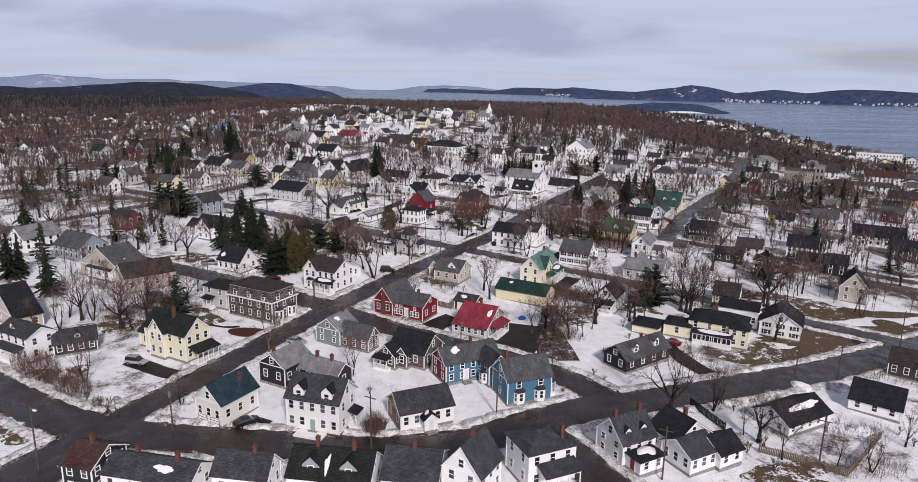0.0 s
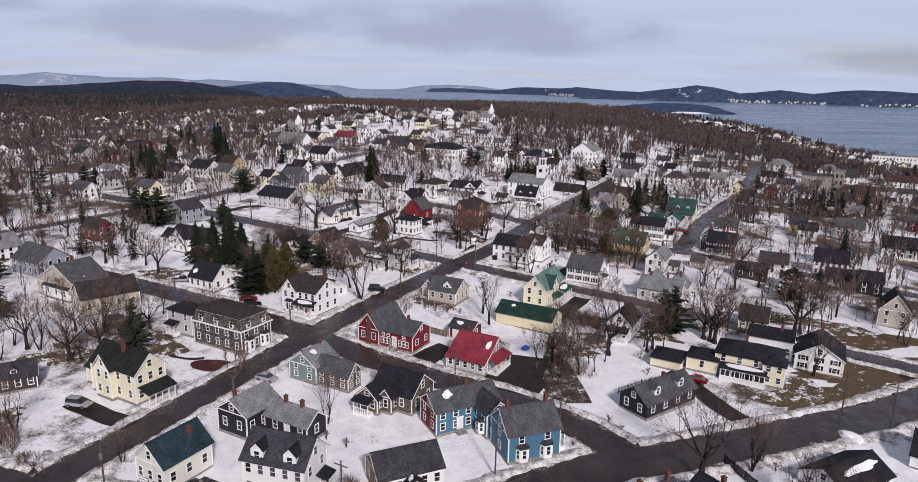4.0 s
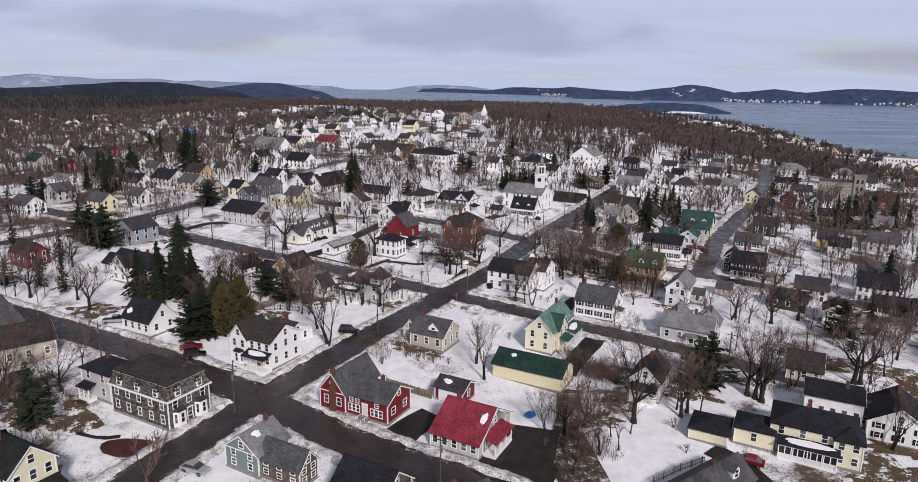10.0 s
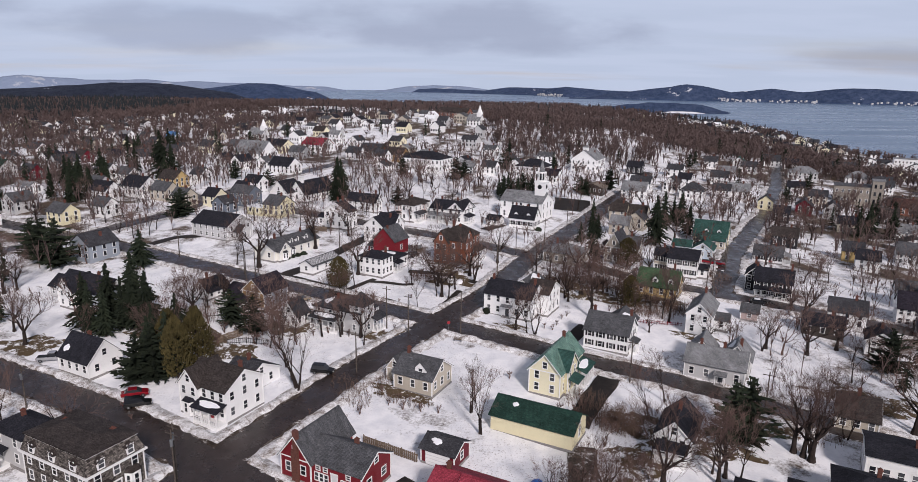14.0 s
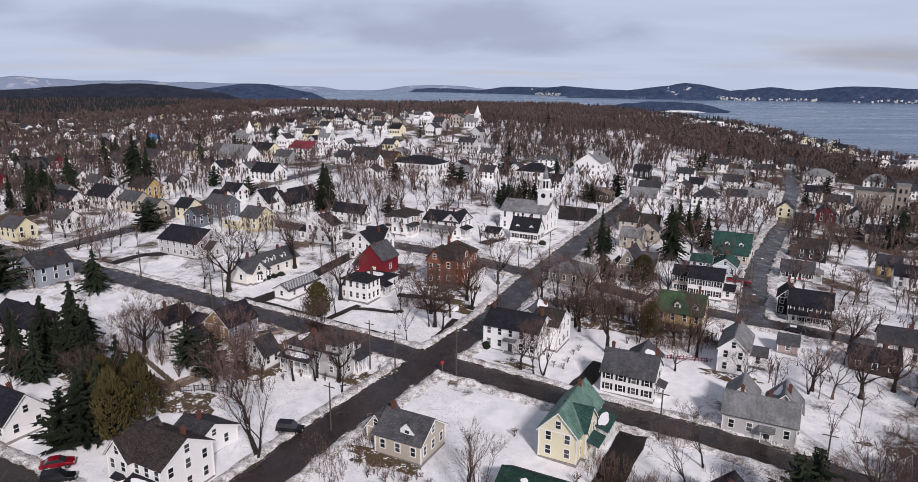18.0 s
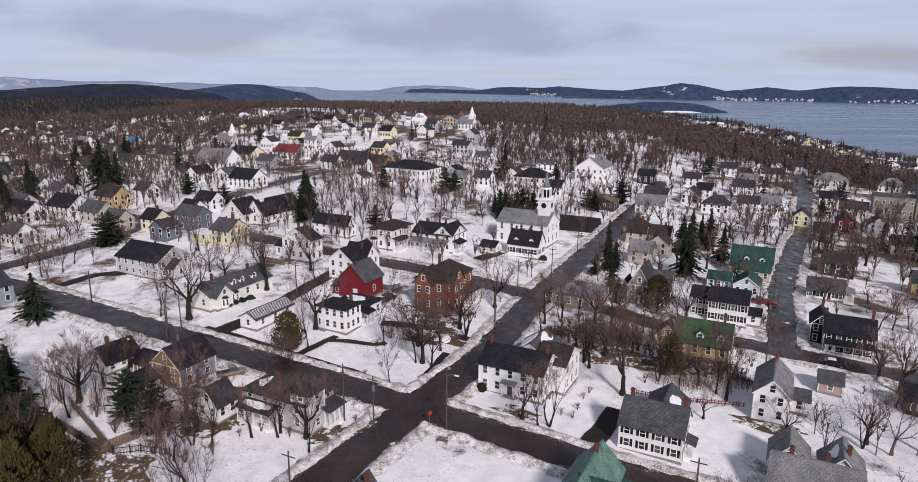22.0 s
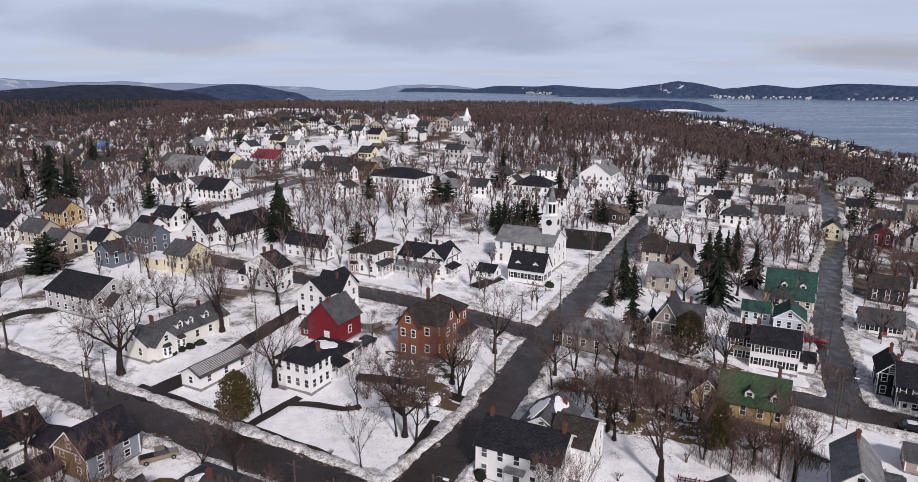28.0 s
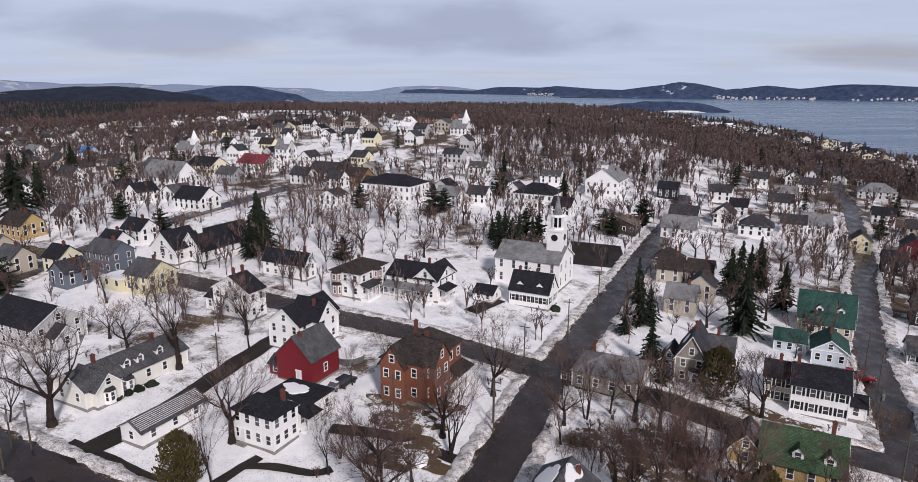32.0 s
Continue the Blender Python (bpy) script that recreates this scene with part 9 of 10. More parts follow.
# ---- utility poles ----
def pole(x, y, h, lamp_arm=False, turn=-28.5):
    ob = new("utility_pole")
    ob.matrix_world = pose(x, y, land(x, y), 0, 0, turn)
    tagged(ob, "street lamp on a dark pole" if lamp_arm else "weathered wooden utility pole with a crossarm", "pole", "poles along the streets")
    bm = bmesh.new(); tube(bm, (0, 0, -0.5), (0.03, 0.02, h), 0.15, 0.10, 8)
    part("shaft", bm, M_POLE, ob)
    if lamp_arm:
        bm = bmesh.new(); tube(bm, (0, 0, h - 0.6), (0.9, -0.2, h + 0.1), 0.05, 0.04, 5); tube(bm, (0.9, -0.2, h + 0.1), (1.7, -0.35, h + 0.1), 0.05, 0.04, 5)
        part("arm", bm, M_METAL, ob)
        bm = bmesh.new(); box(bm, 1.6, -0.5, h, 2.3, -0.22, h + 0.16)
        part("lamp_head", bm, M_TRIM, ob)
    else:
        bm = bmesh.new(); box(bm, -1.1, -0.05, h - 0.75, 1.1, 0.05, h - 0.62)
        part("crossarm", bm, M_POLE, ob)
        if int(x * 7) % 3 == 0:
            bm = bmesh.new(); tube(bm, (0.28, -0.25, h - 2.4), (0.28, -0.25, h - 1.4), 0.22, 0.22, 10)
            part("transformer", bm, M_METAL, ob)
    return ob


pole(-11.1, 215.8, 10)
pole(5.6, 213.2, 10, True)
pole(-45.5, 236.4, 7)
pole(-78.3, 268.2, 7)
pole(-51.8, 246.2, 8)
pole(71.0, 241.2, 10)
pole(16.7, 258.5, 8)
pole(-54.9, 234.5, 6, True)
pole(-50.6, 250.7, 8)
pole(24.0, 278.1, 9)
pole(16.6, 256.0, 8)
pole(35.3, 294.2, 8)
pole(46.2, 313.4, 8)
pole(89.9, 274.6, 9, True)
pole(74.9, 246.1, 8, True)
pole(-31.1, 273.7, 8)
pole(-36.8, 300.2, 8)
pole(1.0, 258.9, 8)
pole(-14.1, 99.4, 10)
pole(-48.5, 104.3, 9)
pole(-64.3, 92.8, 11, True)
pole(-36.1, 159.5, 9)
pole(74.4, 137.7, 8)
pole(81.4, 133.7, 8)
pole(107.8, 153.9, 9)
pole(59.7, 100.1, 8)
pole(7.0, 111.7, 9)
pole(19.1, 127.7, 8)
pole(31.7, 93.4, 9)
pole(237.2, 374.4, 9)
pole(-35.6, 157.8, 9)
pole(-14.9, 193.6, 8.5)
pole(-6.1, 213.7, 9)
pole(0.5, 137.1, 9)
pole(-69.9, 179.5, 8)
pole(61.7, 185.5, 7)
pole(38.3, 192.9, 9)
pole(80.2, 260.2, 8)
pole(-78.7, 269.1, 7)
pole(-53.7, 251.2, 7)
pole(-93.3, 315.5, 8)
pole(104.1, 440.1, 8)
pole(93.8, 284.6, 8)


# ---- cars ----
CAR = {k: mottled("car_paint_" + k, tuple(q * 0.85 for q in c), c, 2.0, 0.25, 0, 6, 0.3) for k, c in {"silver": (0.42, 0.43, 0.45), "black": (0.015, 0.016, 0.018), "red": (0.28, 0.01, 0.02), "white": (0.72, 0.72, 0.72), "tan": (0.30, 0.24, 0.17), "blue": (0.03, 0.10, 0.32)}.items()}
M_LAMP = plain("lamp_glass", (0.5, 0.48, 0.45), 0.2)
M_TAIL = plain("tail_lamp", (0.25, 0.01, 0.01), 0.3)


def car(x, y, turn, paint, kind="sedan", snow=False):
    ob = new("car")
    ob.matrix_world = pose(x, y, land(x, y) + 0.12, 0, 0, turn)
    tagged(ob, "%s %s parked at the kerb side" % (paint, {"sedan": "sedan", "suv": "station wagon", "pickup": "pickup truck"}[kind]) + (" under old snow" if snow else ""), "car")
    hi = 1.45 if kind == "sedan" else 1.75
    ln = 4.5 if kind != "pickup" else 5.4
    side = [(-ln / 2, 0.35), (-ln / 2, 0.80), (-ln / 2 + 0.2, 0.92), (-ln / 2 + (1.0 if kind == "sedan" else 0.2), 0.98), (ln / 2 - 1.15, 0.95), (ln / 2 - 0.25, 0.80), (ln / 2, 0.68), (ln / 2, 0.32)]
    bm = bmesh.new(); solid(bm, [(a, -0.88, b) for a, b in side], [(a, 0.88, b) for a, b in side])
    bmesh.ops.recalc_face_normals(bm, faces=bm.faces)
    bmesh.ops.bevel(bm, geom=[e for e in bm.edges], offset=0.07, segments=2, affect="EDGES")
    part("body", bm, CAR[paint], ob)
    if kind == "sedan":
        c = [(-1.75, 0.95), (-1.05, hi), (0.35, hi), (1.15, 0.93)]
    elif kind == "suv":
        c = [(-2.15, 0.95), (-1.95, hi), (0.35, hi), (1.10, 0.93)]
    else:
        c = [(-0.55, 0.95), (-0.45, hi), (0.75, hi), (1.35, 0.93)]
    bm = bmesh.new(); solid(bm, [(a, -0.80 + 0.1 * (b > 1.2), b) for a, b in c], [(a, 0.80 - 0.1 * (b > 1.2), b) for a, b in c])
    bmesh.ops.recalc_face_normals(bm, faces=bm.faces)
    part("cabin_glass", bm, M_GLASS, ob)
    bm = bmesh.new(); q = [p for p in c if p[1] > 1.2]
    box(bm, q[0][0] - 0.05, -0.73, hi - 0.03, q[1][0] + 0.05, 0.73, hi + 0.04)
    bmesh.ops.bevel(bm, geom=[e for e in bm.edges], offset=0.03, segments=1, affect="EDGES")
    part("roof", bm, M_SNOW if snow else CAR[paint], ob)
    if kind == "pickup":
        bm = bmesh.new(); box(bm, -2.55, -0.72, 0.93, -0.65, 0.72, 1.0)
        part("bed", bm, M_SHUT, ob)
    bm = bmesh.new(); bmesh.ops.create_cone(bm, cap_ends=True, segments=16, radius1=0.33, radius2=0.33, depth=0.22)
    wheel = mesh_of("wheel", bm, M_TYRE)
    bm = bmesh.new(); bmesh.ops.create_cone(bm, cap_ends=True, segments=12, radius1=0.2, radius2=0.17, depth=0.25)
    rim = mesh_of("rim", bm, M_METAL)
    for a in (-ln / 2 + 0.85, ln / 2 - 0.9):
        for b in (-0.84, 0.84):
            w = part("wheel", wheel, None, ob, "", pose(a, b, 0.30, 90, 0, 0))
            part("rim", rim, None, w)
    for b in (-0.6, 0.6):
        bm = bmesh.new(); box(bm, ln / 2 - 0.08, b - 0.2, 0.62, ln / 2 + 0.02, b + 0.2, 0.76)
        part("headlight", bm, M_LAMP, ob)
        bm = bmesh.new(); box(bm, -ln / 2 - 0.02, b - 0.16, 0.68, -ln / 2 + 0.08, b + 0.16, 0.84)
        part("tail_light", bm, M_TAIL, ob)
    return ob


car(-36.2, 141.0, -20, "silver")
car(-36.6, 106.6, 40, "black")
car(-66.9, 130.3, -10, "silver", "suv")
car(-76.1, 198.0, 12, "silver", "pickup")
car(-53.1, 183.7, 20, "red")
car(-51.0, 180.1, 20, "black", "suv")
car(-21.3, 193.2, -8, "black", "suv")
car(49.5, 146.7, 150, "red")
car(-2.1, 134.7, 20, "white", "sedan", True)
car(86.1, 242.8, -25, "black", "sedan", True)
car(87.0, 279.5, -28, "red", "pickup")
car(-34.0, 231.0, 30, "tan", "pickup")
car(-8.1, 270.4, 60, "black", "suv")
car(-9.4, 269.3, 60, "silver", "sedan", True)
car(-23.2, 290.9, 62, "black")
car(89.1, 278.4, -20, "red")

# ---- cleared walks, drives and bare patches ----
def walk_strip(pts, width, label="cleared dark walk between snowy lawns", mat=M_DRIVE, cat="path", lift=0.085):
    strip("pavement", pts, width, lift, mat, label, cat, 0.35, pts[0][0], 1.5)


walk_strip([(-46.3, 252.9), (-35.9, 247.1), (-24.3, 240.1), (-9.8, 231.8)], 1.5)
walk_strip([(-0.6, 225.6), (2.4, 233.2), (5.8, 241.9)], 1.6)
walk_strip([(-44.9, 247.7), (-38.2, 257.1), (-34.6, 264.5), (-32.1, 271.9), (-22.1, 295.4)], 4.2, "wet gravel lane between the houses")
walk_strip([(-24.7, 238.1), (-21.1, 244.1), (-17.6, 249.0)], 1.8)
walk_strip([(-19.0, 246.8), (-14.4, 246.9), (-9.3, 244.4), (-6.8, 246.2)], 1.6)
walk_strip([(-0.4, 226.3), (3.1, 232.5), (7.9, 241.7)], 1.3)
walk_strip([(-8.7, 256.6), (1.3, 254.8), (11.0, 248.5)], 2.6, "muddy drive past the trees")
walk_strip([(-7.2, 150.3), (-4.6, 154.8), (-1.1, 158.9)], 6.0, "black wet driveway beside the red house")
walk_strip([(36.7, 198.3), (31.3, 188.6), (24.7, 176.3)], 4.6, "black wet driveway beside the yellow house")
walk_strip([(15.5, 155.5), (13.6, 146.8), (10.6, 139.1)], 12.0, "dark wet parking yard")
walk_strip([(18.1, 143.8), (20.9, 152.6), (23.4, 161.3), (24.3, 169.7)], 4.5, "wet dirt track under bare trees", M_SLUSH, "path", 0.075)
walk_strip([(20.4, 154.0), (21.5, 144.0), (22.4, 135.5)], 8.0, "wet dirt yard beside the red-roofed house", M_SLUSH, "path", 0.07)
walk_strip([(-37.9, 102.1), (-36.4, 105.4), (-34.6, 109.0)], 5.0, "dark wet drive")
walk_strip([(-50.4, 122.7), (-59.0, 126.2), (-69.0, 132.0)], 4.0, "wet brown drive to the yellow house")
walk_strip([(54.7, 128.8), (50.9, 136.2), (47.7, 147.6), (44.8, 150.6)], 4.5, "wet drive to the yellow garage")
walk_strip([(27.8, 209.4), (32.7, 216.7), (35.3, 221.3)], 3.6, "wet drive beside the white house")
walk_strip([(53.6, 342.5), (57.6, 366.0)], 15.5, "dark wet car park behind the church")
walk_strip([(15.1, 305.3), (22.5, 313.5)], 4.0, "wet drive to a small garage")
walk_strip([(-91.6, 278.3), (-86.9, 286.9), (-79.0, 288.5)], 3.5, "curving wet drive")
walk_strip([(-66.8, 158.7), (-60.9, 166.7)], 2.2, "brown garden path")
walk_strip([(-59.4, 151.5), (-54.3, 149.2), (-52.0, 150.6)], 1.0, "cleared garden path")
walk_strip([(88.0, 162.2), (95.1, 158.6), (102.1, 153.1)], 6.0, "snow-edged side road")
patch("pavement", -48.8, 147.2, 5.2, 2.6, -10, mottled("dark_red_mulch", (0.05, 0.016, 0.015), (0.095, 0.035, 0.032), 0.8, 0.9), "oval bed of dark red mulch in the snow", "garden bed", 0.10, 2.0, 0.1)
for i_, (px_, py_, ra_, rb_, rz_) in enumerate(((89.1, 155.5, 14, 5, 12), (105.2, 150.1, 13, 6, 12), (116.5, 166.6, 12, 5, 12), (77.8, 145.7, 13, 3.2, 22), (107.7, 175.9, 15, 4.5, 10), (70.2, 143.6, 10, 5, 25), (-76.9, 104.4, 6, 5, 0), (-11.3, 211.4, 6, 2.5, 30), (17.6, 219.6, 4, 1.5, -28), (-81.6, 125.3, 6, 4, 40), (-35.3, 215.5, 7, 4, 0), (53.0, 94.8, 9, 4, 20), (60.1, 217.6, 5, 2, -20), (-5.3, 186.4, 6, 3, -20), (4.2, 249.1, 8, 4, -28), (36.7, 253.7, 9, 5, -28), (-46.2, 204.1, 8, 5, -28), (62.2, 261.2, 8, 5, -28))):
    patch("ground_patch", px_, py_, ra_, rb_, rz_, M_LAWN if i_ < 5 else M_MUD, "thawed patch of brown grass", "grass", 0.06, i_ * 3.1, 0.8)


for i_, (px_, py_, ra_, rb_, rz_) in enumerate(((27.5, 159.0, 5, 3, 10), (38.0, 176.0, 9, 4, -28), (47.0, 172.0, 6, 4, -28), (33.0, 168.0, 7, 4, 30), (85.0, 189.0, 9, 4, -28), (66.0, 178.0, 8, 4, -28), (98.0, 184.0, 9, 5, -28), (-70.0, 160.0, 10, 5, -28), (-82.0, 152.0, 9, 5, -28), (-60.0, 208.0, 10, 5, -28), (-33.0, 222.0, 9, 4, -28), (4.0, 262.0, 8, 5, -28), (45.0, 243.0, 10, 6, -28), (58.0, 240.0, 8, 5, -28), (-84.0, 205.0, 8, 5, 0))):
    patch("ground_patch", px_, py_, ra_, rb_, rz_, M_MUD, "thawed muddy patch of brown grass", "grass", 0.05, 60 + i_ * 2.3, 0.9)
for _i, (_x, _y, _rx, _ry, _rz, _h, _n) in enumerate((
        (24.5, 152.0, 3.5, 6, -10, 3.0, 150), (30.0, 163.0, 6, 4, 20, 3.2, 170), (40.0, 178.0, 8, 3.5, -28, 3.2, 170), 
        (84.0, 187.0, 6, 3, -28, 2.6, 110), (64.0, 176.0, 6, 3, -28, 2.6, 100), (-72.0, 162.0, 8, 4, -28, 3.2, 170), (-58.0, 210.0, 8, 4, -28, 3.2, 170),
        (6.0, 264.0, 6, 4, -28, 3.0, 130), (-15.0, 186.0, 3, 7, 30, 2.6, 130), (28.0, 184.0, 4, 3, 0, 3.4, 130), (60.0, 238.0, 7, 4, -28, 3.6, 170), (31.9, 175.9, 4.2, 2.6, -28, 3.4, 420), (25.4, 149.5, 5, 3, -28, 2.6, 150), (22.4, 158.7, 5, 3, -28, 2.6, 150), (48.5, 231.8, 5, 2.5, -28, 3.2, 130), (54.4, 230.7, 5, 2.5, -28, 3.2, 130), (61.4, 232.6, 5, 2.5, -28, 3.2, 130))):
    brush(_x, _y, _rx, _ry, _rz, _h, _n, 400 + _i)


# ---- fences ----
def fence(pts, h, mat, label, board=0.16, gap=0.02):
    """A board fence: posts, rails and upright boards."""
    ob = new("fence")
    x0, y0 = pts[0]
    ob.matrix_world = pose(x0, y0, land(x0, y0))
    tagged(ob, label, "fence")
    base = land(x0, y0)
    for (ax, ay), (bx, by) in zip(pts, pts[1:]):
        ln = math.hypot(bx - ax, by - ay)
        t = math.degrees(math.atan2(by - ay, bx - ax))
        za, zb = land(ax, ay) - base, land(bx, by) - base
        m = pose(ax - x0, ay - y0, za, 0, -math.degrees(math.atan2(zb - za, ln)), t)
        for z in (0.3, h - 0.3):
            bm = bmesh.new(); box(bm, 0, -0.03, z, ln, 0.03, z + 0.09)
            part("rail", bm, mat, ob, "", m)
        bm = bmesh.new(); box(bm, -0.06, -0.06, -0.4, 0.06, 0.06, h + 0.08)
        post = mesh_of("post", bm, mat)
        for i in range(int(ln / 2.4) + 1):
            part("post", post, None, ob, "", m @ pose(min(i * 2.4, ln), 0.08, 0))
        n = int(ln / (board + gap))
        bm = bmesh.new(); box(bm, -board / 2, -0.05, 0.05, board / 2, -0.03, h)
        one = mesh_of("board", bm, mat)
        n = min(n, 28)
        for i in range(n):
            part("board", one, None, ob, "", m @ pose((i + 0.5) * ln / n, 0, 0.05 * noise.noise((i * 0.7, ax, ay))) @ Matrix.Diagonal((ln / n / (board + gap) * 0.98, 1, 1, 1)))
    return ob


M_FENCE = mottled("weathered_fence_boards", (0.10, 0.075, 0.055), (0.22, 0.17, 0.13), 2, 0.9, 0.01, 14)
M_REDFENCE = plain("red_fence_paint", (0.16, 0.014, 0.022), 0.7)
def trampoline(x, y):
    """A round garden trampoline on six legs."""
    ob = tagged(new("trampoline"), "round dark blue garden trampoline in the snow", "trampoline")
    ob.matrix_world = pose(x, y, land(x, y))
    bm = bmesh.new(); bmesh.ops.create_cone(bm, cap_ends=True, segments=28, radius1=1.85, radius2=1.85, depth=0.04)
    part("mat", bm, M_SHUT, ob, "", pose(0, 0, 0.86))
    bm = bmesh.new()
    ring = [[bm.verts.new((r * math.cos(a * 0.2244), r * math.sin(a * 0.2244), z)) for a in range(28)] for r, z in ((1.8, 0.89), (2.3, 0.91), (2.3, 0.82), (1.8, 0.83))]
    for i in range(4):
        for j in range(28):
            bm.faces.new((ring[i][j], ring[i][(j + 1) % 28], ring[(i + 1) % 4][(j + 1) % 28], ring[(i + 1) % 4][j]))
    part("pad", bm, plain("blue_vinyl_pad", (0.03, 0.045, 0.13), 0.5), ob, "blue padded rim")
    for k in range(6):
        bm = bmesh.new(); tube(bm, (2.1 * math.cos(k * 1.047), 2.1 * math.sin(k * 1.047), -0.2), (2.1 * math.cos(k * 1.047), 2.1 * math.sin(k * 1.047), 0.84), 0.04, 0.04, 6)
        part("leg", bm, M_METAL, ob)


trampoline(-81.2, 170.5)
fence([(-56.3, 213.7), (-45.8, 206.3), (-41.9, 210.5)], 1.7, M_FENCE, "weathered stockade fence round a garden")
fence([(40.3, 227.0), (48.3, 224.8), (59.0, 223.7)], 1.0, M_REDFENCE, "low dark red rail fence at the wood edge", 0.10, 0.5)
fence([(-10.5, 169.3), (-1.6, 164.3)], 1.5, M_FENCE, "grey stockade fence behind the red house")
fence([(-43.8, 205.7), (-40.1, 206.5), (-35.1, 205.4)], 1.4, M_SHUT, "thin dark garden fence", 0.05, 0.35)
fence([(50.5, 102.2), (57.0, 99.2), (62.0, 95.9), (75.5, 109.0)], 1.4, M_FENCE, "weathered board fence round a snowy yard", 0.18, 0.06)
fence([(32.4, 140.5), (37.7, 144.1), (42.4, 146.7)], 1.2, M_FENCE, "grey deck railing behind the black house", 0.08, 0.3)
fence([(44.2, 117.9), (47.4, 108.5)], 1.6, M_SHUT, "dark board fence between yards")
fence([(-39.0, 295.3), (-46.8, 298.3)], 1.6, M_FENCE, "brown board fence behind a snowy garden")
fence([(-57.5, 220.1), (-44.0, 206.0)], 1.5, M_FENCE, "brown stockade fence under the spruces")

# ---- hedges, shrubs and yard things ----
shrub(-7.6, 181.6, 2.5, 0)
shrub(-5.0, 180.3, 3, 1)
shrub(-1.8, 179.6, 3, 2)
shrub(1.3, 179.2, 2.6, 3)
shrub(-9.2, 186.2, 2.5, 4)
shrub(-12.3, 178.4, 3, 5)
shrub(-14.4, 175.5, 3, 6)
shrub(-16.7, 174.0, 2.5, 7)
shrub(-26.8, 190.2, 2, 8)
shrub(7.6, 155.1, 2, 9)
shrub(9.3, 157.3, 2.4, 10)
shrub(89.8, 186.9, 3, 11)
shrub(91.0, 185.5, 3, 12)
shrub(25.0, 179.6, 4, 13)
shrub(22.7, 180.8, 3.5, 14)
shrub(27.2, 181.2, 4, 15)
shrub(14.8, 193.0, 3, 16)
shrub(-20.9, 178.0, 2, 17)
shrub(69.2, 174.2, 3, 18)
shrub(-50.1, 175.9, 1.8, 19)
shrub(-56.3, 140.9, 2.5, 20)
shrub(-56.4, 137.8, 2, 21)
shrub(40.3, 149.3, 3, 22)
shrub(40.8, 157.3, 3.5, 23)
shrub(55.6, 154.3, 2, 24)
shrub(28.2, 158.5, 4, 25)
shrub(33.1, 165.7, 4, 26)
shrub(28.3, 170.3, 4, 27)
shrub(17.4, 149.7, 3, 28)
shrub(20.6, 148.0, 4, 29)
shrub(22.0, 144.6, 4, 30)
shrub(18.4, 142.7, 3, 31)
shrub(-82.5, 122.8, 3, 32)
shrub(-79.4, 121.5, 3.5, 33)
shrub(-76.4, 120.3, 3.5, 34)
shrub(-73.0, 118.4, 3.5, 35)
shrub(-69.3, 115.6, 3, 36)
shrub(-83.6, 126.6, 3, 37)
shrub(-80.4, 125.3, 3, 38)
shrub(-66.0, 113.4, 3, 39)
shrub(-63.2, 111.3, 2.6, 40)
shrub(-85.2, 125.3, 3, 41)
shrub(-78.0, 125.3, 3.5, 42)
shrub(-61.1, 110.2, 2.5, 43)
shrub(-53.1, 111.3, 2, 44)
shrub(-59.5, 113.4, 2, 45)
shrub(-13.9, 103.7, 6, 46)
shrub(-13.1, 105.0, 5, 47)
shrub(-15.2, 104.4, 5, 48)
shrub(50.6, 118.4, 3, 49)
shrub(52.0, 116.3, 3, 50)
shrub(58.4, 108.5, 4, 51)
shrub(59.1, 97.7, 3, 52)
shrub(79.5, 110.4, 3, 53)
shrub(79.7, 106.5, 3, 54)
shrub(72.5, 104.0, 3, 55)
shrub(-16.9, 118.7, 3, 56)
shrub(-20.6, 120.9, 3, 57)
shrub(8.0, 122.3, 2.5, 58)
shrub(20.5, 120.7, 2, 59)
shrub(22.4, 122.1, 2, 60)
shrub(27.8, 128.9, 3, 61)
shrub(29.7, 126.4, 2.5, 62)
shrub(52.3, 104.1, 4, 63)
shrub(48.5, 102.0, 4, 64)
shrub(50.7, 97.1, 4, 65)
shrub(-9.5, 232.0, 2, 66)
shrub(-6.7, 235.5, 2, 67)
shrub(30.1, 224.7, 2.5, 68)
shrub(31.6, 226.8, 2.5, 69)
shrub(28.3, 220.9, 2.5, 70)
shrub(24.0, 224.4, 2.5, 71)
shrub(41.9, 238.5, 3, 72)
shrub(43.3, 231.8, 3, 73)
shrub(-11.5, 212.6, 2, 74)
shrub(-9.3, 215.9, 2, 75)
shrub(-26.7, 210.9, 2.5, 76)
shrub(-23.7, 212.4, 3, 77)
shrub(-19.0, 211.0, 3, 78)
shrub(85.1, 231.1, 3, 79)
shrub(79.4, 230.6, 3, 80)
shrub(80.6, 220.9, 3, 81)
shrub(80.3, 217.4, 2.6, 82)
shrub(-33.2, 217.2, 3, 83)
shrub(54.8, 239.7, 5, 84)
shrub(56.4, 235.1, 5, 85)
shrub(59.3, 235.4, 5, 86)
shrub(62.2, 234.5, 5, 87)
shrub(51.0, 236.9, 5, 88)
shrub(68.0, 240.9, 4, 89)
shrub(-42.8, 212.3, 3, 90)
shrub(-37.8, 210.8, 3, 91)
shrub(-38.2, 207.9, 3, 92)
shrub(-34.7, 209.3, 3, 93)
shrub(72.5, 230.0, 2, 94)
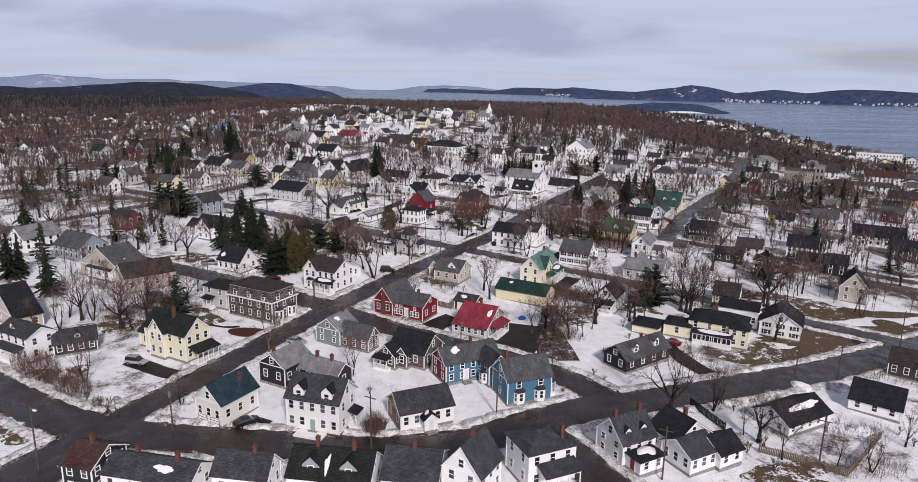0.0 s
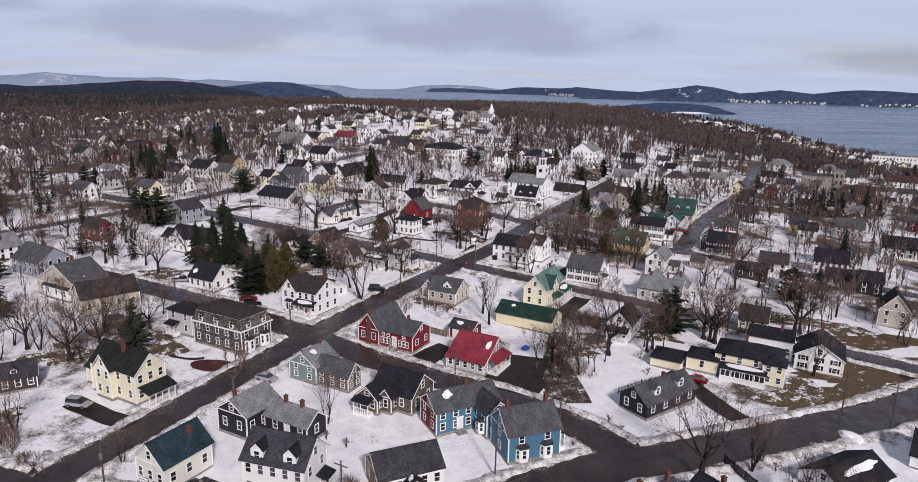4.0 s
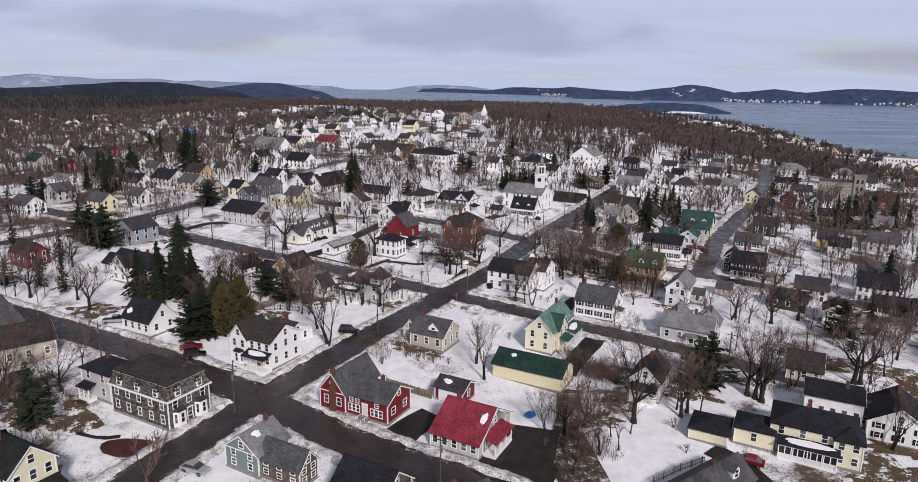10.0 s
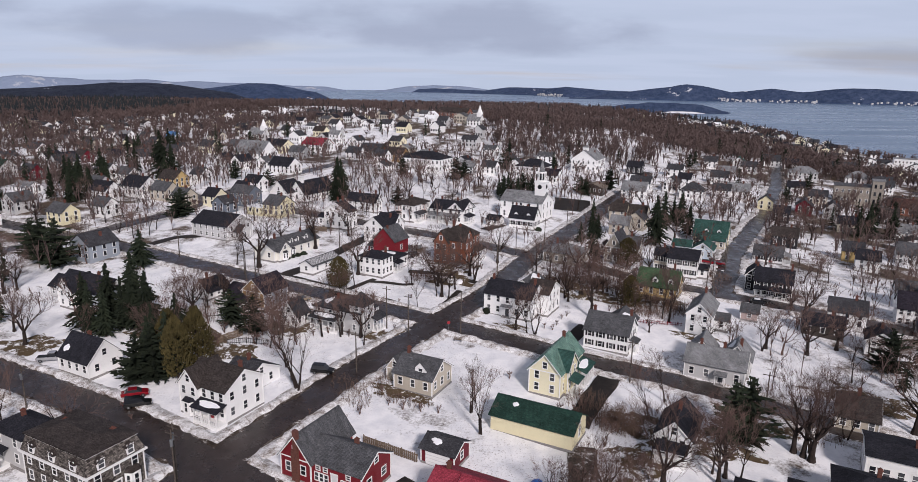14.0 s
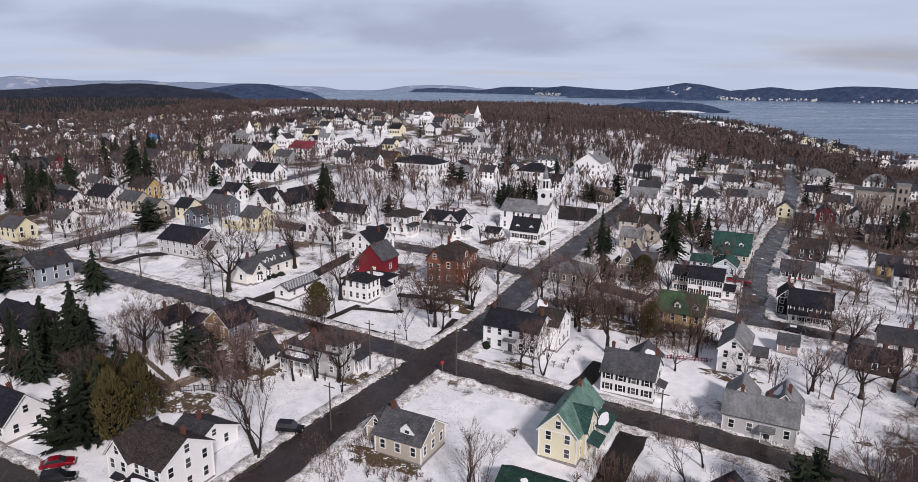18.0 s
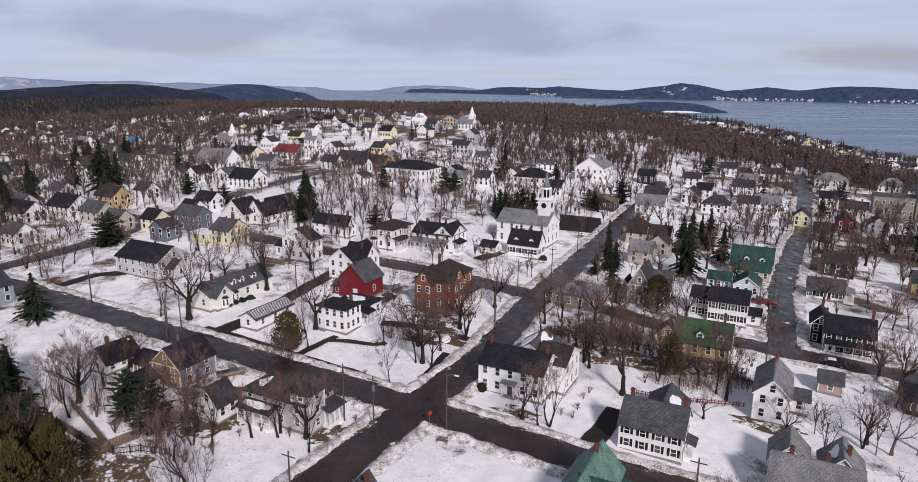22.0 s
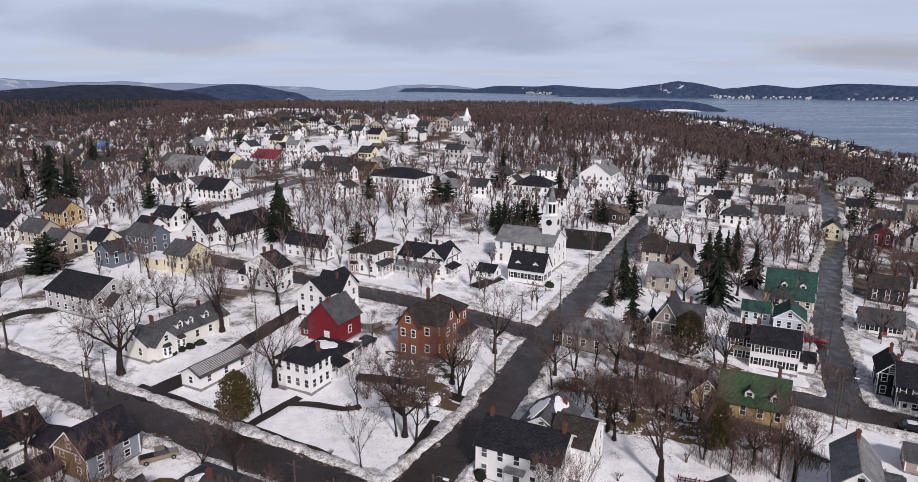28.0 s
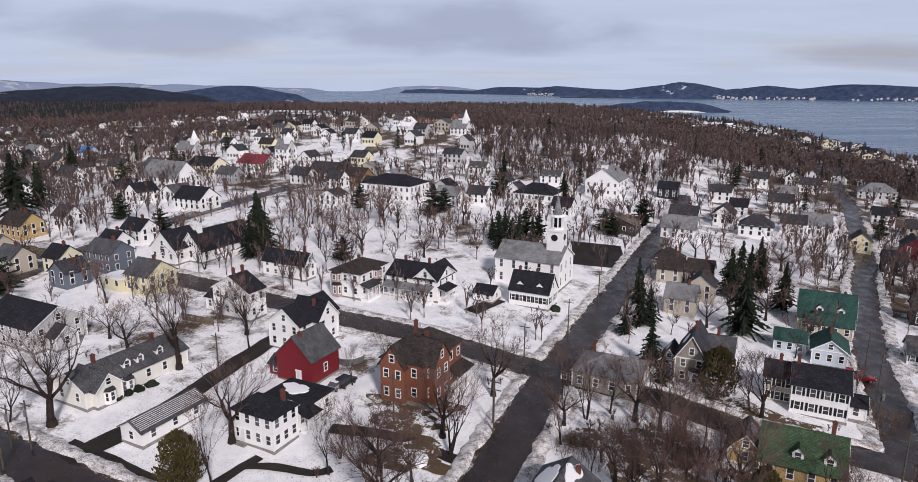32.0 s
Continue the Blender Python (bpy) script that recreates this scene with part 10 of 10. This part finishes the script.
shrub(16.7, 220.3, 2, 95)
shrub(25.1, 218.9, 2.5, 96)
shrub(26.9, 218.1, 2.5, 97)
shrub(-57.3, 241.6, 2, 98)
shrub(48.1, 244.1, 5, 99)
shrub(45.9, 246.5, 5, 100)
shrub(28.4, 253.3, 4, 101)
shrub(30.8, 251.8, 5, 102)
shrub(31.9, 248.8, 5, 103)
shrub(35.8, 253.7, 5, 104)
shrub(37.7, 250.6, 5, 105)
shrub(41.0, 255.7, 5, 106)
shrub(42.8, 252.5, 5, 107)
shrub(43.6, 249.4, 5, 108)
shrub(46.3, 249.5, 5, 109)
shrub(31.9, 256.9, 4, 110)
shrub(36.6, 260.8, 4, 111)
shrub(25.3, 256.5, 3, 112)
shrub(40.1, 259.2, 4, 113)
shrub(47.3, 245.2, 5, 114)
shrub(48.5, 243.9, 5, 115)
shrub(-1.8, 258.8, 3, 116)
shrub(0.3, 255.4, 3, 117)
shrub(-4.9, 253.5, 4, 118)
shrub(-6.0, 248.8, 4, 119)
shrub(-2.4, 247.4, 4, 120)
shrub(2.3, 252.1, 3, 121)
shrub(-8.6, 244.4, 3, 122)
shrub(-20.8, 260.0, 2, 123)
shrub(73.7, 259.8, 2, 124)
shrub(81.5, 264.2, 4, 125)
shrub(78.7, 256.6, 4, 126)
shrub(71.7, 259.6, 2, 127)
shrub(-60.1, 278.6, 2, 128)
shrub(-58.1, 281.1, 2, 129)
shrub(-56.6, 282.4, 2, 130)
shrub(-55.0, 283.7, 2, 131)
shrub(-53.3, 285.0, 2, 132)
shrub(-44.2, 274.0, 2, 133)
shrub(61.9, 303.8, 4, 134)
shrub(62.9, 298.9, 4, 135)
shrub(62.8, 288.4, 4, 136)
shrub(16.3, 278.7, 3, 137)
shrub(19.1, 271.9, 2.5, 138)
shrub(16.9, 271.7, 2.5, 139)
shrub(10.4, 259.3, 3, 140)
shrub(12.4, 261.2, 3, 141)
shrub(-46.0, 206.0, 5, 142)
shrub(-49.9, 206.0, 5, 143)
shrub(-46.5, 212.1, 5, 144)
shrub(-43.4, 212.2, 4, 145)
shrub(-51.6, 216.6, 5, 146)
shrub(-38.1, 206.1, 5, 147)
shrub(-34.4, 216.7, 4, 148)
shrub(-32.6, 204.2, 4, 149)
shrub(-29.3, 206.2, 4, 150)
shrub(57.1, 245.6, 4, 151)
shrub(56.6, 252.6, 4, 152)
shrub(51.5, 244.9, 4, 153)
shrub(50.2, 250.0, 4, 154)
shrub(44.5, 244.1, 4, 155)
shrub(43.0, 249.1, 4, 156)
shrub(33.3, 257.3, 4, 157)
shrub(35.5, 253.7, 4, 158)
shrub(61.4, 246.1, 4, 159)
shrub(-12.6, 256.8, 3, 160)


def pool(x, y):
    ob = new("pool"); ob.matrix_world = pose(x, y, land(x, y))
    tagged(ob, "round above-ground pool covered with snow", "pool")
    bm = bmesh.new(); bmesh.ops.create_cone(bm, cap_ends=True, segments=32, radius1=2.7, radius2=2.7, depth=1.3)
    part("wall", bm, M_METAL, ob, "", pose(0, 0, 0.65))
    bm = bmesh.new(); bmesh.ops.create_cone(bm, cap_ends=True, segments=32, radius1=2.85, radius2=2.8, depth=0.12)
    part("rim", bm, M_TRIM, ob, "", pose(0, 0, 1.34))
    bm = bmesh.new(); bmesh.ops.create_cone(bm, cap_ends=True, segments=32, radius1=2.5, radius2=2.3, depth=0.14)
    part("cover", bm, M_SNOW, ob, "", pose(0, 0, 1.42))


pool(-8.7, 280.3)


def lump(name, x, y, sx, sy, sz, mat, label, category, seed):
    """A covered heap: a draped, uneven mound."""
    bm = bmesh.new(); bmesh.ops.create_icosphere(bm, subdivisions=3, radius=1.0)
    for v in bm.verts:
        k = 1 + 0.25 * noise.noise(v.co * 1.6 + Vector((seed, 0, 0))) + 0.1 * noise.noise(v.co * 5 + Vector((seed, 3, 0)))
        v.co = Vector((v.co.x * sx * k, v.co.y * sy * k, max(v.co.z, -0.25) * sz * k))
    ob = new(name, mesh_of(name, bm, mat))
    ob.matrix_world = pose(x, y, land(x, y) + 0.1, 0, 0, seed * 40)
    return tagged(ob, label, category)


lump("tarp", 15.9, 159.4, 1.1, 0.75, 0.7, plain("blue_tarpaulin", (0.02, 0.12, 0.45), 0.4), "bright blue tarpaulin over a heap", "tarp", 1.0)
lump("snow_mound", 5.7, 248.2, 1.6, 1.0, 0.7, M_SNOW, "heap of cleared snow", "snow", 2.0)
lump("snow_mound", 70.5, 127.8, 2.4, 1.4, 0.9, M_SNOW, "heap of ploughed snow by the road", "snow", 3.0)
lump("snow_mound", 72.8, 110.7, 2.0, 1.6, 1.0, M_SNOW, "heap of ploughed snow in a yard", "snow", 4.0)
lump("boulder", -63.8, 115.6, 0.7, 0.5, 0.5, M_STONE, "grey boulder in the snow", "stone", 5.0)
lump("hedge", 19.3, 226.5, 1.3, 1.0, 1.2, M_NEEDLE, "dark clipped evergreen bush by the wall", "bush", 6.0)
lump("hedge", 12.1, 227.3, 1.0, 0.9, 1.1, M_NEEDLE, "dark clipped evergreen bush by the wall", "bush", 7.0)
lump("hedge", 35.0, 308.2, 1.3, 1.1, 1.1, M_NEEDLE, "dark clipped evergreen bush by the wall", "bush", 8.0)
lump("hedge", -76.2, 166.8, 1.5, 1.2, 1.2, M_NEEDLE, "dark evergreen bush in snow", "bush", 9.0)


def stop_sign(x, y, turn):
    ob = new("stop_sign"); ob.matrix_world = pose(x, y, land(x, y), 0, 0, turn)
    tagged(ob, "red octagonal stop sign on a thin post", "sign")
    bm = bmesh.new(); tube(bm, (0, 0, -0.3), (0, 0, 2.6), 0.04, 0.04, 6)
    part("post", bm, M_METAL, ob)
    bm = bmesh.new(); bmesh.ops.create_cone(bm, cap_ends=True, segments=8, radius1=0.4, radius2=0.4, depth=0.04)
    part("panel", bm, M_DOOR["red"], ob, "", pose(0, -0.06, 2.4, 90, 0, 0) @ pose(0, 0, 0, 0, 0, 22.5))


stop_sign(2.9, 214.3, 20)
bench = tagged(new("bench"), "grey slatted park bench in the snow", "bench")
bench.matrix_world = pose(4.9, 209.7, land(4.9, 209.7), 0, 0, -20)
for i_ in range(4):
    bm = bmesh.new(); box(bm, -0.9, -0.25 + i_ * 0.14, 0.42, 0.9, -0.15 + i_ * 0.14, 0.47)
    part("slat", bm, M_FENCE, bench)
for i_ in range(2):
    bm = bmesh.new(); box(bm, -0.9, 0.30 + i_ * 0.03, 0.55 + i_ * 0.2, 0.9, 0.34 + i_ * 0.03, 0.67 + i_ * 0.2)
    part("back_slat", bm, M_FENCE, bench)
for u_ in (-0.8, 0.8):
    bm = bmesh.new(); box(bm, u_ - 0.05, -0.22, -0.1, u_ + 0.05, 0.34, 0.42)
    part("leg", bm, M_METAL, bench)

for i_, (hx_, hy_) in enumerate(((-45.1, 265.4), (-44.1, 267.1), (-42.9, 268.3), (-41.4, 270.0))):
    lump("hedge", hx_, hy_, 1.1, 0.8, 0.8, M_NEEDLE, "low dark clipped bush with snow beside it", "bush", 20.0 + i_)
